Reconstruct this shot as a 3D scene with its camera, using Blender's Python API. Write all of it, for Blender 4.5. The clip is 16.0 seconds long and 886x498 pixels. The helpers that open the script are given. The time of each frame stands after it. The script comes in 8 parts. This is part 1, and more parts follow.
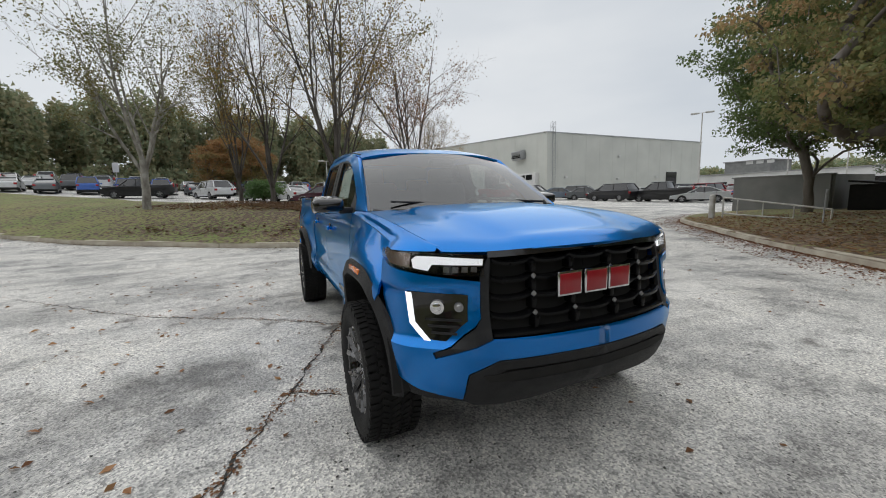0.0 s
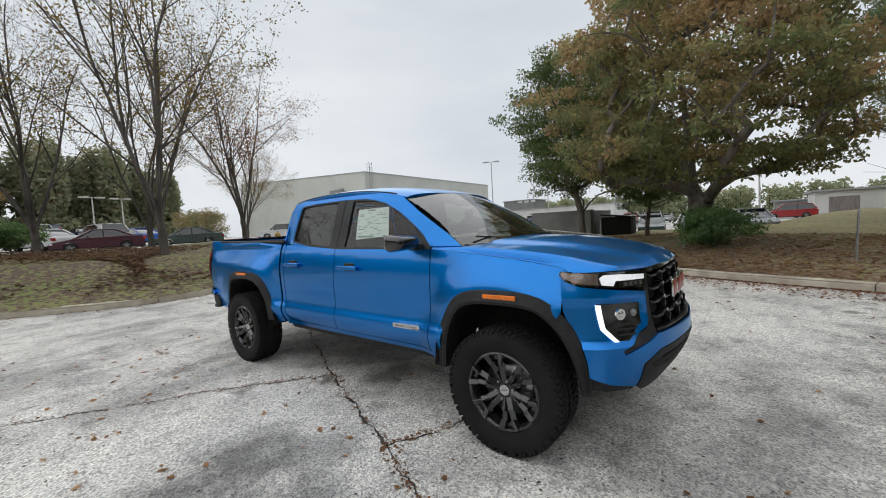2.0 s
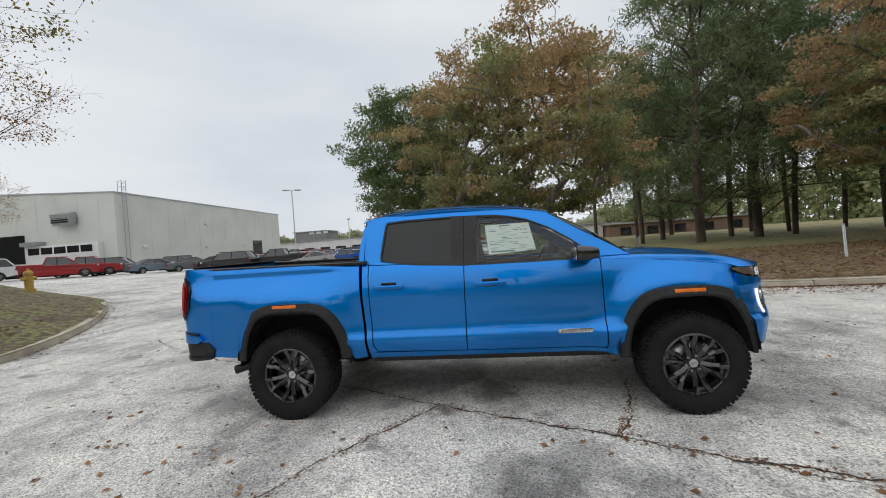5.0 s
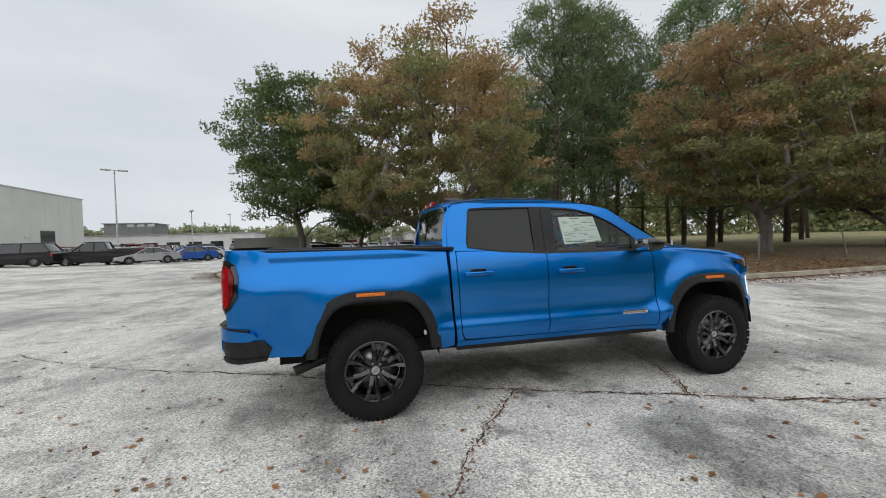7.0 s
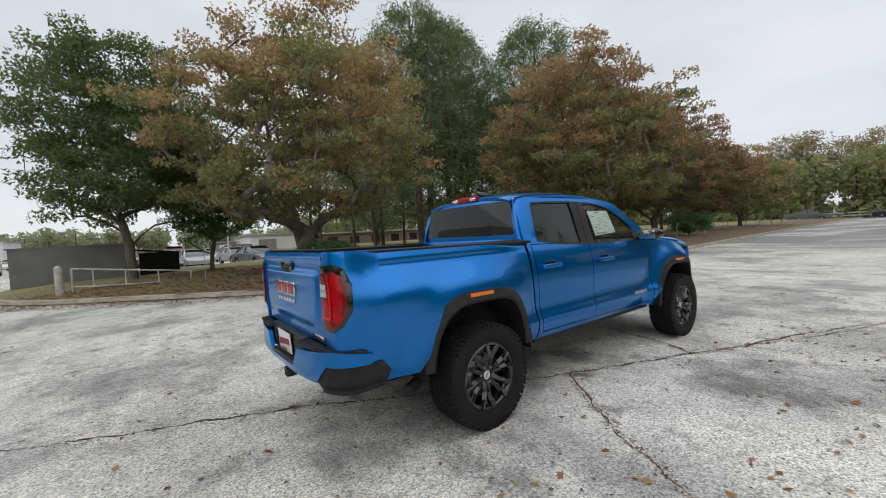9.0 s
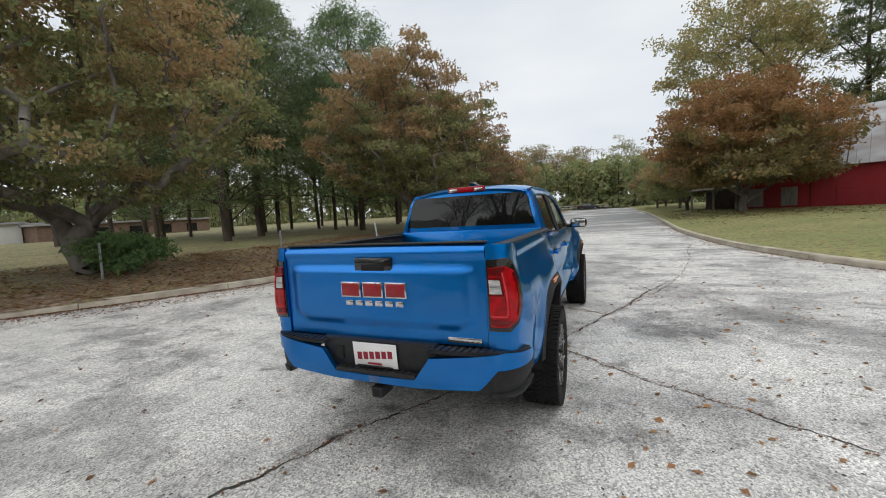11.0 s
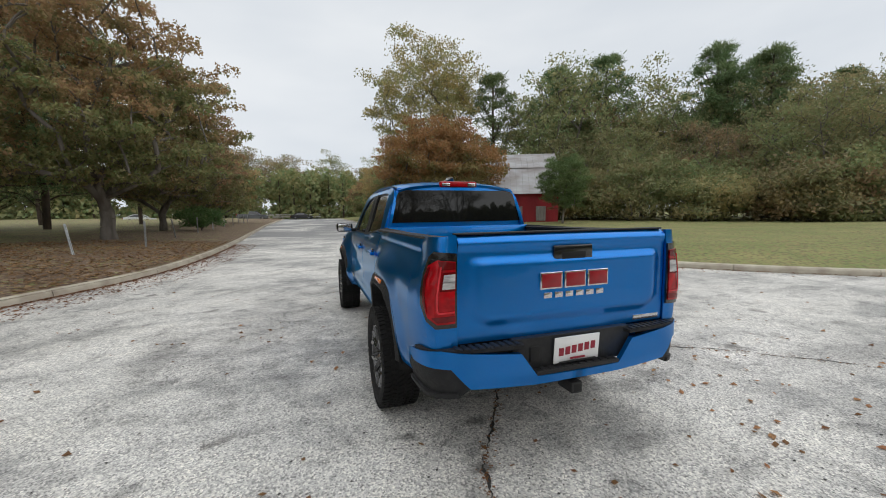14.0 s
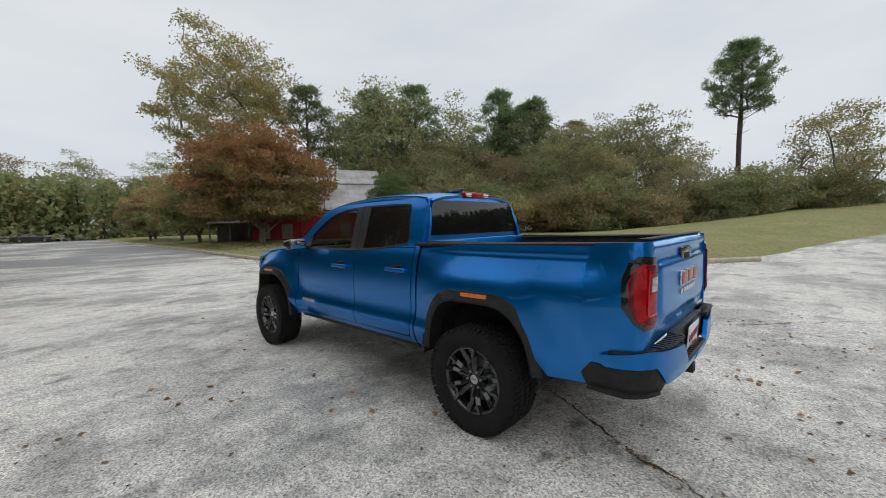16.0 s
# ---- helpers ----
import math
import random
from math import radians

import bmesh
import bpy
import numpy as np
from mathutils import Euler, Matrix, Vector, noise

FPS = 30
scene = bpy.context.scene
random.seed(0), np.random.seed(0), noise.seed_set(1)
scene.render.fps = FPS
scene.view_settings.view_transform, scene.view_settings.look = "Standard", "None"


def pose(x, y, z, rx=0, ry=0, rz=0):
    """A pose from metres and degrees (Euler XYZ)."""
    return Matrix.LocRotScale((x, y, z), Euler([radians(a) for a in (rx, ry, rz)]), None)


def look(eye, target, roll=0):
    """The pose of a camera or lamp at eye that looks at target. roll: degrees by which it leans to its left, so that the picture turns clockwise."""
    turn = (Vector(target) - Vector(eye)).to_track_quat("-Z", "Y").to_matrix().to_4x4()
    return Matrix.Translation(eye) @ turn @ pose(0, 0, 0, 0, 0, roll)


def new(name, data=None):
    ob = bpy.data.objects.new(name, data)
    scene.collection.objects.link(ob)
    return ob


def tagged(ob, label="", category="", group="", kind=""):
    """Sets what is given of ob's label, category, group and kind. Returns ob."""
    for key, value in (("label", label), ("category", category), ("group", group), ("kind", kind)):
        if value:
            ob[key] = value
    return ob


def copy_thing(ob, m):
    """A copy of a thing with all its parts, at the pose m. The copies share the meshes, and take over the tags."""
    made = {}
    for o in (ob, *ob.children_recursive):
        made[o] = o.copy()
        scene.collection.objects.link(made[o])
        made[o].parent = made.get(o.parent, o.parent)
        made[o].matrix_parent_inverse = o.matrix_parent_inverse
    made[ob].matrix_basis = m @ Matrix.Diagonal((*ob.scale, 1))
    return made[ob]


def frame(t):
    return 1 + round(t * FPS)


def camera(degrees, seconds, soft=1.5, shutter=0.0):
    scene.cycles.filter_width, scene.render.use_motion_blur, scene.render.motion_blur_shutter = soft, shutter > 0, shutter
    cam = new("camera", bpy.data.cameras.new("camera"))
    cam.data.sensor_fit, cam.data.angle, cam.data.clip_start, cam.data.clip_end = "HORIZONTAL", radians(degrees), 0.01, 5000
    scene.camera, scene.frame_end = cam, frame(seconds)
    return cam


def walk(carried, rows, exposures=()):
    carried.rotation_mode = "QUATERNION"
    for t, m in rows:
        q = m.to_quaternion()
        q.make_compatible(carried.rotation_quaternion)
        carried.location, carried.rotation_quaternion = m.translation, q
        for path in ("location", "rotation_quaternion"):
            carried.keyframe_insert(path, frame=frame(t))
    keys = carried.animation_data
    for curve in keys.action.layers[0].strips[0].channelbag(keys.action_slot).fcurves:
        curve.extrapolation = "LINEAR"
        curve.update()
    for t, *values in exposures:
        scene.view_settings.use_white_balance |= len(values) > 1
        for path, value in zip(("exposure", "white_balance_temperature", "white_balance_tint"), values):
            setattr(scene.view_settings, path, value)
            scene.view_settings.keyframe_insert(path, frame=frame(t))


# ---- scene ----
cam = camera(97.5, 16.0, soft=1.0)
PATH = [
    (0, (-1.353, -3.783, 1.341), (-0.536, -1.977, 1.074), -1.5),
    (0.5, (-1.797, -3.638, 1.334), (-0.766, -1.941, 1.093), -2.3),
    (1, (-2.197, -3.424, 1.348), (-0.965, -1.862, 1.142), -2.8),
    (1.5, (-2.579, -3.141, 1.371), (-1.166, -1.734, 1.213), -3.1),
    (2, (-2.933, -2.858, 1.403), (-1.371, -1.614, 1.287), -3.2),
    (2.5, (-3.239, -2.481, 1.426), (-1.565, -1.39, 1.34), -3.5),
    (3, (-3.576, -2.1, 1.446), (-1.813, -1.158, 1.381), -3.7),
    (3.5, (-3.822, -1.671, 1.451), (-1.983, -0.884, 1.412), -4.0),
    (4, (-4.04, -1.211, 1.482), (-2.14, -0.587, 1.456), -4.6),
    (6.5, (-4.185, 1.388, 1.388), (-2.209, 1.08, 1.355), -1.8),
    (7, (-4.031, 1.843, 1.398), (-2.087, 1.371, 1.356), -1.8),
    (7.5, (-3.791, 2.293, 1.408), (-1.897, 1.652, 1.361), -2.1),
    (8, (-3.578, 2.731, 1.363), (-1.749, 1.923, 1.329), -2.6),
    (10.5, (-1.791, 4.566, 1.579), (-0.791, 2.845, 1.392), -3.4),
    (11, (-1.314, 4.758, 1.565), (-0.531, 2.928, 1.372), -3.4),
    (11.5, (-0.861, 4.945, 1.56), (-0.309, 3.032, 1.372), -3.3),
    (12, (-0.438, 4.999, 1.547), (-0.122, 3.034, 1.357), -2.9),
    (12.5, (0.044, 4.985, 1.563), (0.11, 2.995, 1.375), -2.3),
    (13, (0.508, 4.964, 1.555), (0.333, 2.98, 1.37), -1.6),
    (13.5, (0.972, 4.799, 1.536), (0.558, 2.852, 1.344), -1.0),
    (14, (1.424, 4.618, 1.508), (0.77, 2.737, 1.313), -0.6),
    (14.5, (1.846, 4.387, 1.514), (0.944, 2.612, 1.326), -0.3),
    (15, (2.244, 4.04, 1.534), (1.122, 2.394, 1.353), -0.4),
    (15.5, (2.663, 3.73, 1.512), (1.36, 2.22, 1.358), -0.8),
    (16, (3.03, 3.371, 1.496), (1.572, 2.008, 1.368), -1.3),
]
walk(cam, [(t, look(eye, target, roll)) for t, eye, target, roll in PATH], [(0, -0.12), (1, 0.0), (8, 0.0), (10.5, 0.08), (12, 0.15), (13, 0.12), (14.5, 0.0), (16, -0.06)])

# ---------------------------------------------------------------- sky and light
world = bpy.data.worlds.new("overcast_sky")
scene.world = world
world.use_nodes = True
wn, wl = world.node_tree.nodes, world.node_tree.links
wn.clear()
w_out = wn.new("ShaderNodeOutputWorld")
w_bg = wn.new("ShaderNodeBackground")
w_sky = wn.new("ShaderNodeTexSky")
w_sky.sky_type, w_sky.sun_disc = "NISHITA", False
w_sky.sun_elevation, w_sky.sun_rotation = radians(57), radians(-30)
w_hsv = wn.new("ShaderNodeHueSaturation")
w_hsv.inputs["Saturation"].default_value = 0.25
w_hsv.inputs["Value"].default_value = 0.10
w_co = wn.new("ShaderNodeTexCoord")
w_map = wn.new("ShaderNodeMapping")
w_map.inputs["Scale"].default_value = (1.0, 1.0, 3.2)
w_noise = wn.new("ShaderNodeTexNoise")
w_noise.inputs["Scale"].default_value, w_noise.inputs["Detail"].default_value = 1.6, 4.0
w_ramp = wn.new("ShaderNodeValToRGB")
w_ramp.color_ramp.elements[0].position, w_ramp.color_ramp.elements[0].color = 0.3, (0.62, 0.67, 0.73, 1)
w_ramp.color_ramp.elements[1].position, w_ramp.color_ramp.elements[1].color = 0.7, (0.80, 0.83, 0.86, 1)
w_mix = wn.new("ShaderNodeMix")
w_mix.data_type = "RGBA"
w_mix.inputs["Factor"].default_value = 0.88
wl.new(w_sky.outputs["Color"], w_hsv.inputs["Color"])
wl.new(w_co.outputs["Generated"], w_map.inputs["Vector"])
wl.new(w_map.outputs["Vector"], w_noise.inputs["Vector"])
wl.new(w_noise.outputs["Fac"], w_ramp.inputs["Fac"])
wl.new(w_hsv.outputs["Color"], w_mix.inputs["A"])
wl.new(w_ramp.outputs["Color"], w_mix.inputs["B"])
wl.new(w_mix.outputs["Result"], w_bg.inputs["Color"])
wl.new(w_bg.outputs["Background"], w_out.inputs["Surface"])
w_bg.inputs["Strength"].default_value = 1.06
sun = new("sun", bpy.data.lights.new("sun", "SUN"))
sun.data.energy, sun.data.angle, sun.data.color = 1.5, radians(140), (1.0, 0.97, 0.93)
sun.matrix_world = look((0, 0, 60), (20, -34, 0))


# ---------------------------------------------------------------- materials
def rgb(c):
    return (c[0], c[1], c[2], 1.0)


def mat(name, c1, c2=None, scale=6.0, rough=0.6, metal=0.0, bump=0.0, bscale=80.0, coat=0.0, island=None, spec=0.5, stretch=None, lo=0.35, hi=0.65):
    """A surface whose colour drifts between c1 and c2, with a second, finer grain and relief."""
    m = bpy.data.materials.new(name)
    m.use_nodes = True
    n, l = m.node_tree.nodes, m.node_tree.links
    b = n["Principled BSDF"]
    b.inputs["Roughness"].default_value, b.inputs["Metallic"].default_value = rough, metal
    b.inputs["Coat Weight"].default_value, b.inputs["Coat Roughness"].default_value = coat, 0.03
    b.inputs["Specular IOR Level"].default_value = spec
    co = n.new("ShaderNodeTexCoord")
    vec = co.outputs["Object"]
    if stretch:
        mp = n.new("ShaderNodeMapping")
        mp.inputs["Scale"].default_value = stretch
        l.new(vec, mp.inputs["Vector"])
        vec = mp.outputs["Vector"]
    if c2 is None:
        c2 = tuple(v * 0.82 for v in c1)
    big = n.new("ShaderNodeTexNoise")
    big.inputs["Scale"].default_value, big.inputs["Detail"].default_value = scale, 5.0
    l.new(vec, big.inputs["Vector"])
    ramp = n.new("ShaderNodeValToRGB")
    ramp.color_ramp.elements[0].position, ramp.color_ramp.elements[0].color = lo, rgb(c1)
    ramp.color_ramp.elements[1].position, ramp.color_ramp.elements[1].color = hi, rgb(c2)
    l.new(big.outputs["Fac"], ramp.inputs["Fac"])
    colour = ramp.outputs["Color"]
    if island:
        geo = n.new("ShaderNodeNewGeometry")
        r2 = n.new("ShaderNodeValToRGB")
        els = r2.color_ramp.elements
        while len(els) < len(island):
            els.new(0.5)
        for i, c in enumerate(island):
            els[i].position, els[i].color = i / max(1, len(island) - 1), rgb(c)
        l.new(geo.outputs["Random Per Island"], r2.inputs["Fac"])
        mx = n.new("ShaderNodeMix")
        mx.data_type = "RGBA"
        mx.inputs["Factor"].default_value = 0.42
        l.new(colour, mx.inputs["A"])
        l.new(r2.outputs["Color"], mx.inputs["B"])
        colour = mx.outputs["Result"]
    l.new(colour, b.inputs["Base Color"])
    if bump > 0:
        fine = n.new("ShaderNodeTexNoise")
        fine.inputs["Scale"].default_value, fine.inputs["Detail"].default_value = bscale, 4.0
        l.new(vec, fine.inputs["Vector"])
        bp = n.new("ShaderNodeBump")
        bp.inputs["Strength"].default_value, bp.inputs["Distance"].default_value = bump, 0.01
        l.new(fine.outputs["Fac"], bp.inputs["Height"])
        l.new(bp.outputs["Normal"], b.inputs["Normal"])
        rr = n.new("ShaderNodeMapRange")
        rr.inputs["To Min"].default_value, rr.inputs["To Max"].default_value = max(0.02, rough - 0.12), min(1.0, rough + 0.12)
        l.new(fine.outputs["Fac"], rr.inputs["Value"])
        l.new(rr.outputs["Result"], b.inputs["Roughness"])
    return m


def leaf_mat(name, colours, c1, c2, turn=None):
    """Leaves that differ from one to the next. turn: the height about which green goes over into autumn colour, and how fast."""
    m = mat(name, c1, c2, scale=0.45, rough=0.55, island=colours, spec=0.3, lo=0.43, hi=0.57)
    b = m.node_tree.nodes["Principled BSDF"]
    tr = m.node_tree.nodes.new("ShaderNodeBsdfTranslucent")
    mx = m.node_tree.nodes.new("ShaderNodeMixShader")
    mx.inputs["Fac"].default_value = 0.44
    src = b.inputs["Base Color"].links[0].from_socket
    l = m.node_tree.links
    if turn:
        nd = m.node_tree.nodes
        noise_fac = next(q for q in nd if q.type == "TEX_NOISE").outputs["Fac"]
        first = next(q for q in nd if q.type == "VALTORGB" and q.inputs["Fac"].links[0].from_socket == noise_fac)
        xyz = nd.new("ShaderNodeSeparateXYZ")
        l.new(next(q for q in nd if q.type == "TEX_COORD").outputs["Object"], xyz.inputs["Vector"])
        lift = nd.new("ShaderNodeMath")
        lift.operation, lift.inputs[1].default_value, lift.inputs[2].default_value = "MULTIPLY_ADD", turn[1], -turn[0] * turn[1]
        l.new(xyz.outputs["Z"], lift.inputs[0])
        both_ = nd.new("ShaderNodeMath")
        both_.operation = "ADD"
        l.new(lift.outputs["Value"], both_.inputs[0])
        l.new(noise_fac, both_.inputs[1])
        l.new(both_.outputs["Value"], first.inputs["Fac"])
    # every tree has its own tint
    info = m.node_tree.nodes.new("ShaderNodeObjectInfo")
    hs = m.node_tree.nodes.new("ShaderNodeHueSaturation")
    for lo_, hi_, k_ in ((0.478, 0.522, "Hue"), (0.95, 1.30, "Value")):
        mr = m.node_tree.nodes.new("ShaderNodeMapRange")
        mr.inputs["To Min"].default_value, mr.inputs["To Max"].default_value = lo_, hi_
        l.new(info.outputs["Random"], mr.inputs["Value"])
        l.new(mr.outputs["Result"], hs.inputs[k_])
    l.new(src, hs.inputs["Color"])
    src = hs.outputs["Color"]
    l.new(src, b.inputs["Base Color"])
    l.new(src, tr.inputs["Color"])
    l.new(b.outputs["BSDF"], mx.inputs[1])
    l.new(tr.outputs["BSDF"], mx.inputs[2])
    l.new(mx.outputs["Shader"], m.node_tree.nodes["Material Output"].inputs["Surface"])
    return m


def wob_scaled(n, l, socket):
    m = n.new("ShaderNodeMath")
    m.operation, m.inputs[1].default_value = "MULTIPLY", 0.34
    l.new(socket, m.inputs[0])
    return m.outputs["Value"]


def pavement_mat():
    """Old light concrete-grey asphalt: exposed aggregate, bleached and damp patches, painted truck shade."""
    m = bpy.data.materials.new("worn_pavement")
    m.use_nodes = True
    n, l = m.node_tree.nodes, m.node_tree.links
    b = n["Principled BSDF"]
    geo = n.new("ShaderNodeNewGeometry")
    pos = geo.outputs["Position"]

    def noise_tex(scale, detail=5.0, rough=0.55, vec=pos):
        t = n.new("ShaderNodeTexNoise")
        t.inputs["Scale"].default_value, t.inputs["Detail"].default_value, t.inputs["Roughness"].default_value = scale, detail, rough
        l.new(vec, t.inputs["Vector"])
        return t.outputs["Fac"]

    def ramp(fac, stops):
        r = n.new("ShaderNodeValToRGB")
        els = r.color_ramp.elements
        while len(els) < len(stops):
            els.new(0.5)
        for e, (p, c) in zip(els, stops):
            e.position, e.color = p, rgb(c)
        l.new(fac, r.inputs["Fac"])
        return r.outputs["Color"]

    def mix(a, bb, fac, kind="MIX"):
        x = n.new("ShaderNodeMix")
        x.data_type, x.blend_type = "RGBA", kind
        if isinstance(fac, float):
            x.inputs["Factor"].default_value = fac
        else:
            l.new(fac, x.inputs["Factor"])
        l.new(a, x.inputs["A"])
        l.new(bb, x.inputs["B"])
        return x.outputs["Result"]

    base = ramp(noise_tex(0.42, 11.0, 0.68), [(0.36, (0.30, 0.298, 0.288)), (0.44, (0.40, 0.395, 0.38)), (0.48, (0.55, 0.54, 0.515)), (0.62, (0.66, 0.645, 0.615))])
    mid = ramp(noise_tex(2.6, 9.0, 0.75), [(0.38, (0.50, 0.50, 0.50)), (0.455, (0.92, 0.92, 0.92)), (0.52, (1, 1, 1)), (0.70, (1.12, 1.11, 1.08))])
    col = mix(base, mid, 0.75, "MULTIPLY")
    vor = n.new("ShaderNodeTexVoronoi")
    vor.inputs["Scale"].default_value = 92.0
    l.new(pos, vor.inputs["Vector"])
    spk = ramp(vor.outputs["Color"], [(0.1, (0.44, 0.44, 0.44)), (0.5, (1, 1, 1)), (0.9, (1.46, 1.45, 1.41))])
    col = mix(col, spk, 1.0, "MULTIPLY")
    grit = ramp(noise_tex(58.0, 8.0, 0.80), [(0.36, (0.40, 0.40, 0.40)), (0.50, (1, 1, 1)), (0.64, (1.45, 1.43, 1.40))])
    col = mix(col, grit, 0.5, "MULTIPLY")
    pit = ramp(noise_tex(14.0, 4.0, 0.75), [(0.32, (0.22, 0.21, 0.20)), (0.385, (1, 1, 1))])
    col = mix(col, pit, 0.75, "MULTIPLY")
    v2 = n.new("ShaderNodeTexVoronoi")
    v2.inputs["Scale"].default_value = 1.15
    warp = n.new("ShaderNodeTexNoise")
    warp.inputs["Scale"].default_value, warp.inputs["Detail"].default_value = 6.0, 4.0
    l.new(pos, warp.inputs["Vector"])
    mad = n.new("ShaderNodeVectorMath")
    mad.operation = "MULTIPLY_ADD"
    mad.inputs[1].default_value = (0.35, 0.35, 0.35)
    l.new(warp.outputs["Color"], mad.inputs[0])
    l.new(pos, mad.inputs[2])
    l.new(mad.outputs["Vector"], v2.inputs["Vector"])
    spots = ramp(v2.outputs["Distance"], [(0.05, (0.30, 0.29, 0.28)), (0.10, (0.55, 0.54, 0.53)), (0.16, (1, 1, 1))])
    col = mix(col, spots, ramp(noise_tex(0.9, 2.0), [(0.46, (0, 0, 0)), (0.56, (0.85, 0.85, 0.85))]), "MULTIPLY")
    smear = n.new("ShaderNodeMapping")
    smear.inputs["Rotation"].default_value, smear.inputs["Scale"].default_value = (0, 0, 0.45), (0.35, 2.2, 1)
    l.new(pos, smear.inputs["Vector"])
    col = mix(col, ramp(noise_tex(0.55, 6.0, 0.6, smear.outputs["Vector"]), [(0.36, (0.62, 0.62, 0.63)), (0.47, (1, 1, 1)), (0.66, (1.06, 1.05, 1.03))]), 0.7, "MULTIPLY")
    # damp and oily stains, dark patches and painted truck shade: centre, half sizes, darkness
    # ovals at (0.9, -3.0) and (0.0, 0.2) paint the truck's soft shadow
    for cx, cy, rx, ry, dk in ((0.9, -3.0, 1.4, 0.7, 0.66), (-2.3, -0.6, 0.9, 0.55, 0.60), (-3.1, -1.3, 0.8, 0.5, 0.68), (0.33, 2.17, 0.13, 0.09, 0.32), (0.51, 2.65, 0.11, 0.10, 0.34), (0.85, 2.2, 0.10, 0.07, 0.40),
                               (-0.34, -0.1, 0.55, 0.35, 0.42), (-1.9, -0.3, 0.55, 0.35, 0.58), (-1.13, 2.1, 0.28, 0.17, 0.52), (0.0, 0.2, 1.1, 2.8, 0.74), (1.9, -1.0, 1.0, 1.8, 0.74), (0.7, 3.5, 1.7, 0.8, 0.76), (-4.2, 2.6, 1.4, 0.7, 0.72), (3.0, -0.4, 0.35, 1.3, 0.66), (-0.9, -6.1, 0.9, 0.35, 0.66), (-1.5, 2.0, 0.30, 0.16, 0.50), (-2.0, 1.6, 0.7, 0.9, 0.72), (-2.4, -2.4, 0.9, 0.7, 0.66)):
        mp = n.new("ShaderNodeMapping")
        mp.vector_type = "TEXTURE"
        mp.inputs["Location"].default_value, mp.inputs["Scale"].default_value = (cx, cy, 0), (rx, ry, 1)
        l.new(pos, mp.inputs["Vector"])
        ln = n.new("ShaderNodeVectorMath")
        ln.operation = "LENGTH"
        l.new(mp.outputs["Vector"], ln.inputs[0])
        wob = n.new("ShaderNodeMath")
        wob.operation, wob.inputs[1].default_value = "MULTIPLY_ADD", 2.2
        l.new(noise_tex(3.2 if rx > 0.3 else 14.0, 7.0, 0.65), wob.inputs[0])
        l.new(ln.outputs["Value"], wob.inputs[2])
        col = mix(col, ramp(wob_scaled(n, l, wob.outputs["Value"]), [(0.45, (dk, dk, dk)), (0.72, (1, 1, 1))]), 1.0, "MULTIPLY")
    sep = n.new("ShaderNodeSeparateXYZ")
    l.new(pos, sep.inputs["Vector"])

    def edge(socket, lo, hi):
        r = n.new("ShaderNodeMapRange")
        r.inputs["From Min"].default_value, r.inputs["From Max"].default_value = lo, hi
        l.new(sep.outputs[socket], r.inputs["Value"])
        return r.outputs["Result"]
    far = None
    for r_ in (edge("Y", -96, -102), edge("X", -24, -30), edge("Y", 96, 104), edge("X", 150, 160)):
        if far is None:
            far = r_
        else:
            mx_ = n.new("ShaderNodeMath")
            mx_.operation = "MAXIMUM"
            l.new(far, mx_.inputs[0])
            l.new(r_, mx_.inputs[1])
            far = mx_.outputs["Value"]
    meadow = ramp(noise_tex(0.08, 5.0), [(0.35, (0.12, 0.14, 0.05)), (0.65, (0.20, 0.19, 0.08))])
    col = mix(col, meadow, far)
    dark = n.new("ShaderNodeMath")
    dark.operation = "MULTIPLY"
    l.new(edge("Y", -13.5, -22), dark.inputs[0])
    dn = n.new("ShaderNodeMapRange")
    dn.inputs["From Min"].default_value, dn.inputs["From Max"].default_value = 0.40, 0.52
    l.new(noise_tex(0.16, 4.0), dn.inputs["Value"])
    l.new(dn.outputs["Result"], dark.inputs[1])
    tar = ramp(noise_tex(0.9, 4.0), [(0.3, (0.15, 0.15, 0.155)), (0.7, (0.23, 0.23, 0.23))])
    dk2 = n.new("ShaderNodeMath")
    dk2.operation = "MULTIPLY"
    l.new(dark.outputs["Value"], dk2.inputs[0])
    dk2.inputs[1].default_value = 0.8
    col = mix(col, tar, dk2.outputs["Value"])
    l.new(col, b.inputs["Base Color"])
    rr = n.new("ShaderNodeMapRange")
    rr.inputs["From Min"].default_value, rr.inputs["From Max"].default_value = 0.35, 0.6
    rr.inputs["To Min"].default_value, rr.inputs["To Max"].default_value = 0.55, 0.85
    l.new(noise_tex(0.42, 7.0, 0.62), rr.inputs["Value"])
    l.new(rr.outputs["Result"], b.inputs["Roughness"])
    bp = n.new("ShaderNodeBump")
    bp.inputs["Strength"].default_value, bp.inputs["Distance"].default_value = 0.55, 0.006
    l.new(vor.outputs["Distance"], bp.inputs["Height"])
    l.new(bp.outputs["Normal"], b.inputs["Normal"])
    return m


M_PAVE = pavement_mat()
M_KERB = mat("kerb_concrete", (0.50, 0.46, 0.37), (0.33, 0.285, 0.225), scale=3.0, rough=0.9, bump=0.5, bscale=60)


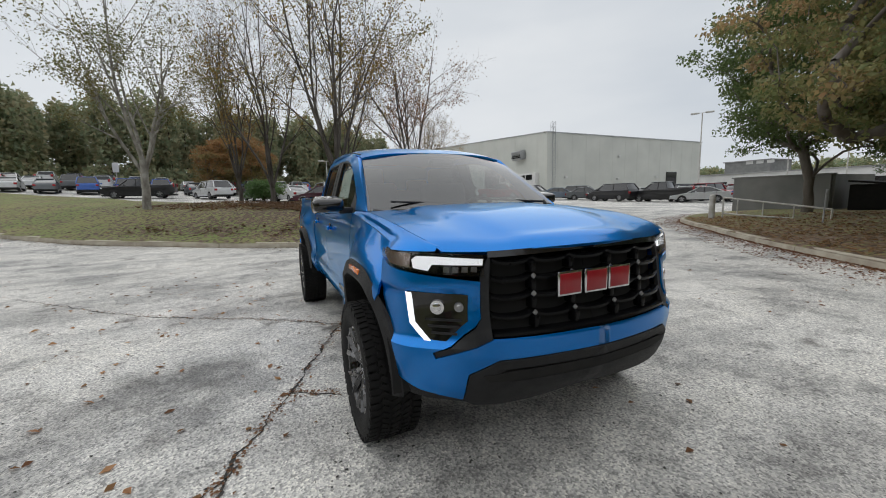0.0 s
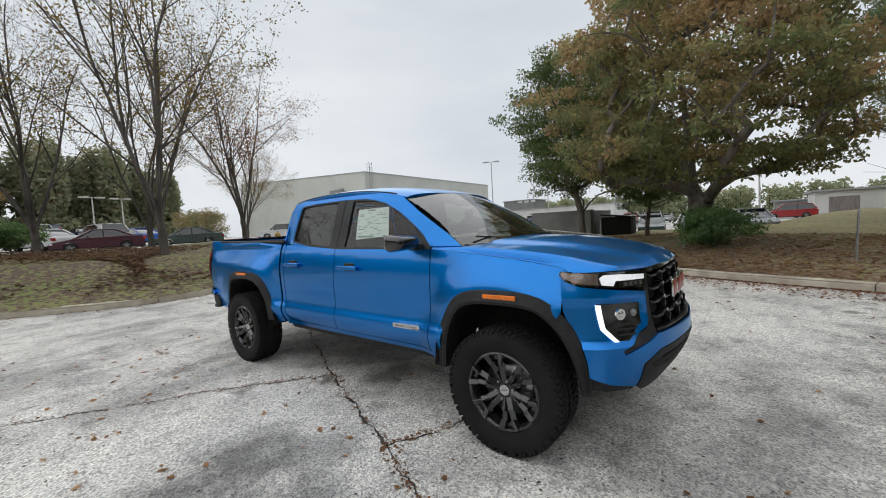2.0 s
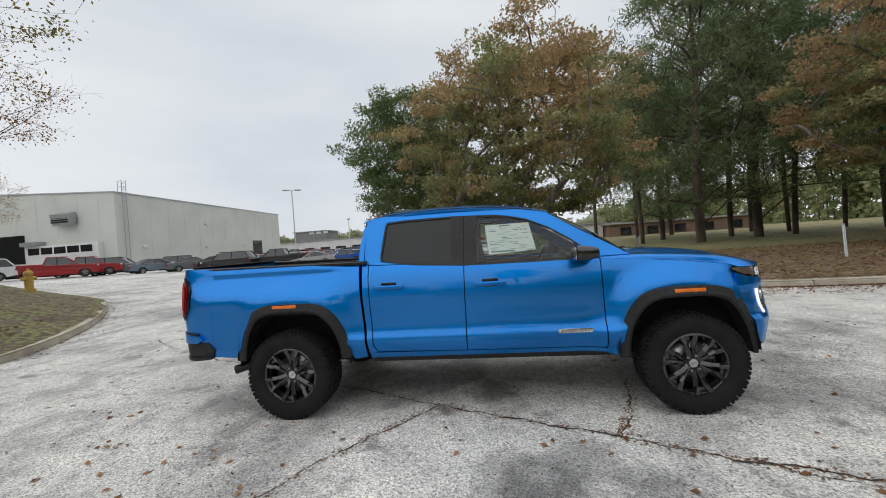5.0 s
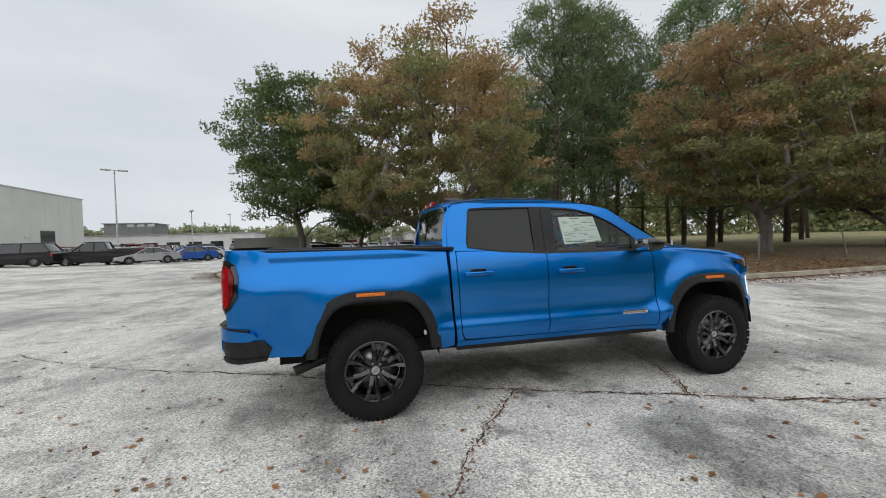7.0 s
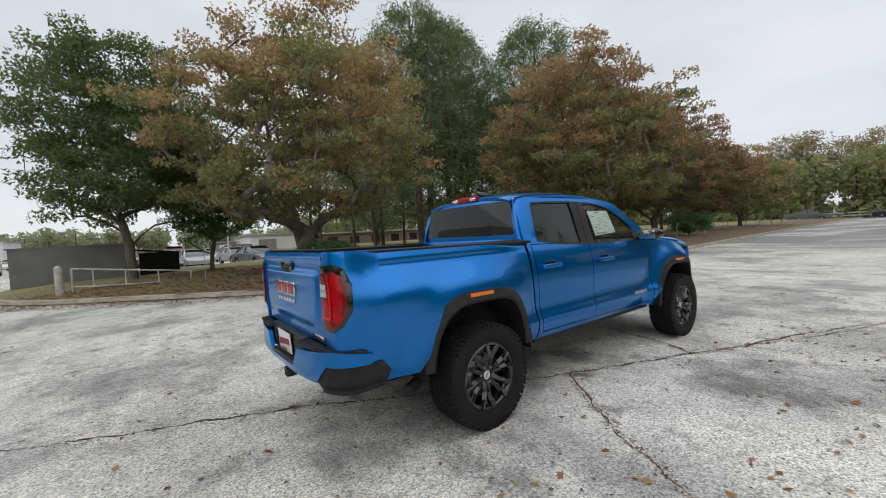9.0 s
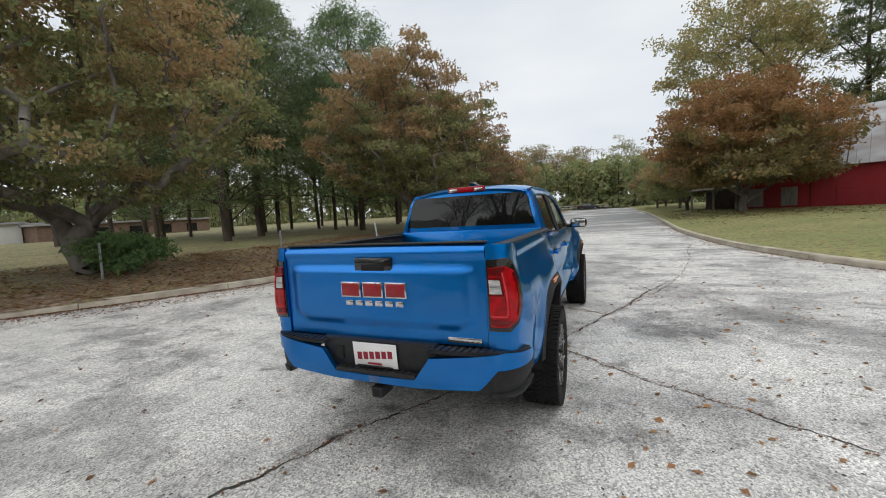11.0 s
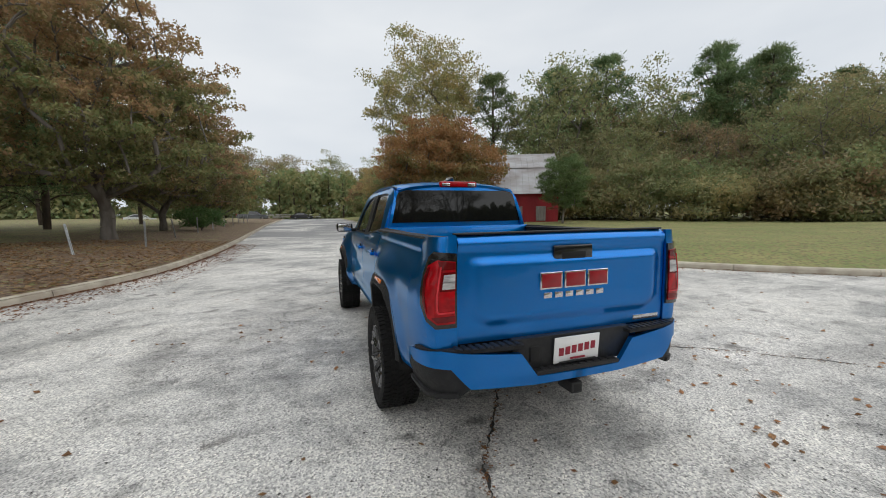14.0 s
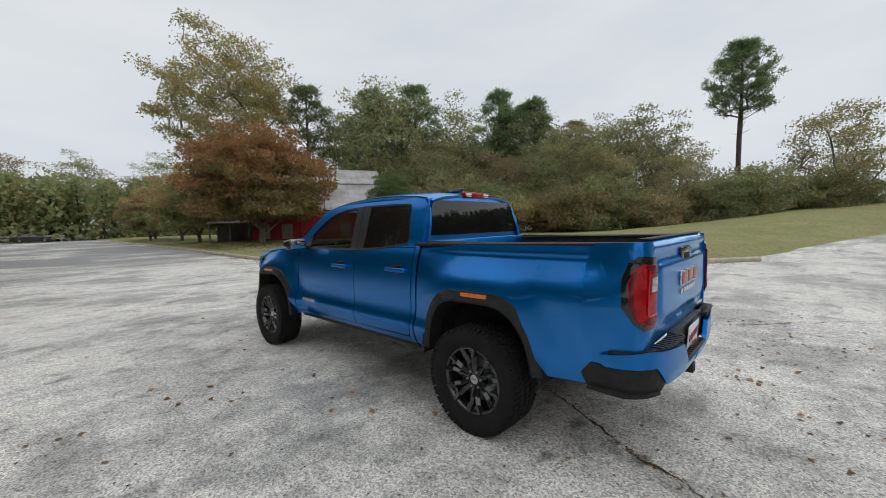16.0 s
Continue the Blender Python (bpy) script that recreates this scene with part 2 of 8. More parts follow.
def strewn_mat(name, c1, c2, leaves, cover, thin=None):
    """Turf under a layer of dry leaves, thick in some places and thin in others."""
    m = mat(name, c1, c2, scale=0.45, rough=0.95, bump=0.9, bscale=35)
    n, l = m.node_tree.nodes, m.node_tree.links
    b = n["Principled BSDF"]
    src = b.inputs["Base Color"].links[0].from_socket
    geo = n.new("ShaderNodeNewGeometry")
    v = n.new("ShaderNodeTexVoronoi")
    v.inputs["Scale"].default_value, v.inputs["Randomness"].default_value = 13.0, 1.0
    l.new(geo.outputs["Position"], v.inputs["Vector"])
    sep = n.new("ShaderNodeSeparateColor")
    l.new(v.outputs["Color"], sep.inputs["Color"])
    r = n.new("ShaderNodeValToRGB")
    els = r.color_ramp.elements
    while len(els) < len(leaves):
        els.new(0.5)
    for k, c in enumerate(leaves):
        els[k].position, els[k].color = k / (len(leaves) - 1), rgb(c)
    l.new(sep.outputs["Red"], r.inputs["Fac"])
    big = n.new("ShaderNodeTexNoise")
    big.inputs["Scale"].default_value, big.inputs["Detail"].default_value = 0.55, 6.0
    l.new(geo.outputs["Position"], big.inputs["Vector"])
    add = n.new("ShaderNodeMath")
    add.operation = "ADD"
    l.new(big.outputs["Fac"], add.inputs[0])
    l.new(sep.outputs["Green"], add.inputs[1])
    gt = n.new("ShaderNodeMath")
    gt.operation, gt.inputs[1].default_value = "GREATER_THAN", 1.5 - cover
    l.new(add.outputs["Value"], gt.inputs[0])
    if thin:
        # the leaves thin out away from the kerb
        px = n.new("ShaderNodeSeparateXYZ")
        l.new(geo.outputs["Position"], px.inputs["Vector"])
        mr = n.new("ShaderNodeMapRange")
        mr.inputs["From Min"].default_value, mr.inputs["From Max"].default_value = thin[0], thin[1]
        mr.inputs["To Min"].default_value, mr.inputs["To Max"].default_value = 0.0, -thin[2]
        l.new(px.outputs["X"], mr.inputs["Value"])
        a2 = n.new("ShaderNodeMath")
        a2.operation = "ADD"
        l.new(add.outputs["Value"], a2.inputs[0])
        l.new(mr.outputs["Result"], a2.inputs[1])
        l.new(a2.outputs["Value"], gt.inputs[0])
    mx = n.new("ShaderNodeMix")
    mx.data_type = "RGBA"
    l.new(gt.outputs["Value"], mx.inputs["Factor"])
    l.new(src, mx.inputs["A"])
    l.new(r.outputs["Color"], mx.inputs["B"])
    l.new(mx.outputs["Result"], b.inputs["Base Color"])
    return m


DRY = [(0.04, 0.028, 0.02), (0.11, 0.07, 0.043), (0.07, 0.046, 0.03), (0.18, 0.13, 0.085), (0.09, 0.058, 0.04)]
M_LITTER = strewn_mat("leaf_strewn_turf", (0.14, 0.18, 0.045), (0.20, 0.19, 0.07), DRY, 0.66, (-1.5, -8.0, 0.36))
M_LITTER_EAST = strewn_mat("leafy_lawn_under_trees", (0.17, 0.19, 0.065), (0.26, 0.23, 0.095), [tuple(1.55 * v for v in c) for c in DRY], 0.90, (10.0, 16.5, 0.55))
M_LAWN_WEST = strewn_mat("mown_lawn_with_dead_leaves", (0.15, 0.19, 0.05), (0.25, 0.235, 0.085), [(0.11, 0.13, 0.04), (0.20, 0.20, 0.075), (0.26, 0.19, 0.08), (0.10, 0.115, 0.04), (0.18, 0.13, 0.06)], 0.50)
M_BARK = mat("grey_bark", (0.10, 0.085, 0.07), (0.20, 0.18, 0.16), scale=3.0, rough=0.95, bump=0.9, bscale=25, stretch=(1, 1, 0.25))
M_PALEBARK = mat("pale_lichened_bark", (0.17, 0.155, 0.135), (0.40, 0.385, 0.35), scale=4.5, rough=0.95, bump=0.9, bscale=25, stretch=(1, 1, 0.5))
M_DBARK = mat("dark_grey_bark", (0.055, 0.047, 0.042), (0.125, 0.112, 0.10), scale=3.0, rough=0.95, bump=0.9, bscale=25, stretch=(1, 1, 0.25))
M_PBARK = mat("pine_bark", (0.055, 0.042, 0.035), (0.11, 0.08, 0.06), scale=3.0, rough=0.95, bump=1.0, bscale=18, stretch=(1, 1, 0.3))
M_MAPLE = leaf_mat("bronze_maple_leaf", [(0.16, 0.215, 0.085), (0.34, 0.20, 0.11), (0.27, 0.29, 0.11), (0.44, 0.30, 0.14), (0.15, 0.205, 0.08), (0.26, 0.15, 0.095), (0.56, 0.50, 0.22)], (0.135, 0.19, 0.075), (0.37, 0.225, 0.125), (5.6, 0.032))
M_RUSSET = leaf_mat("russet_maple_leaf", [(0.24, 0.13, 0.065), (0.33, 0.18, 0.075), (0.16, 0.155, 0.065), (0.28, 0.14, 0.066), (0.37, 0.25, 0.095)], (0.125, 0.145, 0.055), (0.29, 0.15, 0.066), (4.2, 0.04))
M_PALE = leaf_mat("pale_autumn_leaf", [(0.27, 0.28, 0.13), (0.38, 0.28, 0.11), (0.23, 0.26, 0.12), (0.42, 0.33, 0.13)], (0.25, 0.27, 0.125), (0.36, 0.27, 0.11))
M_OLIVE = leaf_mat("sparse_olive_leaf", [(0.12, 0.14, 0.06), (0.19, 0.19, 0.08), (0.22, 0.14, 0.07), (0.10, 0.12, 0.05)], (0.12, 0.13, 0.055), (0.18, 0.15, 0.07))
M_GREEN = leaf_mat("green_leaf", [(0.09, 0.15, 0.055), (0.15, 0.21, 0.075), (0.105, 0.17, 0.065)], (0.09, 0.145, 0.055), (0.135, 0.18, 0.065))
M_YELLOW = leaf_mat("yellowing_leaf", [(0.17, 0.17, 0.05), (0.28, 0.19, 0.045), (0.14, 0.15, 0.045), (0.22, 0.11, 0.045)], (0.16, 0.15, 0.045), (0.26, 0.16, 0.045))
M_RUST = leaf_mat("rusty_leaf", [(0.26, 0.11, 0.04), (0.32, 0.20, 0.05), (0.18, 0.08, 0.04), (0.17, 0.15, 0.05)], (0.24, 0.13, 0.04), (0.17, 0.09, 0.04))
M_NEEDLE = leaf_mat("pine_needle", [(0.095, 0.15, 0.065), (0.14, 0.20, 0.085), (0.20, 0.23, 0.11)], (0.095, 0.145, 0.06), (0.165, 0.20, 0.09))
M_WOODS = leaf_mat("woodland_leaf", [(0.19, 0.24, 0.11), (0.28, 0.29, 0.13), (0.34, 0.25, 0.13), (0.16, 0.215, 0.10)], (0.165, 0.225, 0.10), (0.27, 0.25, 0.12))
M_SCRUB = leaf_mat("scrub_leaf", [(0.20, 0.235, 0.12), (0.27, 0.26, 0.125), (0.34, 0.235, 0.13), (0.42, 0.34, 0.15)], (0.19, 0.22, 0.105), (0.34, 0.255, 0.135))


# ---------------------------------------------------------------- mesh helpers
def part(name, bm, material, parent=None, label="", sharp=0.55, smooth=True):
    """Links a bmesh as one mesh object, shaded smooth between edges sharper than `sharp`."""
    if sharp:
        for e in bm.edges:
            if len(e.link_faces) == 2 and e.calc_face_angle(0.0) > sharp:
                e.smooth = False
    for f in bm.faces:
        f.smooth = smooth
    me = bpy.data.meshes.new(name)
    bm.to_mesh(me)
    bm.free()
    me.materials.append(material)
    ob = new(name, me)
    if parent is not None:
        ob.parent = parent
    if label:
        ob["label"] = label
    return ob


def raw(name, verts, faces, material, parent=None, label="", smooth=False):
    me = bpy.data.meshes.new(name)
    me.from_pydata(verts, [], faces)
    me.materials.append(material)
    if smooth:
        me.shade_smooth()
    ob = new(name, me)
    if parent is not None:
        ob.parent = parent
    if label:
        ob["label"] = label
    return ob


def empty(name, m=None):
    ob = new(name)
    ob.empty_display_size = 0.1
    if m is not None:
        ob.matrix_basis = m
    return ob


def add_box(bm, c, size, bevel=0.0, rot=None, seg=2):
    g = bmesh.ops.create_cube(bm, size=1.0)
    vs = g["verts"]
    m = Matrix.Translation(c) @ (rot if rot is not None else Matrix.Identity(4)) @ Matrix.Diagonal((*size, 1))
    bmesh.ops.transform(bm, matrix=m, verts=vs)
    if bevel > 0:
        es = list({e for v in vs for e in v.link_edges})
        bmesh.ops.bevel(bm, geom=es, offset=bevel, segments=seg, profile=0.5, affect="EDGES")
    return bm


def add_cyl(bm, p0, p1, r0, r1=None, n=16):
    r1 = r0 if r1 is None else r1
    p0, p1 = Vector(p0), Vector(p1)
    d = p1 - p0
    g = bmesh.ops.create_cone(bm, cap_ends=True, segments=n, radius1=r0, radius2=r1, depth=d.length)
    m = Matrix.Translation((p0 + p1) / 2) @ d.to_track_quat("Z", "Y").to_matrix().to_4x4()
    bmesh.ops.transform(bm, matrix=m, verts=g["verts"])
    return bm


def box(name, c, size, material, parent=None, bevel=0.0, label="", rot=None):
    return part(name, add_box(bmesh.new(), c, size, bevel, rot), material, parent, label)


def cyl(name, p0, p1, r0, material, parent=None, r1=None, n=16, label=""):
    return part(name, add_cyl(bmesh.new(), p0, p1, r0, r1, n), material, parent, label)


def lerp_table(tab, v):
    if v <= tab[0][0]:
        return tab[0][1]
    for (a, fa), (b, fb) in zip(tab, tab[1:]):
        if v <= b:
            return fa + (fb - fa) * (v - a) / (b - a)
    return tab[-1][1]


def smooth_table(tab, v):
    """Cubic through the points of a table."""
    xs = [p[0] for p in tab]
    if v <= xs[0]:
        return tab[0][1]
    if v >= xs[-1]:
        return tab[-1][1]
    i = max(k for k in range(len(xs)) if xs[k] <= v)
    i = min(i, len(xs) - 2)

    def slope(k):
        a, b = max(0, k - 1), min(len(tab) - 1, k + 1)
        return (tab[b][1] - tab[a][1]) / (tab[b][0] - tab[a][0])
    h = xs[i + 1] - xs[i]
    t = (v - xs[i]) / h
    p0, p1, m0, m1 = tab[i][1], tab[i + 1][1], slope(i) * h, slope(i + 1) * h
    return (2 * t**3 - 3 * t**2 + 1) * p0 + (t**3 - 2 * t**2 + t) * m0 + (-2 * t**3 + 3 * t**2) * p1 + (t**3 - t**2) * m1


# ---------------------------------------------------------------- ground
def pave_z(x, y):
    """Height of the pavement: level round the truck, rising gently to the car lot behind it."""
    f = max(0.012, 0.045 - 0.0007 * x)
    d = y - 7.0
    rise = 0.0 if d <= -2 else (d + 2) ** 2 / 8 if d < 2 else d
    rise = min(rise, 60.0)
    west = max(0.0, -x - 16.0)
    return f * rise + min(2.5, 0.03 * west * max(0.0, min(1.0, (y + 12) / 14)))


def grid_sheet(name, xs, ys, material, dz=0.0):
    vs = [(x, y, pave_z(x, y) + dz) for y in ys for x in xs]
    w = len(xs)
    fs = [(j * w + i, j * w + i + 1, (j + 1) * w + i + 1, (j + 1) * w + i) for j in range(len(ys) - 1) for i in range(w - 1)]
    return raw(name, vs, fs, material, smooth=True)


XS = [-900, -500, -300, -200, -140, -100, -80, -60, -50] + list(range(-42, 46, 3)) + [50, 60, 80, 100, 140, 200, 300, 500, 900]
YS = [-900, -500, -300, -200, -140, -100, -80, -60, -50] + list(range(-42, 72, 3)) + [80, 100, 140, 200, 300, 500, 900]
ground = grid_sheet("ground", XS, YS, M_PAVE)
tagged(ground, "worn light grey asphalt pavement with bleached patches", "ground", kind="structure")


def spline(pts, n=6):
    out = []
    for i in range(len(pts) - 1):
        p0, p1, p2, p3 = pts[max(0, i - 1)], pts[i], pts[i + 1], pts[min(len(pts) - 1, i + 2)]
        for k in range(n):
            t = k / n
            out.append(tuple(0.5 * (2 * p1[a] + (p2[a] - p0[a]) * t + (2 * p0[a] - 5 * p1[a] + 4 * p2[a] - p3[a]) * t * t + (3 * p1[a] - p0[a] - 3 * p2[a] + p3[a]) * t**3) for a in range(len(p1))))
    out.append(tuple(pts[-1]))
    return out


def lawn(name, rows, mound, material, label, steps=14, power=2.2):
    """A raised sheet between a kerb line and an inner line. rows: (kerb x, y, inner x, y); mound(x, y, d): height above the pavement."""
    rows = spline(rows, 5)
    vs, n = [], steps + 1
    for kx, ky, ix, iy in rows:
        for j in range(n):
            t = (j / steps) ** power
            x, y = kx + (ix - kx) * t, ky + (iy - ky) * t
            d = math.hypot(x - kx, y - ky)
            z = pave_z(x, y) + 0.13 + mound(x, y, d) + (noise.noise((x * 0.7, y * 0.7, 0)) * 0.05 if j else 0)
            vs.append((x, y, z))
    fs = [(i * n + j, (i + 1) * n + j, (i + 1) * n + j + 1, i * n + j + 1) for i in range(len(rows) - 1) for j in range(steps)]
    ob = raw(name, vs, fs, material, smooth=True)
    tagged(ob, label, "lawn", kind="structure")
    return ob


def kerb(name, pts, label, inner=1, n=6):
    """A line of cast kerb lengths, each a piece of its own. inner: the side (left of the line: 1) on which the raised bed lies."""
    line = spline(pts, n)
    fine = [line[0]]
    for a, b in zip(line, line[1:]):
        d = math.hypot(b[0] - a[0], b[1] - a[1])
        k = max(1, int(d / 0.35))
        fine += [(a[0] + (b[0] - a[0]) * i / k, a[1] + (b[1] - a[1]) * i / k) for i in range(1, k + 1)]
    holder = empty(name)
    tagged(holder, label, "kerb", kind="structure")
    prof = [(-0.02, -0.05), (-0.005, 0.10), (0.02, 0.135), (0.14, 0.15), (0.155, 0.05)]
    piece, run = [fine[0]], 0.0
    for a, b in zip(fine, fine[1:]):
        run += math.hypot(b[0] - a[0], b[1] - a[1])
        piece.append(b)
        if run > 2.6 or b is fine[-1]:
            vs, fs, m = [], [], len(prof)
            for i, p in enumerate(piece):
                q, r = piece[max(0, i - 1)], piece[min(len(piece) - 1, i + 1)]
                dx, dy = r[0] - q[0], r[1] - q[1]
                L = math.hypot(dx, dy)
                nx, ny = -dy / L * inner, dx / L * inner
                sx = dx / L * (0.008 if i == 0 else -0.008 if i == len(piece) - 1 else 0)
                sy = dy / L * (0.008 if i == 0 else -0.008 if i == len(piece) - 1 else 0)
                wob = noise.noise((p[0] * 1.3, p[1] * 1.3, 2)) * 0.012
                for o, z in prof:
                    vs.append((p[0] + nx * (o + wob) + sx, p[1] + ny * (o + wob) + sy, pave_z(p[0], p[1]) + z))
            for i in range(len(piece) - 1):
                for j in range(m - 1):
                    fs.append((i * m + j, (i + 1) * m + j, (i + 1) * m + j + 1, i * m + j + 1))
            fs += [tuple(range(m)), tuple((len(piece) - 1) * m + j for j in reversed(range(m)))]
            raw("kerb_length", vs, fs, M_KERB, holder)
            piece, run = [b], 0.0
    return holder


KERB_EAST = [(6.2, -95), (5.9, -50), (5.2, -28), (4.75, -16), (4.75, -10), (5.15, -6.4), (6.05, -4.0), (6.95, -2.0), (8.1, -0.3), (9.3, 1.3), (10.7, 2.9), (12.1, 4.4), (13.6, 6.1), (15.0, 7.3), (17.2, 8.2), (19.5, 8.6)]
KERB_NORTH = [(-34, 40), (-16, 20.5), (-9.4, 13.9), (-6.3, 11.0), (-4.2, 9.7), (-2.3, 8.5), (-0.9, 7.75), (0.2, 7.55), (1.5, 7.85), (3.3, 8.9), (5.2, 10.5), (7.6, 13.2), (9.2, 16.5), (9.0, 19.5)]
KERB_WEST = [(-5.6, -95), (-5.2, -45), (-4.6, -24), (-4.3, -16), (-4.6, -10), (-5.3, -6.8), (-6.2, -4.5), (-7.2, -3.1), (-8.5, -1.6), (-10.2, -0.1), (-12.3, 1.1), (-13.9, 2.3)]


def mound_east(x, y, d):
    return 0.25 * min(1.0, d / 5.0) + 0.35 * max(0.0, min(1.0, (d - 8) / 30))


def mound_north(x, y, d):
    return 0.62 * min(1.0, d / 4.2) ** 1.2 * (1.0 if d < 9 else max(0.15, 1 - (d - 9) / 14))


def mound_west(x, y, d):
    h = 0.18 * min(1.0, d / 6) + 0.05 * max(0.0, d - 14) * max(0.0, min(1.0, (y + 14) / 18)) * min(1.0, 20 / max(20.0, d))
    # it runs out level with the pavement along its open north edge
    k = max(0.0, min(1.0, (-(x + 13.9) * 0.306 - (y - 2.3) * 0.952) / 6.0))
    return (h + 0.13) * k - 0.13 - 0.04 * (1 - k)


def strip(line, inner):
    return [(p[0], p[1], q[0], q[1]) for p, q in zip(line, inner)]


lawn("lawn_east", strip(KERB_EAST, [(220, -150), (200, -90), (180, -55), (150, -38), (110, -26), (80, -18), (60, -12), (45, -8), (34, -5.5), (27, -3), (25, -0.5), (24.5, 1.5), (24.2, 3.5), (24, 5), (23.8, 6.2), (23.5, 7.6)]), mound_east, M_LITTER_EAST, "thin autumn lawn strewn with fallen leaves")
lawn("lawn_north", strip(KERB_NORTH, [(-30, 44), (-13, 31), (-9, 28), (-6.2, 26), (-4, 25.5), (-2, 25.2), (0, 25), (1.5, 24.5), (3, 24), (4.5, 23.5), (6, 22.8), (7.4, 22), (8.2, 21), (8.5, 20)]), mound_north, M_LITTER, "raised grass mound under bare trees with leaf litter", power=1.4)
lawn("lawn_west", strip(KERB_WEST, [(-200, -170), (-160, -110), (-140, -80), (-120, -60), (-120, -48), (-120, -40), (-120, -32), (-120, -22), (-120, -12), (-120, 0), (-120, 14), (-100, 30)]), mound_west, M_LAWN_WEST, "mown green lawn sloping up to the woods")
kerb("kerb_east", KERB_EAST, "weathered concrete kerb stained with rusty leaf marks", -1)
kerb("kerb_north", KERB_NORTH, "weathered concrete kerb round the grass mound", 1)
kerb("kerb_west", KERB_WEST, "pale concrete kerb along the lawn", 1)


# ---------------------------------------------------------------- trees
def tube_mesh(name, pos, par, rad, material, parent, sides=6):
    """Branches as tapered tubes, one for every link of a skeleton."""
    vs, fs = [], []
    ring = [(math.cos(2 * math.pi * k / sides), math.sin(2 * math.pi * k / sides)) for k in range(sides)]
    for i in range(len(pos)):
        p = par[i]
        if p < 0:
            continue
        a, b = Vector(pos[p]), Vector(pos[i])
        d = b - a
        if d.length < 1e-5:
            continue
        q = d.to_track_quat("Z", "Y")
        ux, uy = q @ Vector((1, 0, 0)), q @ Vector((0, 1, 0))
        b = b + d * 0.04
        k = len(vs)
        m = sides if rad[i] > 0.02 else 3
        rg = ring if m == sides else [(1, 0), (-0.5, 0.87), (-0.5, -0.87)]
        ra = min(rad[p], rad[i] * 1.35)
        for c, s in rg:
            vs.append(a + (ux * c + uy * s) * ra)
        for c, s in rg:
            vs.append(b + (ux * c + uy * s) * rad[i])
        fs += [(k + j, k + (j + 1) % m, k + m + (j + 1) % m, k + m + j) for j in range(m)]
    return raw(name, vs, fs, material, parent, smooth=True)


def leaf_mesh(name, centres, size, material, parent, rng, slim=0.55, droop=0.3, corners=4):
    """Many small leaves, bent along the middle, or three-cornered on trees that stand far off."""
    n = len(centres)
    c = np.array(centres, dtype=np.float64)
    u = rng.normal(size=(n, 3))
    u[:, 2] -= droop
    u /= np.linalg.norm(u, axis=1)[:, None]
    w = np.cross(u, rng.normal(size=(n, 3)))
    w /= np.linalg.norm(w, axis=1)[:, None] + 1e-9
    nn = np.cross(u, w)
    s = (size * (0.65 + 0.7 * rng.random(n)))[:, None]
    v = np.empty((n, corners, 3))
    if corners == 4:
        v[:, 0] = c
        v[:, 1] = c + u * s * 0.5 + w * s * slim * 0.5 + nn * s * 0.08
        v[:, 2] = c + u * s
        v[:, 3] = c + u * s * 0.5 - w * s * slim * 0.5 + nn * s * 0.08
    else:
        v[:, 0] = c - w * s * slim * 0.6
        v[:, 1] = c + w * s * slim * 0.6
        v[:, 2] = c + u * s
    me = bpy.data.meshes.new(name)
    me.vertices.add(corners * n)
    me.vertices.foreach_set("co", v.reshape(-1))
    me.loops.add(corners * n)
    me.loops.foreach_set("vertex_index", np.arange(corners * n, dtype=np.int32))
    me.polygons.add(n)
    me.polygons.foreach_set("loop_start", np.arange(0, corners * n, corners, dtype=np.int32))
    me.update()
    me.validate()
    me.materials.append(material)
    ob = new(name, me)
    ob.parent = parent
    return ob


def skeleton(rng, trunk, targets, step=0.45, lift=0.25, jitter=0.09):
    """Grows branches from a trunk line to each of the targets, from the nearest limb that lies below it."""
    pos = [np.array(p, dtype=float) for p in trunk]
    par = [-1] + list(range(len(trunk) - 1))
    tips = []
    for t in targets:
        arr = np.array(pos)
        dv = t - arr
        dist = np.linalg.norm(dv, axis=1)
        cost = dist + 1.6 * np.maximum(0, 0.55 * np.hypot(dv[:, 0], dv[:, 1]) - dv[:, 2]) + (arr[:, 2] < trunk[0][2] + 0.35 * (trunk[-1][2] - trunk[0][2])) * 3.0
        i = int(np.argmin(cost))
        a = arr[i]
        k = max(1, int(dist[i] / step))
        side = rng.normal(size=3) * jitter * dist[i]
        prev = i
        for j in range(1, k + 1):
            s = j / k
            p = a + (t - a) * s + side * math.sin(math.pi * s) + np.array([0, 0, lift * dist[i] * 0.3 * math.sin(math.pi * s)])
            pos.append(p)
            par.append(prev)
            prev = len(pos) - 1
        tips.append(prev)
    return pos, par, tips


def radii(par, tips, r_trunk, r_tip, power=0.5):
    cnt = np.zeros(len(par))
    for t in tips:
        cnt[t] += 1
    for i in range(len(par) - 1, -1, -1):
        if par[i] >= 0:
            cnt[par[i]] += cnt[i]
    top = max(1.0, cnt[0])
    return [max(r_tip, r_trunk * (max(c, 0.3) / top) ** power) for c in cnt]


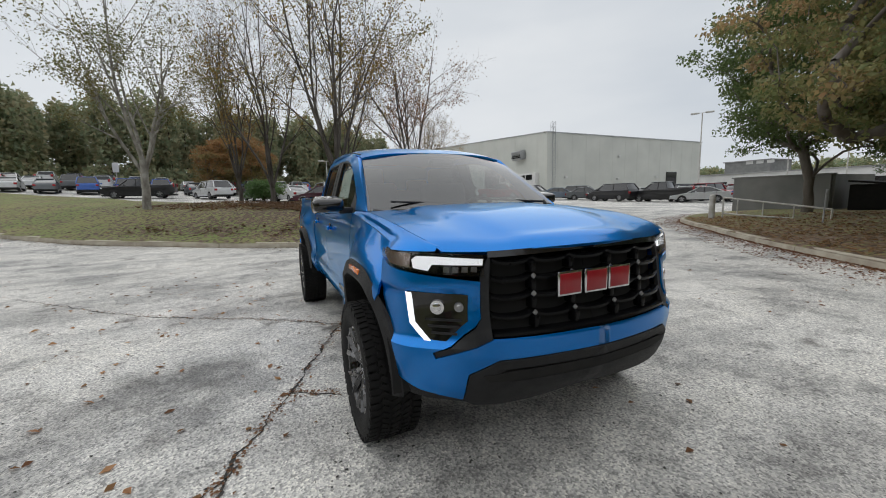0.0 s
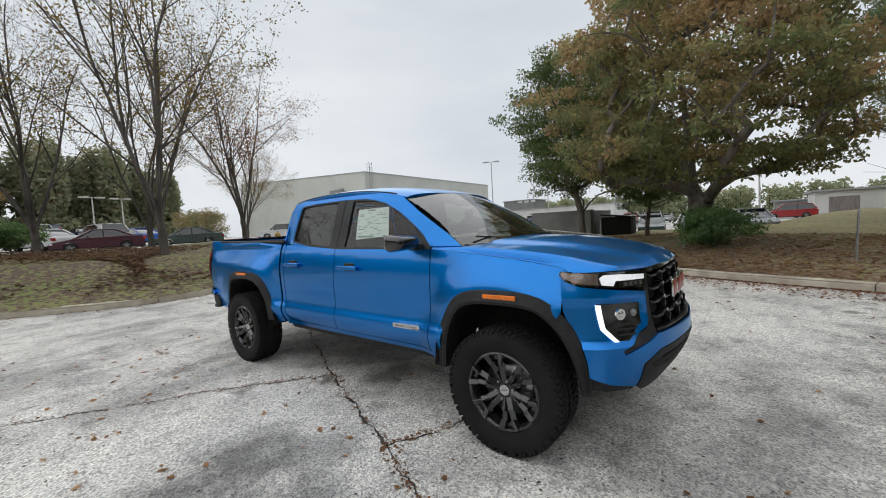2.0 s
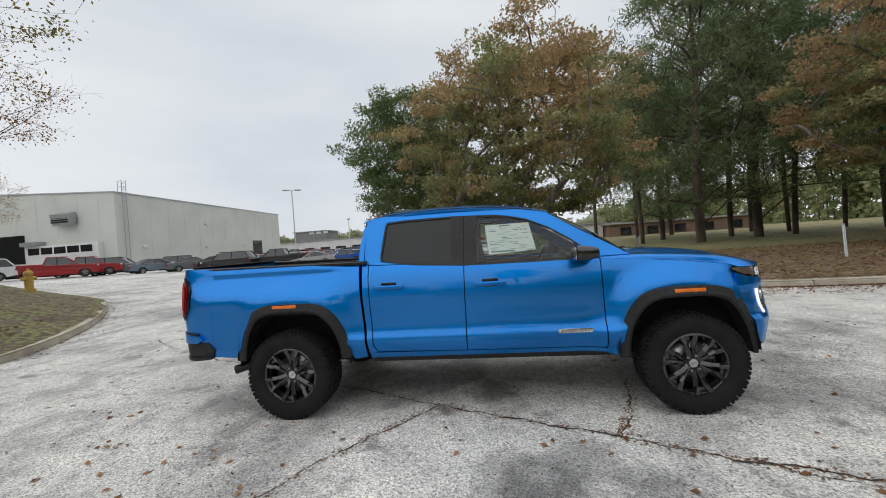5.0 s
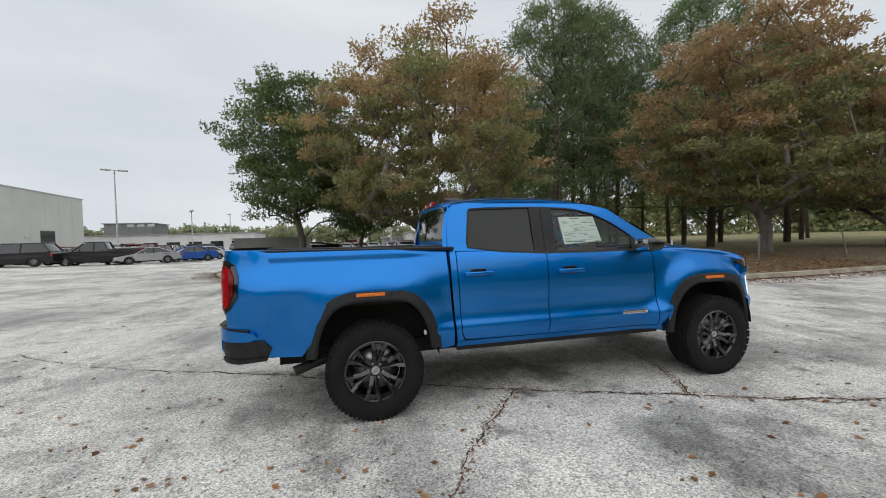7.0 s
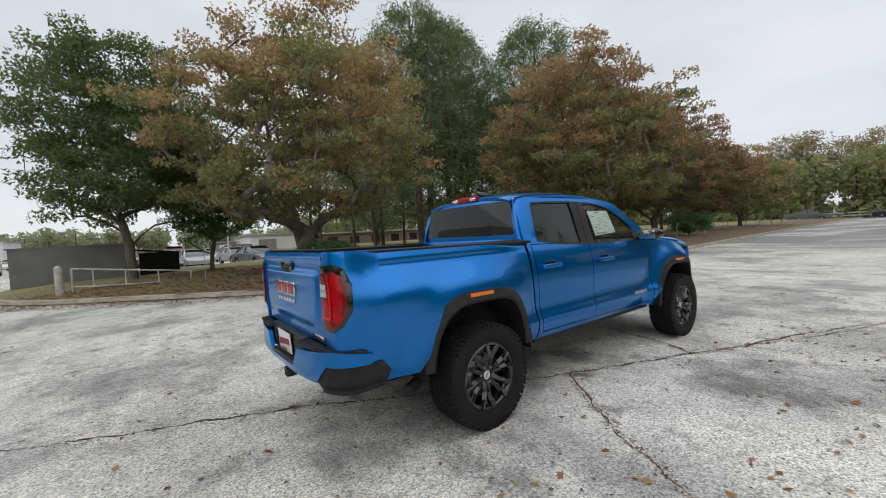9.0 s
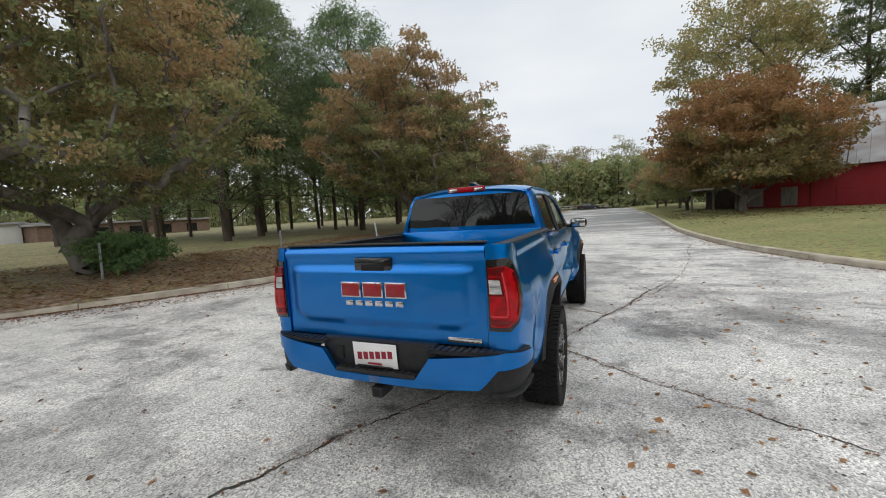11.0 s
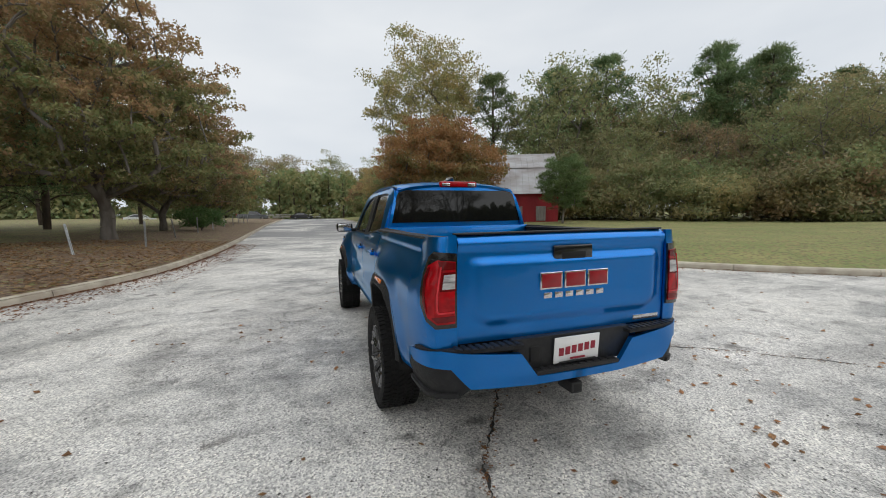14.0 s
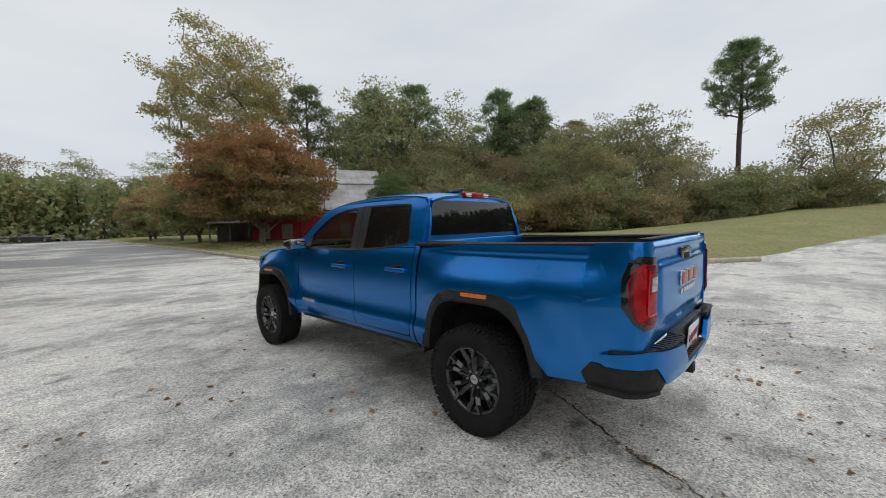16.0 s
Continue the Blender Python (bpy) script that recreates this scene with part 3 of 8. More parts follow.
def crown_points(rng, n, centre, rad, shell=0.55, flat=0.0, lump=0.25):
    out = []
    seed = rng.random() * 50
    while len(out) < n:
        d = rng.normal(size=3)
        d /= np.linalg.norm(d)
        r = (shell + (1 - shell) * rng.random()) if rng.random() < 0.75 else rng.random() ** 0.5
        r *= 1 + lump * noise.noise((d[0] * 2.2 + seed, d[1] * 2.2, d[2] * 2.2)) * 1.6
        p = np.array(centre) + d * np.array(rad) * r
        if p[2] > centre[2] - rad[2] * (1 - flat):
            out.append(p)
    out.sort(key=lambda p: np.linalg.norm((p - np.array(centre) + np.array([0, 0, rad[2]])) / np.array(rad)))
    return out


def broadleaf(name, seed, height, spread, fork, r_trunk, clumps, per_clump, leaf, clump_r, m_leaf, label, stems=4, base_z=None, bark=None, droop=0.3, step=0.45, sides=6, corners=4, flat=0.0, power=0.5, layer=0.42):
    """A spreading tree: short trunk, several rising stems, branches to every clump of the crown, and its leaves."""
    rng = np.random.default_rng(seed)
    root = empty(name)
    tagged(root, label, "tree")
    low = base_z if base_z is not None else fork * 1.1
    cz, rz = (height + low) / 2, (height - low) / 2
    trunk = [(0.03 * math.sin(k), 0.03 * math.cos(2 * k), fork * k / 4 - 0.15) for k in range(5)]
    stem_t = []
    for k in range(stems):
        a = 2 * math.pi * (k + rng.random() * 0.5) / stems
        stem_t.append(np.array([math.cos(a) * spread * 0.38, math.sin(a) * spread * 0.38, cz + rz * (0.15 + 0.35 * rng.random())]))
    stem_t.append(np.array([rng.normal() * 0.2, rng.normal() * 0.2, cz + rz * 0.7]))
    tg = crown_points(rng, clumps, (0, 0, cz - rz * 0.25 * (flat > 0)), (spread, spread, rz * (1.25 if flat > 0 else 1.0)), flat=flat)
    pos, par, tips = skeleton(rng, trunk, stem_t + tg, step)
    rad = radii(par, tips, r_trunk, 0.006, power)
    for i in range(2):
        rad[i] *= 1.25 - 0.1 * i
    tube_mesh("trunk", pos, par, rad, bark or M_BARK, root, sides)
    cs = []
    for t in tips[len(stem_t):]:
        k = int(per_clump * (0.5 + rng.random()))
        off = np.clip(rng.normal(size=(k, 3)), -1.35, 1.35) * clump_r * np.array([1.0, 1.0, layer])
        cs.append(np.array(pos[t]) + off)
    leaf_mesh("crown", np.concatenate(cs), leaf, m_leaf, root, rng, droop=droop, corners=corners)
    return root


def bare_tree(name, seed, height, spread, fork, r_trunk, twigs, leaves, m_leaf, label, stems=5, bark=None):
    """A tree that has shed most of its leaves: steep straight stems, fine rising twigs and a few leaves low down."""
    rng = np.random.default_rng(seed)
    root = empty(name)
    tagged(root, label, "tree")
    pos, par, rad = [], [], []

    def add(p, parent, r):
        pos.append(np.array(p, dtype=float))
        par.append(parent)
        rad.append(r)
        return len(pos) - 1

    def grow(start, d, length, r, depth):
        k = max(2, int(length / 0.45))
        prev, p, d = start, pos[start].copy(), np.array(d, dtype=float)
        nodes = []
        for j in range(1, k + 1):
            d = d + rng.normal(size=3) * 0.055 + np.array([0, 0, 0.035])
            d /= np.linalg.norm(d)
            p = p + d * length / k
            prev = add(p, prev, max(0.0035, r * (1 - 0.72 * j / k)))
            nodes.append((prev, d.copy(), j / k))
        if depth == 0:
            return
        n = [0, 4, 6, 8][depth]
        for q in range(n):
            i, dd, t = nodes[min(len(nodes) - 1, int(len(nodes) * (0.18 + 0.82 * (q + rng.random()) / n)))]
            side = np.cross(dd, rng.normal(size=3))
            side /= np.linalg.norm(side)
            ang = radians(24 + 24 * rng.random())
            nd = dd * math.cos(ang) + side * math.sin(ang)
            grow(i, nd, length * (0.30 + 0.32 * rng.random()) * (1.15 - 0.5 * t), max(0.004, rad[i] * 0.62), depth - 1)

    b = add((0, 0, -0.15), -1, r_trunk * 1.25)
    for k in range(1, 5):
        b = add((0.03 * math.sin(k + seed), 0.04 * math.cos(2 * k), fork * k / 4), b, r_trunk * (1.12 - 0.06 * k))
    for k in range(stems):
        a = 2 * math.pi * (k + rng.random() * 0.6) / stems
        lean = spread / height * (0.35 + 0.65 * rng.random())
        grow(b if k % 2 else b - 1, (math.cos(a) * lean, math.sin(a) * lean, 1.0), (height - fork) * (0.72 + 0.25 * rng.random()), r_trunk * 0.50, 3)
    tube_mesh("trunk", pos, par, rad, bark or M_DBARK, root, 5)
    cs = []
    zs = np.array([p[2] for p in pos])
    for _ in range(leaves):
        t = int(rng.integers(5, len(pos)))
        if zs[t] > height * (0.20 + 0.75 * rng.random() ** 1.5) or rad[t] > 0.05:
            continue
        k = int(4 + 9 * rng.random())
        cs.append(np.array(pos[t]) + rng.normal(size=(k, 3)) * 0.20)
    leaf_mesh("crown", np.concatenate(cs), 0.095, m_leaf, root, rng)
    return root


def pine(name, seed, height, bare, spread, r_trunk, label, tufts=260, needle=0.20, per=34, m_leaf=None, step=0.8):
    """A loblolly pine: a straight bare trunk, some dead stubs, and level branches ending in needle tufts."""
    rng = np.random.default_rng(seed)
    root = empty(name)
    tagged(root, label, "tree")
    n = 14
    trunk = [(0.10 * math.sin(0.5 * k + seed), 0.10 * math.cos(0.4 * k + seed), height * k / n - 0.2) for k in range(n + 1)]
    tg = []
    for _ in range(tufts):
        h = bare + (1 - bare) * rng.random() ** 0.85
        w = spread * (0.25 + 0.75 * math.sin(math.pi * (0.18 + 0.80 * (h - bare) / (1 - bare)))) * rng.random() ** 0.4
        a = rng.random() * 2 * math.pi
        tg.append(np.array([math.cos(a) * w, math.sin(a) * w, height * h + 0.1 * w]))
    tg.sort(key=lambda p: math.hypot(p[0], p[1]))
    pos, par, tips = skeleton(rng, trunk, tg, step=step, lift=0.0, jitter=0.05)
    for k in range(10):
        z = height * (0.12 + (bare - 0.1) * rng.random())
        a = rng.random() * 6.28
        i = int(z / height * n)
        L = 0.5 + 1.3 * rng.random()
        pos.append(np.array([math.cos(a) * L, math.sin(a) * L, z - 0.15 * L]))
        par.append(min(i, n))
        tips.append(len(pos) - 1)
    rad = radii(par, tips, r_trunk, 0.008, 0.5)
    for i in range(n + 1):
        rad[i] = max(rad[i], r_trunk * (1 - 0.85 * i / n))
    tube_mesh("trunk", pos, par, rad, M_PBARK, root, 7)
    cs = [np.array(pos[t]) + rng.normal(size=(per, 3)) * np.array([0.34, 0.34, 0.2]) for t in tips[:tufts]]
    leaf_mesh("crown", np.concatenate(cs), needle, m_leaf or M_NEEDLE, root, rng, slim=0.17, droop=-0.3, corners=3)
    return root


def place(ob, x, y, z, turn=0.0, scale=1.0):
    ob.matrix_basis = pose(x, y, z, 0, 0, turn)
    ob.scale = (scale, scale, scale)
    return ob


def again(ob, x, y, z, turn, scale=1.0, label=""):
    c = copy_thing(ob, pose(x, y, z, 0, 0, turn))
    c.scale = (scale, scale, scale)
    if label:
        c["label"] = label
    return c


# trees on the mound
place(bare_tree("bare_tree", 11, 8.6, 5.2, 2.1, 0.15, 0, 4600, M_OLIVE, "half-bare tree with sparse olive leaves and pale grey bark", bark=M_PALEBARK), -5.6, 15.3, 0.95, 20)
t2 = place(bare_tree("bare_tree", 12, 11.0, 3.6, 1.1, 0.14, 0, 1500, M_YELLOW, "bare many-stemmed tree with a few rusty leaves"), -0.9, 19.5, 1.2, 0)
t3 = place(bare_tree("bare_tree", 13, 11.5, 3.8, 1.6, 0.13, 0, 6500, M_YELLOW, "tall bare tree with yellow leaves on its lower twigs", 6), 1.4, 12.5, 0.86, 0)
t4 = place(bare_tree("bare_tree", 14, 9.8, 4.4, 1.6, 0.14, 0, 5200, M_RUST, "bare tree with orange and yellow leaves low down"), 6.9, 18.6, 0.95, 0)
again(t2, 3.2, 20.5, 1.2, 150, 0.95)
again(t3, -2.6, 22.5, 1.3, 80, 0.9)
again(t4, 10.5, 26, 0.9, 200, 0.75, "small bare tree with a few orange leaves")
# maples of the east lawn
place(broadleaf("maple_tree", 21, 10.2, 5.1, 0.42, 0.33, 560, 140, 0.135, 0.33, M_MAPLE, "broad maple with bronze and green leaves over many stems", stems=7, base_z=2.05, flat=0.42, layer=0.30), 12.6, -1.5, 0.25, 0)
maple_b = place(broadleaf("maple_tree", 27, 10.6, 5.6, 1.5, 0.27, 520, 140, 0.145, 0.36, M_MAPLE, "wide domed maple with dark bronze leaves over a bare trunk", stems=7, base_z=2.5, flat=0.40, corners=3, power=0.45, layer=0.32), 9.9, -16.9, 0.35, 110)
again(maple_b, 10.8, -27.0, 0.35, 200, 0.86)
far_maple = place(broadleaf("maple_tree", 28, 10.2, 5.2, 1.2, 0.24, 330, 80, 0.26, 0.46, M_MAPLE, "rounded bronze maple along the road", stems=6, base_z=2.0, corners=3, step=0.9, flat=0.42, sides=5), 11.4, -38.0, 0.4, 40, 0.85)
again(far_maple, 11.8, -50.0, 0.4, 290, 0.85)
again(far_maple, -8.5, -40.0, 0.2, 150, 0.74)
again(far_maple, -9.4, -50.0, 0.2, 10, 0.68)
again(far_maple, -7.8, -58.0, 0.2, 230, 0.62)
again(far_maple, -9.8, -66.0, 0.2, 130, 0.72)
barn_maple = place(broadleaf("maple_tree", 29, 9.6, 6.1, 1.4, 0.26, 420, 105, 0.22, 0.46, M_RUSSET, "low spreading russet maple in front of the barn", stems=7, base_z=2.0, corners=3, step=0.8, flat=0.42, sides=5), -10.3, -29.6, 0.2, 60)
place(broadleaf("tall_tree", 23, 27.0, 8.6, 5.0, 0.36, 340, 95, 0.30, 0.85, M_PALE, "tall thin-crowned tree with yellow and green leaves", stems=5, base_z=8.0, corners=3, step=0.9, sides=5), -16.3, -53.0, 0.2, 0)
green_tree = place(broadleaf("green_tree", 22, 9.9, 3.5, 1.5, 0.17, 400, 150, 0.12, 0.36, M_GREEN, "dense green tree beside the block enclosure", stems=4, base_z=2.2, corners=3), 17.9, 4.2, 0.3, 0)
again(green_tree, 18.6, 1.2, 0.3, 90, 0.62)
# pines
pine_a = place(pine("pine_tree", 31, 17.0, 0.13, 5.6, 0.26, "tall dark pine with drooping needle boughs", tufts=560, needle=0.30, per=52), 20.8, -12.6, 0.4, 0)
pine_b = place(pine("pine_tree", 32, 15.0, 0.38, 3.0, 0.17, "slender pine with a bare lower trunk", tufts=210, needle=0.32, per=48), 24.0, -20.0, 0.5, 0)
rng_p = np.random.default_rng(5)
spots = [(22.8, -17.0), (26.5, -17.5), (25.5, -26.5), (28.5, -22.5), (23.5, -30.0), (21.5, -24.0), (30.5, -28.0), (33.0, -18.5), (29.5, -14.0), (35.0, -24.0), (38.0, -15.0), (27.0, -33.0), (19.5, -32.0), (22.5, -38.0), (33.0, -36.0), (18.0, -45.0), (42.0, -20.0), (36.0, -10.5), (26.0, -44.0), (24.5, -10.5), (16.8, -21.5)]
for k, (x, y) in enumerate(spots):
    again(pine_b if k % 4 else pine_a, x, y, 0.45, 47 * k, 0.8 + 0.3 * rng_p.random())


# ---------------------------------------------------------------- the pickup truck
def paint_mat():
    m = mat("blue_metallic_paint", (0.0003, 0.168, 0.56), (0.0003, 0.188, 0.62), scale=900, rough=0.34, metal=0.94, coat=0.8)
    b = m.node_tree.nodes["Principled BSDF"]
    b.inputs["Coat Roughness"].default_value = 0.02
    b.inputs["Specular Tint"].default_value = rgb((0.04, 0.74, 0.98))
    b.inputs["Coat IOR"].default_value = 1.48
    return m


def glass_mat(name, tint, rough=0.0, base=0.05):
    m = bpy.data.materials.new(name)
    m.use_nodes = True
    n, l = m.node_tree.nodes, m.node_tree.links
    n.clear()
    out = n.new("ShaderNodeOutputMaterial")
    tr = n.new("ShaderNodeBsdfTransparent")
    tr.inputs["Color"].default_value = rgb(tint)
    gl = n.new("ShaderNodeBsdfGlossy")
    gl.inputs["Roughness"].default_value = 0.015 + rough
    lw = n.new("ShaderNodeLayerWeight")
    lw.inputs["Blend"].default_value = 0.5
    pw = n.new("ShaderNodeMath")
    pw.operation, pw.inputs[1].default_value = "POWER", 4.0
    l.new(lw.outputs["Facing"], pw.inputs[0])
    fr = n.new("ShaderNodeMath")
    fr.operation, fr.inputs[1].default_value, fr.inputs[2].default_value = "MULTIPLY_ADD", 1 - base, base
    l.new(pw.outputs["Value"], fr.inputs[0])
    mx = n.new("ShaderNodeMixShader")
    l.new(fr.outputs["Value"], mx.inputs["Fac"])
    l.new(tr.outputs["BSDF"], mx.inputs[1])
    l.new(gl.outputs["BSDF"], mx.inputs[2])
    l.new(mx.outputs["Shader"], out.inputs["Surface"])
    return m


def glow_mat(name, colour, strength):
    m = mat(name, colour, colour, rough=0.25)
    b = m.node_tree.nodes["Principled BSDF"]
    b.inputs["Emission Color"].default_value = rgb(colour)
    b.inputs["Emission Strength"].default_value = strength
    return m


M_BLUE = paint_mat()
M_BLACK = mat("satin_black_trim", (0.012, 0.012, 0.013), (0.02, 0.02, 0.021), scale=30, rough=0.45, bump=0.12, bscale=500, spec=0.35)
M_PLASTIC = mat("grained_black_plastic", (0.013, 0.013, 0.014), (0.022, 0.022, 0.023), scale=20, rough=0.58, bump=0.25, bscale=600, spec=0.3)
M_GLOSSB = mat("gloss_black", (0.006, 0.006, 0.007), (0.009, 0.009, 0.01), scale=10, rough=0.12, coat=0.6)
M_DARK = mat("underbody_black", (0.006, 0.006, 0.006), (0.012, 0.011, 0.010), scale=6, rough=0.9)
M_RUBBER = mat("tyre_rubber", (0.007, 0.007, 0.007), (0.013, 0.0125, 0.0125), scale=7, rough=0.78, bump=0.2, bscale=200, spec=0.25)
M_RIM = mat("gloss_black_alloy", (0.016, 0.016, 0.017), (0.024, 0.024, 0.026), scale=10, rough=0.16, metal=0.4, coat=1.0)
M_CHROME = mat("chrome", (0.75, 0.75, 0.76), (0.62, 0.62, 0.64), scale=14, rough=0.12, metal=1.0)
M_STEEL = mat("brushed_steel", (0.42, 0.42, 0.43), (0.30, 0.30, 0.31), scale=25, rough=0.38, metal=1.0)
M_PRIVACY = mat("dark_privacy_glass", (0.006, 0.0065, 0.0065), (0.008, 0.0085, 0.0085), scale=3, rough=0.03, spec=0.45)
M_GRILLE = mat("black_grille_plastic", (0.003, 0.003, 0.0035), (0.005, 0.005, 0.0055), scale=20, rough=0.22, spec=0.16)
M_GLASS = glass_mat("clear_windscreen_glass", (0.26, 0.30, 0.28), base=0.16)
M_SIDEGL = glass_mat("clear_door_glass", (0.84, 0.88, 0.86))
M_LENS = glass_mat("clear_lamp_lens", (0.85, 0.85, 0.85))
M_AMBER = mat("amber_marker", (0.85, 0.20, 0.01), (0.70, 0.15, 0.01), scale=40, rough=0.2, coat=0.6)
M_RED = mat("red_tail_lens", (0.44, 0.001, 0.006), (0.26, 0.001, 0.004), scale=22, rough=0.3, coat=0.5, spec=0.1)
M_REDBAR = mat("bright_red_light_bar", (0.66, 0.02, 0.035), (0.55, 0.012, 0.02), scale=16, rough=0.25, coat=0.4)
M_DRED = mat("dark_red_tail_lens", (0.16, 0.003, 0.005), (0.10, 0.002, 0.004), scale=16, rough=0.15, coat=0.3, spec=0.3)
M_REVERSE = mat("clear_ribbed_lens", (0.30, 0.29, 0.29), (0.62, 0.61, 0.60), scale=60, rough=0.2, coat=0.5, stretch=(0.2, 0.2, 1))
M_BADGE = mat("red_badge_enamel", (0.30, 0.008, 0.015), (0.24, 0.006, 0.012), scale=16, rough=0.3, coat=0.25)
M_DRL = glow_mat("white_running_light", (0.95, 0.97, 1.0), 0.85)
M_SEAT = mat("black_cloth", (0.02, 0.02, 0.021), (0.035, 0.035, 0.037), scale=25, rough=0.9, bump=0.3, bscale=300)
M_PAPER = mat("window_sticker_paper", (0.72, 0.78, 0.74), (0.66, 0.72, 0.69), scale=6, rough=0.8)
M_INK = mat("printed_ink", (0.28, 0.38, 0.35), (0.20, 0.28, 0.27), scale=30, rough=0.8)
M_WHITE = mat("white_plate_paint", (0.80, 0.80, 0.79), (0.74, 0.74, 0.73), scale=9, rough=0.4)
M_WINE = mat("wine_red_print", (0.28, 0.012, 0.03), (0.24, 0.01, 0.025), scale=20, rough=0.5)

truck = empty("pickup_truck")
tagged(truck, "metallic blue crew cab pickup truck with black wheels and trim", "pickup truck")

WIDTHS = [(0.42, 0.765), (0.50, 0.806), (0.56, 0.836), (0.61, 0.853), (0.64, 0.858), (0.665, 0.855), (0.72, 0.838), (0.79, 0.832), (0.88, 0.837), (0.98, 0.838), (1.05, 0.835), (1.12, 0.826), (1.18, 0.815), (1.23, 0.803), (1.255, 0.795), (1.30, 0.775), (1.345, 0.752), (1.40, 0.73)]
# the bed is a hand wider than the cab and carries a stepped shoulder below its rail
BED_WIDTHS = [(0.42, 0.80), (0.50, 0.832), (0.58, 0.858), (0.68, 0.874), (0.85, 0.886), (0.95, 0.892), (1.02, 0.893), (1.07, 0.888), (1.11, 0.877), (1.15, 0.859), (1.20, 0.834), (1.262, 0.805), (1.272, 0.804), (1.296, 0.808), (1.308, 0.806), (1.345, 0.796), (1.40, 0.78)]
FRONT_IN = [(-2.20, 0.060), (-2.03, -0.020), (-1.90, -0.024), (-1.75, -0.022), (-1.45, -0.014), (-1.15, 0.0)]
REAR_IN = [(2.0, 0.0), (2.45, 0.001), (2.60, 0.012), (2.75, 0.05)]


def ease(v):
    v = max(0.0, min(1.0, v))
    return v * v * (3 - 2 * v)


def side_x(y, z):
    x = smooth_table(WIDTHS, z)
    if y > 1.0:
        # the bed stands a little proud of the cab and swells on towards the wheel
        x += (smooth_table(BED_WIDTHS, z) - x) * (0.08 + 0.92 * ease((y - 1.0) / 0.50))
    bulge = 0.0
    # haunches that swell out to the wheel arch flares
    for hy, swell in ((-1.652, 0.058), (1.645, 0.030)):
        e = math.hypot((y - hy) / 0.52, (z - 0.40) / 0.585)
        bulge = max(bulge, swell * ease((1.50 - e) / 0.45))
    return x + bulge - smooth_table(FRONT_IN, y) - smooth_table(REAR_IN, y)


def cells(outline, step, step_b=None):
    """A flat outline cut into small cells, so that it can be laid on a curved surface."""
    bm = bmesh.new()
    f = bm.faces.new([bm.verts.new((a, b, 0)) for a, b in outline])
    bm.normal_update()
    bmesh.ops.triangulate(bm, faces=[f])
    for ax, st in ((0, step), (1, step_b or step)):
        lo, hi = min(p[ax] for p in outline), max(p[ax] for p in outline)
        k = math.ceil(lo / st + 1e-6)
        while k * st < hi - 1e-6:
            co, no = [0, 0, 0], [0, 0, 0]
            co[ax], no[ax] = k * st, 1
            bmesh.ops.bisect_plane(bm, geom=bm.verts[:] + bm.edges[:] + bm.faces[:], dist=1e-5, plane_co=co, plane_no=no)
            k += 1
    return bm


def laid(name, outline, fn, material, parent, thick=0.012, step=0.06, step_b=None, out=(1, 0, 0), label="", both=False, sharp=0.6):
    """A panel with the given outline, laid on the surface fn(a, b), with its thickness turned inwards."""
    bm = cells(outline, step, step_b)
    for v in bm.verts:
        v.co = fn(v.co.x, v.co.y)
    bm.normal_update()
    s = sum((f.normal * f.calc_area()).dot(Vector(out)) for f in bm.faces)
    if s < 0:
        bmesh.ops.reverse_faces(bm, faces=bm.faces[:])
    bm.normal_update()
    if thick:
        old = bm.faces[:]
        r = bmesh.ops.extrude_face_region(bm, geom=old)
        new_v = [g for g in r["geom"] if isinstance(g, bmesh.types.BMVert)]
        shift = {v: v.normal.copy() for v in new_v}
        nf = [g for g in r["geom"] if isinstance(g, bmesh.types.BMFace)]
        # the outer skin stays, the copy moves inwards
        for v in new_v:
            v.co = v.co - shift[v] * thick
        bmesh.ops.reverse_faces(bm, faces=nf)
        bmesh.ops.delete(bm, geom=[], context="FACES")
        bm.normal_update()
        bmesh.ops.recalc_face_normals(bm, faces=bm.faces[:])
    if both:
        mid = [f for f in bm.faces if all(abs(v.co.x) < 1e-4 for v in f.verts)]
        bmesh.ops.delete(bm, geom=mid, context="FACES")
        g = bmesh.ops.duplicate(bm, geom=bm.verts[:] + bm.edges[:] + bm.faces[:])
        vs = [e for e in g["geom"] if isinstance(e, bmesh.types.BMVert)]
        fs = [e for e in g["geom"] if isinstance(e, bmesh.types.BMFace)]
        for v in vs:
            v.co.x = -v.co.x
        bmesh.ops.reverse_faces(bm, faces=fs)
        bmesh.ops.remove_doubles(bm, verts=bm.verts[:], dist=0.0004)
    return part(name, bm, material, parent, label, sharp)


def patch(name, nu, nv, fn, material, parent, thick=0.0, label="", out=(0, 0, 1), sharp=0.6):
    """A grid surface fn(u, v), u and v from 0 to 1."""
    bm = bmesh.new()
    g = [[bm.verts.new(fn(i / nu, j / nv)) for i in range(nu + 1)] for j in range(nv + 1)]
    for j in range(nv):
        for i in range(nu):
            bm.faces.new((g[j][i], g[j][i + 1], g[j + 1][i + 1], g[j + 1][i]))
    bm.normal_update()
    if sum((f.normal * f.calc_area()).dot(Vector(out)) for f in bm.faces) < 0:
        bmesh.ops.reverse_faces(bm, faces=bm.faces[:])
    bm.normal_update()
    if thick:
        bmesh.ops.solidify(bm, geom=bm.faces[:], thickness=thick)
        bmesh.ops.recalc_face_normals(bm, faces=bm.faces[:])
    return part(name, bm, material, parent, label, sharp)


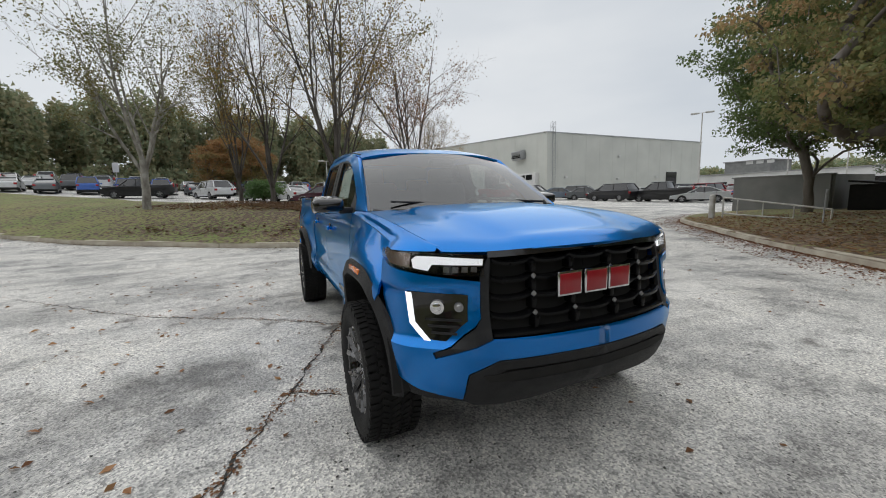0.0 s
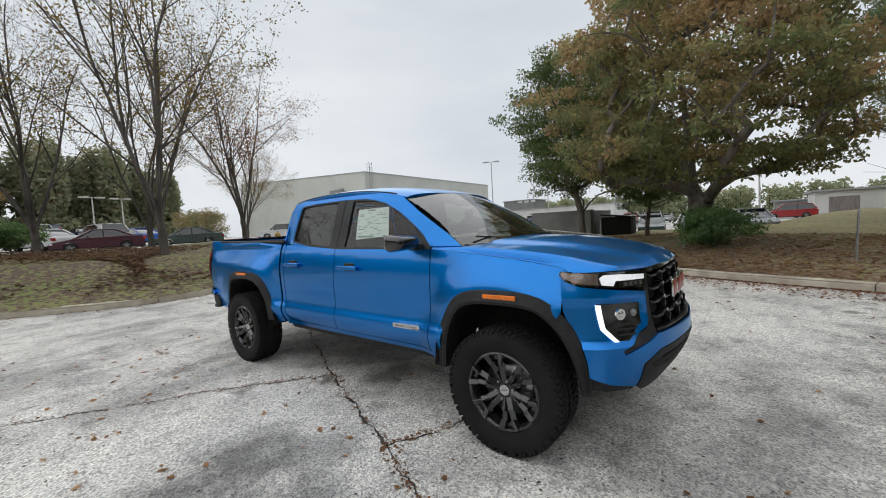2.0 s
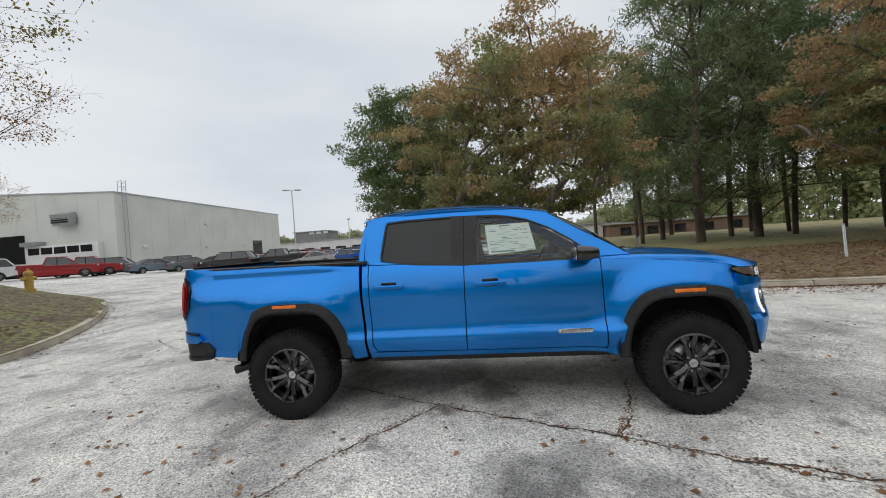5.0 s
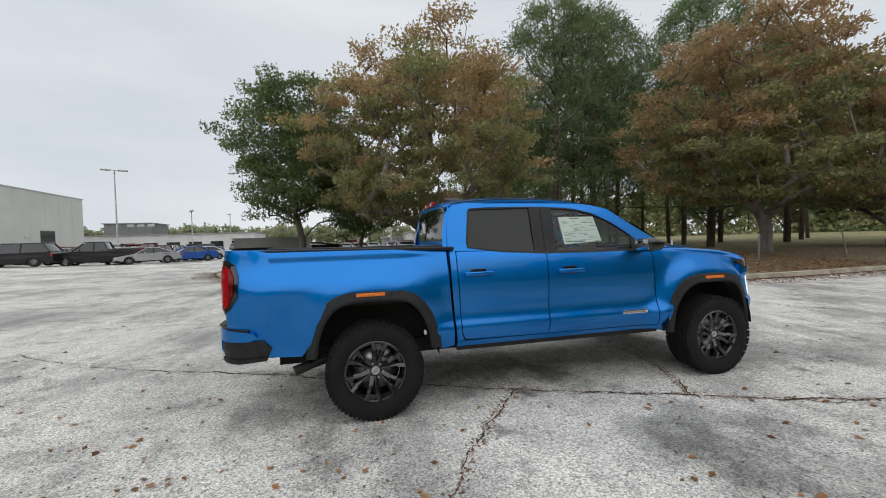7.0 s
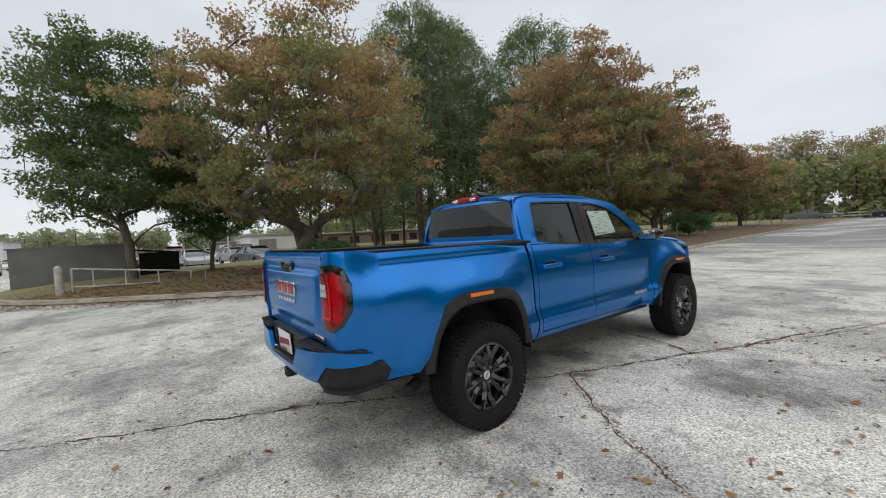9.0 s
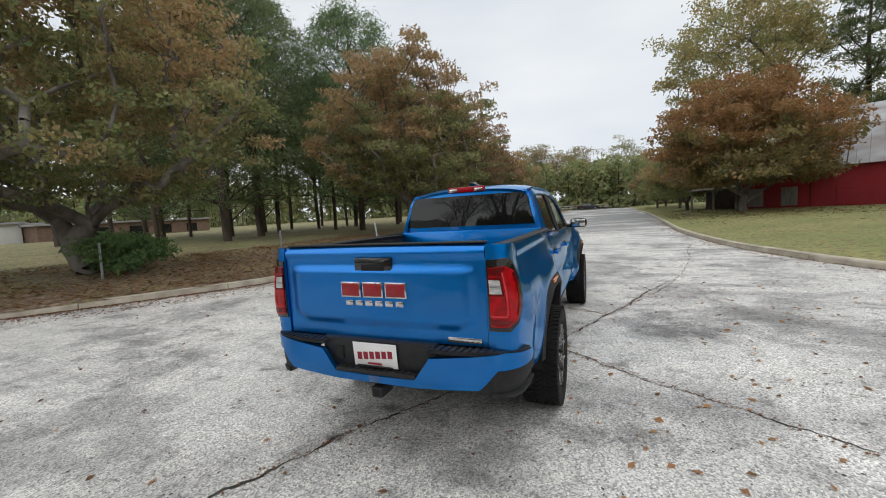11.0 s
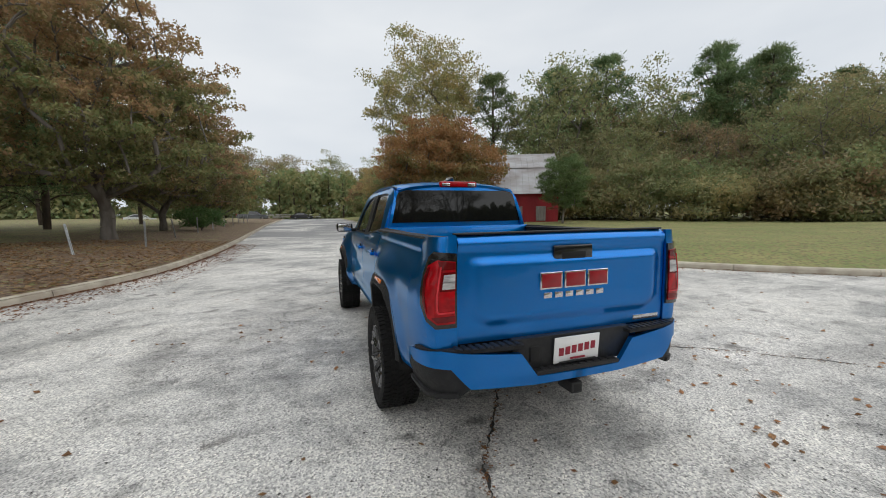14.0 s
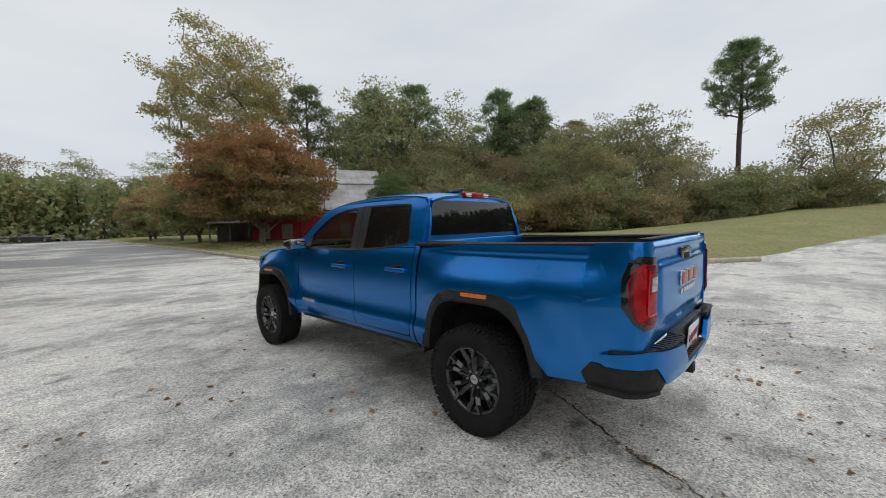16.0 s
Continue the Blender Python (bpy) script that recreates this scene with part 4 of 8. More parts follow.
ARCH = [(-0.515, 0.44), (-0.497, 0.62), (-0.450, 0.765), (-0.378, 0.880), (-0.30, 0.945), (-0.20, 0.976), (-0.08, 0.986), (0.08, 0.986), (0.20, 0.976), (0.30, 0.945), (0.378, 0.880), (0.450, 0.765), (0.497, 0.62), (0.515, 0.44)]


def arch_at(hy, grow=0.0, lift=0.0, k=1.0):
    out = []
    for dy, z in ARCH:
        r = math.hypot(dy, z - 0.40)
        out.append((hy + dy * k * (1 + grow / r), 0.40 + (z - 0.40) * (1 + grow / r) + lift if z > 0.5 else z))
    return out


AF, AR = -1.652, 1.655
arch_f = arch_at(AF, -0.02)
arch_r = arch_at(AR, -0.02, 0.025, 1.03)
TOP = [(-2.2, 1.105), (-2.0, 1.140), (-1.7, 1.185), (-1.4, 1.215), (-1.05, 1.245)]
HOOD_EDGE = [(-2.30, 1.130), (-2.10, 1.178), (-1.9, 1.212), (-1.6, 1.240), (-1.35, 1.256), (-1.05, 1.262)]
HOOD_W = [(-2.34, 0.655), (-2.25, 0.705), (-2.10, 0.745), (-1.9, 0.762), (-1.6, 0.762), (-1.3, 0.758), (-1.05, 0.745)]


def fender_x(y, z):
    t = smooth_table(TOP, y)
    if z > 0.9:
        z = 0.9 + (z - 0.9) * (1.245 - 0.9) / (t - 0.9)
    return side_x(y, z)


# nose: a plan curve from the middle to the side, set forward by height
NOSE_PLAN = [(0.0, 0.0), (0.20, 0.006), (0.36, 0.020), (0.50, 0.046), (0.60, 0.082), (0.69, 0.128), (0.765, 0.178), (0.822, 0.230), (0.860, 0.290), (0.882, 0.365), (0.894, 0.45), (0.902, 0.55), (0.908, 0.68)]
NOSE_Y = [(0.38, -2.34), (0.43, -2.42), (0.50, -2.485), (0.60, -2.525), (0.66, -2.545), (0.74, -2.545), (0.78, -2.515), (0.86, -2.475), (1.0, -2.455), (1.08, -2.440), (1.14, -2.41)]
NOSE_S = [0.0]
for (xa, da), (xb, db) in zip(NOSE_PLAN, NOSE_PLAN[1:]):
    NOSE_S.append(NOSE_S[-1] + math.hypot(xb - xa, db - da))
NX = [(s_, p[0]) for s_, p in zip(NOSE_S, NOSE_PLAN)]
ND = [(s_, p[1]) for s_, p in zip(NOSE_S, NOSE_PLAN)]


def nose(u, z, d=0.0):
    a = abs(u)
    x, back = smooth_table(NX, a), smooth_table(ND, a)
    fwd = lerp_table(NOSE_Y, z)
    fwd = -2.455 + (fwd + 2.455) * max(0.25, 1 - a / 1.1)
    # the lamp pocket is sunk below an overhanging brow and above a ledge
    pocket = max(0.0, min(1.0, (0.958 - z) / 0.028)) * max(0.0, min(1.0, (z - 0.700) / 0.035)) * max(0.0, min(1.0, (a - 0.60) / 0.04)) * max(0.0, min(1.0, (1.13 - a) / 0.12))
    d -= 0.026 * pocket
    corner = smooth_table([(0.42, -0.03), (0.55, -0.004), (0.72, 0.008), (0.9, 0.0), (1.02, -0.012), (1.14, -0.035)], z) * min(1, a / 0.75)
    e = 0.002
    tx, ty = smooth_table(NX, a + e) - smooth_table(NX, max(0, a - e)), smooth_table(ND, a + e) - smooth_table(ND, max(0, a - e))
    L = math.hypot(tx, ty)
    return Vector((math.copysign(x + corner + d * ty / L, u if u else 1), fwd + back - d * tx / L, z))


def su(x):
    """Arc position of a half-width."""
    return lerp_table([(p[0], s_) for s_, p in zip(NOSE_S, NOSE_PLAN)], x)


def sy(y, z=0.8):
    """Arc position at which the nose reaches a given y."""
    lo, hi = 0.0, NOSE_S[-1]
    for _ in range(30):
        m = (lo + hi) / 2
        if nose(m, z).y < y:
            lo = m
        else:
            hi = m
    return lo


def top_strip(u, v):
    """The rounded shoulder between wing and bonnet, running on over the headlamp."""
    y = -1.05 + (-2.285 + 1.05) * u
    zt = smooth_table(TOP, y)
    x0 = fender_x(y, zt)
    f = max(0.0, min(1.0, (-2.02 - y) / 0.06))
    if f > 0:
        p = nose(sy(y, 1.108), 1.112, 0.003)
        x0, zt = x0 + (p.x - x0) * f, zt + (p.z - zt) * f
    x1, z1 = smooth_table(HOOD_W, y) + 0.004, smooth_table(HOOD_EDGE, y)
    x0 = max(x0, x1 + 0.004)
    plain = 1 - (1 - v) ** 1.7
    # a shelf, a short steep face and the slope up to the bonnet
    shelf = lerp_table([(0.0, 0.0), (0.15, 0.10), (0.40, 0.20), (0.50, 0.62), (0.70, 0.80), (1.0, 1.0)], v)
    k = max(0.0, min(1.0, (-1.25 - y) / 0.15)) * max(0.0, min(1.0, (y + 2.12) / 0.2))
    return x0 + (x1 - x0) * v, y, zt + (z1 - zt) * (plain + (shelf - plain) * k)


for s in (1, -1):
    def on_side(y, z, s=s):
        return Vector((s * side_x(y, z), y, z))

    def on_wing(y, z, s=s):
        return Vector((s * fender_x(y, z), y, z))

    out = (s, 0, 0)
    wing = [(-1.053, 0.47)] + [p for p in reversed(arch_f) if p[0] > -2.05] + [(-2.04, 0.90), (-2.04, 1.07), (-2.06, 1.108), (-2.06, 1.129), (-2.0, 1.138), (-1.7, 1.183), (-1.4, 1.213), (-1.053, 1.243)]
    laid("front_wing", wing, on_wing, M_BLUE, truck, out=out, step_b=0.02, step=0.05)
    patch("wing_top", 40, 20, lambda u, v, s=s: Vector((s * top_strip(u, v)[0], *top_strip(u, v)[1:])), M_BLUE, truck, out=(s * 0.3, 0, 1))
    fd = laid("front_door", [(-1.045, 0.520), (0.094, 0.528), (0.080, 1.256), (-1.045, 1.243)], on_side, M_BLUE, truck, out=out, step_b=0.02)
    rd = laid("rear_door", [(0.102, 0.528), (0.885, 0.542), (0.918, 0.60), (0.938, 1.18), (0.936, 1.300), (0.62, 1.293), (0.22, 1.264), (0.088, 1.258)], on_side, M_BLUE, truck, out=out, step_b=0.02)
    laid("cab_corner", [(0.895, 0.535), (0.962, 0.525), (0.972, 0.60), (0.998, 1.06), (0.999, 1.335), (0.944, 1.335), (0.946, 1.18), (0.926, 0.60)], on_side, M_BLUE, truck, out=out, step_b=0.02)
    bed = [(1.032, 1.338), (1.020, 1.06), (0.992, 0.60), (0.989, 0.50), (1.10, 0.485)] + [p for p in arch_r if 0.53 < p[1]] + [(2.22, 0.540), (2.45, 0.545), (2.45, 1.366), (1.7, 1.352)]
    laid("bed_side", bed, on_side, M_BLUE, truck, out=out, step_b=0.0125, step=0.05)
    # rocker, with the dark sill below it
    laid("sill", [(-1.13, 0.475), (0.96, 0.480), (0.96, 0.524), (0.89, 0.528), (0.0, 0.520), (-1.13, 0.510)], lambda y, z, s=s: Vector((s * (side_x(y, z) - 0.004), y, z)), M_BLUE, truck, out=out)
    laid("sill_cover", [(-1.13, 0.425), (0.95, 0.435), (0.95, 0.476), (-1.13, 0.472)], lambda y, z, s=s: Vector((s * (0.765 + 0.4 * (z - 0.45)), y, z)), M_PLASTIC, truck, out=out, thick=0.05)
    # flares
    for hy, k, lift, nm in ((AF, 1.0, 0.0, "front_flare"), (AR, 1.03, 0.025, "rear_flare")):
        rings = [arch_at(hy, g, lift, k) for g in (0.012, 0.006, -0.055, -0.075, -0.08)]
        offs = [0.004, 0.012, 0.036, 0.028, -0.10]
        if nm == "rear_flare":
            # its feet end level with the lower edge of the bed
            rings = [[(p_[0], max(p_[1], 0.515)) for p_ in r_] for r_ in rings]
        if nm == "front_flare":
            # the flare narrows to a point at its front foot
            for g_, r_ in zip((0.012, 0.006, -0.055, -0.075, -0.08), rings):
                for q_ in range(3):
                    k_ = (0.30, 0.62, 0.85)[q_]
                    a_, b_ = rings[1][q_], r_[q_]
                    r_[q_] = (b_[0] + (a_[0] - b_[0]) * 0.0 - (0.0 if g_ > -0.01 else (1 - k_) * 0.05), b_[1])
        rings = [spline(r, 3) for r in rings]
        bm = bmesh.new()
        vs = []
        base_ring = rings[0]
        for r, o in zip(rings, offs):
            row = []
            for (y, z), (yb, zb) in zip(r, base_ring):
                mid = 0.910 - 0.035 * max(0.0, abs(yb - hy) - 0.34) / 0.18
                xx = (side_x(yb, max(0.62, zb)) + 0.001 if o == offs[0] else mid + o)
                if nm == "front_flare" and yb < -1.95:
                    xx -= 0.10 * (-1.95 - yb)
                row.append(bm.verts.new((s * xx, y, z)))
            vs.append(row)
        for a, b in zip(vs, vs[1:]):
            for i in range(len(a) - 1):
                bm.faces.new((a[i], a[i + 1], b[i + 1], b[i]))
        bmesh.ops.recalc_face_normals(bm, faces=bm.faces[:])
        bm.normal_update()
        if sum(f.normal.x * f.calc_area() for f in bm.faces) * s < 0:
            bmesh.ops.reverse_faces(bm, faces=bm.faces[:])
        fl = part(nm, bm, M_PLASTIC, truck, "grained black plastic wheel arch flare")
        my = -1.668 if hy < 0 else 1.687
        bm = bmesh.new()
        add_box(bm, (s * 0.934, my, 0.960 + lift * 1.3), (0.016, 0.225, 0.028), 0.005)
        part("side_marker", bm, M_AMBER, fl, "amber side marker lens")
    # door handles and badges
    for hy0, hy1, hz, dob in ((-0.266, -0.002, 1.092, fd), (0.622, 0.886, 1.106, rd)):
        hx = side_x(hy0, hz)
        bm = bmesh.new()
        add_box(bm, (s * (hx + 0.030), (hy0 + hy1) / 2, hz), (0.022, hy1 - hy0, 0.036), 0.010, seg=3)
        for yy in (hy0 + 0.03, hy1 - 0.03):
            add_box(bm, (s * (hx + 0.010), yy, hz - 0.002), (0.03, 0.04, 0.026), 0.005)
        part("door_handle", bm, M_BLUE, dob, "body-coloured pull handle")
        bm = bmesh.new()
        add_box(bm, (s * (hx + 0.0005), (hy0 + hy1) / 2, hz + 0.004), (0.006, 0.135, 0.072), 0.003, seg=3)
        part("handle_recess", bm, M_GLOSSB, dob, "dark cup behind the handle")
    bm = bmesh.new()
    add_box(bm, (s * (side_x(-0.805, 0.665) + 0.004), -0.805, 0.665), (0.008, 0.275, 0.036), 0.002)
    bd = part("name_badge", bm, M_CHROME, fd, "silver name badge")
    bm = bmesh.new()
    for k in range(9):
        add_box(bm, (s * (side_x(-0.805, 0.665) + 0.0085), -0.910 + 0.0262 * k, 0.665), (0.003, 0.017, 0.018), 0.0)
    part("badge_marks", bm, M_STEEL, bd)

# greenhouse
GX = [(1.24, 0.802), (1.27, 0.786), (1.34, 0.757), (1.50, 0.712), (1.65, 0.664), (1.72, 0.634), (1.77, 0.602)]
ROOF = [(-0.74, 1.700), (-0.60, 1.738), (-0.40, 1.775), (-0.10, 1.808), (0.25, 1.820), (0.60, 1.815), (0.85, 1.795), (1.00, 1.765)]


def green_x(y, z):
    return lerp_table(GX, z) - smooth_table([(-1.3, 0.026), (-0.9, 0.012), (-0.5, 0.0), (0.7, 0.0), (0.90, 0.006), (1.05, 0.030)], y)


def roof_edge(y):
    return smooth_table(ROOF, y) - 0.058


top_out = [(y, roof_edge(y)) for y in (-0.66, -0.5, -0.3, 0.0, 0.3, 0.6, 0.8)]
for s in (1, -1):
    def on_cab(y, z, s=s):
        return Vector((s * green_x(y, z), y, z))

    out = (s, 0, 0.2)
    glass_top = [(-1.02, 1.262), (-0.93, 1.352), (-0.83, 1.428), (-0.67, 1.534), (-0.48, 1.624), (-0.32, 1.664), (-0.20, 1.681), (0.0, 1.691), (0.17, 1.696), (0.60, 1.694), (0.772, 1.684), (0.792, 1.655), (0.838, 1.37), (0.828, 1.338)]
    frame_line = [(-1.295, 1.262), (-1.15, 1.355), (-1.0, 1.445), (-0.84, 1.543)] + top_out + [(0.93, 1.715), (1.0, 1.64), (1.035, 1.48), (1.046, 1.345), (0.998, 1.336), (0.936, 1.306), (0.64, 1.299)] + glass_top[::-1]
    fr = laid("cab_frame", frame_line, on_cab, M_BLUE, truck, thick=0.03, out=out)

    def inset(y, z, s=s, d=0.016):
        return Vector((s * (green_x(y, z) - d), y, z))
    fw = [(-1.02, 1.250)] + [(y, z + 0.006) for y, z in glass_top[1:7]] + [(-0.02, 1.697), (0.0, 1.250)]
    laid("front_door_glass", fw, inset, M_SIDEGL, truck, thick=0.0, step=0.2, out=out)
    rw = [(0.155, 1.250), (0.150, 1.702), (0.60, 1.700), (0.778, 1.690), (0.798, 1.655), (0.844, 1.37), (0.834, 1.335), (0.55, 1.285), (0.3, 1.250)]
    laid("rear_door_glass", rw, inset, M_PRIVACY, truck, thick=0.004, step=0.2, out=out, label="dark privacy glass")
    bp = [(-0.030, 1.258), (-0.045, 1.692), (0.180, 1.698), (0.190, 1.262)]
    laid("door_pillar", bp, lambda y, z, s=s: Vector((s * (green_x(y, z) - 0.002), y, z)), M_BLACK, truck, thick=0.02, out=out, label="black door pillar")
    laid("pillar_seam", [(0.080, 1.262), (0.062, 1.694), (0.070, 1.694), (0.088, 1.262)], lambda y, z, s=s: Vector((s * (green_x(y, z) - 0.0005), y, z)), M_DARK, truck, thick=0.003, out=out)
    # black seals round both panes and the moulding along the belt
    laid("window_seal", [(y, z) for y, z in glass_top[:8]] + [(y - (0.012 if y < -0.25 else 0), z - 0.016) for y, z in glass_top[:8]][::-1], lambda y, z, s=s: Vector((s * (green_x(y, z) - 0.004), y, z)), M_BLACK, truck, thick=0.012, out=out)
    laid("window_seal", [(0.17, 1.696), (0.60, 1.694), (0.772, 1.684), (0.792, 1.655), (0.838, 1.37), (0.828, 1.338), (0.812, 1.348), (0.822, 1.37), (0.777, 1.650), (0.762, 1.670), (0.60, 1.680), (0.17, 1.682)], lambda y, z, s=s: Vector((s * (green_x(y, z) - 0.004), y, z)), M_BLACK, truck, thick=0.012, out=out)
    laid("belt_moulding", [(-1.03, 1.244), (0.08, 1.254), (0.50, 1.280), (0.836, 1.330), (0.828, 1.344), (0.50, 1.298), (0.08, 1.272), (-1.02, 1.264)], lambda y, z, s=s: Vector((s * (green_x(y, z) + 0.004), y, z)), M_BLACK, truck, thick=0.012, out=out)
    laid("mirror_corner", [(-1.03, 1.254), (-0.93, 1.352), (-0.86, 1.395), (-0.85, 1.26)], lambda y, z, s=s: Vector((s * (green_x(y, z) + 0.002), y, z)), M_BLACK, truck, thick=0.012, out=out)
    # mirror
    bm = bmesh.new()
    add_box(bm, (s * 0.945, -0.905, 1.302), (0.215, 0.18, 0.128), 0.042, seg=4)
    for v in bm.verts:
        t = max(0.0, -(v.co.y + 0.86) / 0.13)
        v.co.z = 1.30 + (v.co.z - 1.30) * (1 - 0.35 * min(1, t))
    mir = part("wing_mirror", bm, M_GLOSSB, truck, "gloss black wing mirror")
    bm = bmesh.new()
    add_box(bm, (s * 0.825, -0.925, 1.262), (0.10, 0.085, 0.045), 0.012)
    part("mirror_arm", bm, M_BLACK, mir)
    box("mirror_glass", (s * 0.945, -0.8145, 1.304), (0.17, 0.006, 0.095), M_CHROME, mir, 0.002)


def roof_pt(u, v):
    a = 2 * u - 1
    y = -0.735 + 1.735 * v + (0.06 * a * a) * (1 - v) ** 3
    z = smooth_table(ROOF, y) - 0.030 * a * a - 0.030 * a**6
    half = lerp_table([(-0.74, 0.622), (-0.5, 0.636), (0.0, 0.640), (0.6, 0.636), (1.0, 0.605)], y)
    if 0.12 < abs(a) < 0.7:
        z += 0.005 * (1 - abs(abs(a) - 0.42) / 0.28) * math.sin(math.pi * v)
    return Vector((a * half, y, z))


patch("roof", 28, 26, roof_pt, M_BLUE, truck, 0.02)


def screen_pt(u, v, d=0.0):
    a = 2 * u - 1
    yb, yt = -1.415 + 0.125 * a * a, -0.745 + 0.075 * a * a
    zb, zt = 1.258 + 0.004 * a * a, smooth_table(ROOF, -0.735) - 0.004 - 0.048 * a * a
    x = a * (0.752 + (0.626 - 0.752) * v)
    bow = math.sin(math.pi * v) * 0.025
    return Vector((x, yb + (yt - yb) * v - bow * 0.6 + d, zb + (zt - zb) * v + bow + d))


patch("windscreen", 20, 12, screen_pt, M_GLASS, truck, 0.0, out=(0, -1, 1))
bm = bmesh.new()
add_box(bm, (0, -0.80, 1.615), (0.20, 0.10, 0.07), 0.02)
part("camera_housing", bm, M_BLACK, truck)


def cab_back(u, v):
    a = 2 * u - 1
    z = 0.92 + (1.748 - 0.92) * v
    y = 1.036 - 0.045 * max(0.0, (z - 1.36) / 0.4) ** 1.5 - 0.03 * a * a
    w = lerp_table([(0.92, 0.76), (1.33, 0.755), (1.50, 0.700), (1.72, 0.618), (1.75, 0.60)], z)
    return Vector((a * w, y, z - 0.02 * a * a * max(0, v - 0.8) * 5))


patch("cab_back", 16, 20, cab_back, M_BLUE, truck, 0.015, out=(0, 1, 0))


def back_glass(x, z):
    return Vector((x, 1.046 - 0.045 * max(0.0, (z - 1.36) / 0.4) ** 1.5 - 0.03 * (x / 0.75) ** 2, z))


laid("rear_window", [(-0.675, 1.402), (0.675, 1.402), (0.690, 1.42), (0.612, 1.670), (0.575, 1.708), (-0.575, 1.708), (-0.612, 1.670), (-0.690, 1.42)], back_glass, M_PRIVACY, truck, thick=0.008, step=0.15, out=(0, 1, 0), label="dark tinted rear window")
bm = bmesh.new()
add_box(bm, (0, 0.992, 1.768), (0.39, 0.05, 0.056), 0.014)
b3 = part("high_brake_light", bm, M_RED, truck, "red high-mounted brake light")
for sx in (-1, 1):
    box("cargo_lamp", (sx * 0.135, 1.0165, 1.764), (0.085, 0.006, 0.032), M_CHROME, b3, 0.003)
bm = bmesh.new()
add_box(bm, (0, 0.72, 1.832), (0.07, 0.17, 0.045), 0.018, seg=3)
for v in bm.verts:
    if v.co.z > 1.83:
        v.co.x *= 0.4
        v.co.y += 0.03
part("roof_antenna", bm, M_GLOSSB, truck)
for s in (1, -1):
    laid("roof_ditch_trim", [(-0.55, 0.0), (0.93, 0.0), (0.93, 0.016), (-0.55, 0.016)], lambda y, w, s=s: Vector((s * (0.606 + w - 0.02 * max(0, y - 0.5)), y, smooth_table(ROOF, y) - 0.046 - 0.2 * w)), M_BLACK, truck, thick=0.006, out=(0, 0, 1))


# bonnet
def hood_pt(u, v):
    a = 2 * u - 1
    y = -1.40 + (-2.445 + 1.40) * v + (0.10 * (1 - v) + 0.155 * v) * abs(a) ** 2.4
    half = smooth_table(HOOD_W, y)
    ze = smooth_table(HOOD_EDGE, y)
    crown = 0.026 * (1 - a * a)
    dome = 0.022 * (1 / (1 + math.exp((abs(a) - (0.50 + 0.10 * (1 - v))) * 26)))
    groove = -0.010 * math.exp(-((abs(a) - 0.70) / 0.06) ** 2) * (1 - v)
    lip = -0.05 * (1 - 0.55 * abs(a) ** 3) * max(0.0, (v - 0.90) / 0.10) ** 2
    z = ze + crown + dome * (0.35 + 0.65 * math.sin(math.pi * min(1, v * 0.9 + 0.1))) + groove + lip
    return Vector((a * half, y, z))


patch("bonnet", 44, 30, hood_pt, M_BLUE, truck, 0.018)
bm = bmesh.new()
for k in range(12):
    x0 = -0.72 + 0.12 * k
    add_box(bm, (x0 + 0.06, -1.372 + 0.11 * ((x0 + 0.06) / 0.75) ** 2, 1.262), (0.118, 0.085, 0.02), 0.004, Matrix.Rotation(0.25, 4, "X"))
part("cowl_grille", bm, M_PLASTIC, truck)
for x0, x1, ya, yb in ((0.62, 0.05, -1.34, -1.30), (-0.05, -0.60, -1.335, -1.31)):
    bm = bmesh.new()
    add_cyl(bm, (x0, ya, 1.285), (x1, yb, 1.318), 0.009, 0.006, 8)
    add_cyl(bm, (x0, ya - 0.02, 1.268), (x0, ya, 1.292), 0.014, 0.012, 8)
    part("wiper", bm, M_BLACK, truck)

blue_nose = [(su(0.560), 0.982), (su(0.74), 1.008), (sy(-2.13), 1.036), (sy(-2.045), 1.070), (sy(-2.05), 0.90), (sy(-2.07), 0.84), (sy(-2.12), 0.73), (sy(-2.15), 0.62), (sy(-2.16), 0.54), (su(0.80), 0.495), (su(0.645), 0.452), (su(0.618), 0.585), (su(0.50), 0.650), (0.0, 0.662), (0.0, 0.748), (su(0.52), 0.742), (su(0.585), 0.708), (su(0.735), 0.655), (su(0.745), 0.682), (su(0.680), 0.712), (su(0.580), 0.80), (su(0.560), 0.83)]
laid("front_bumper", blue_nose, nose, M_BLUE, truck, thick=0.02, step=0.04, step_b=0.014, out=(0.3, -1, 0), both=True)
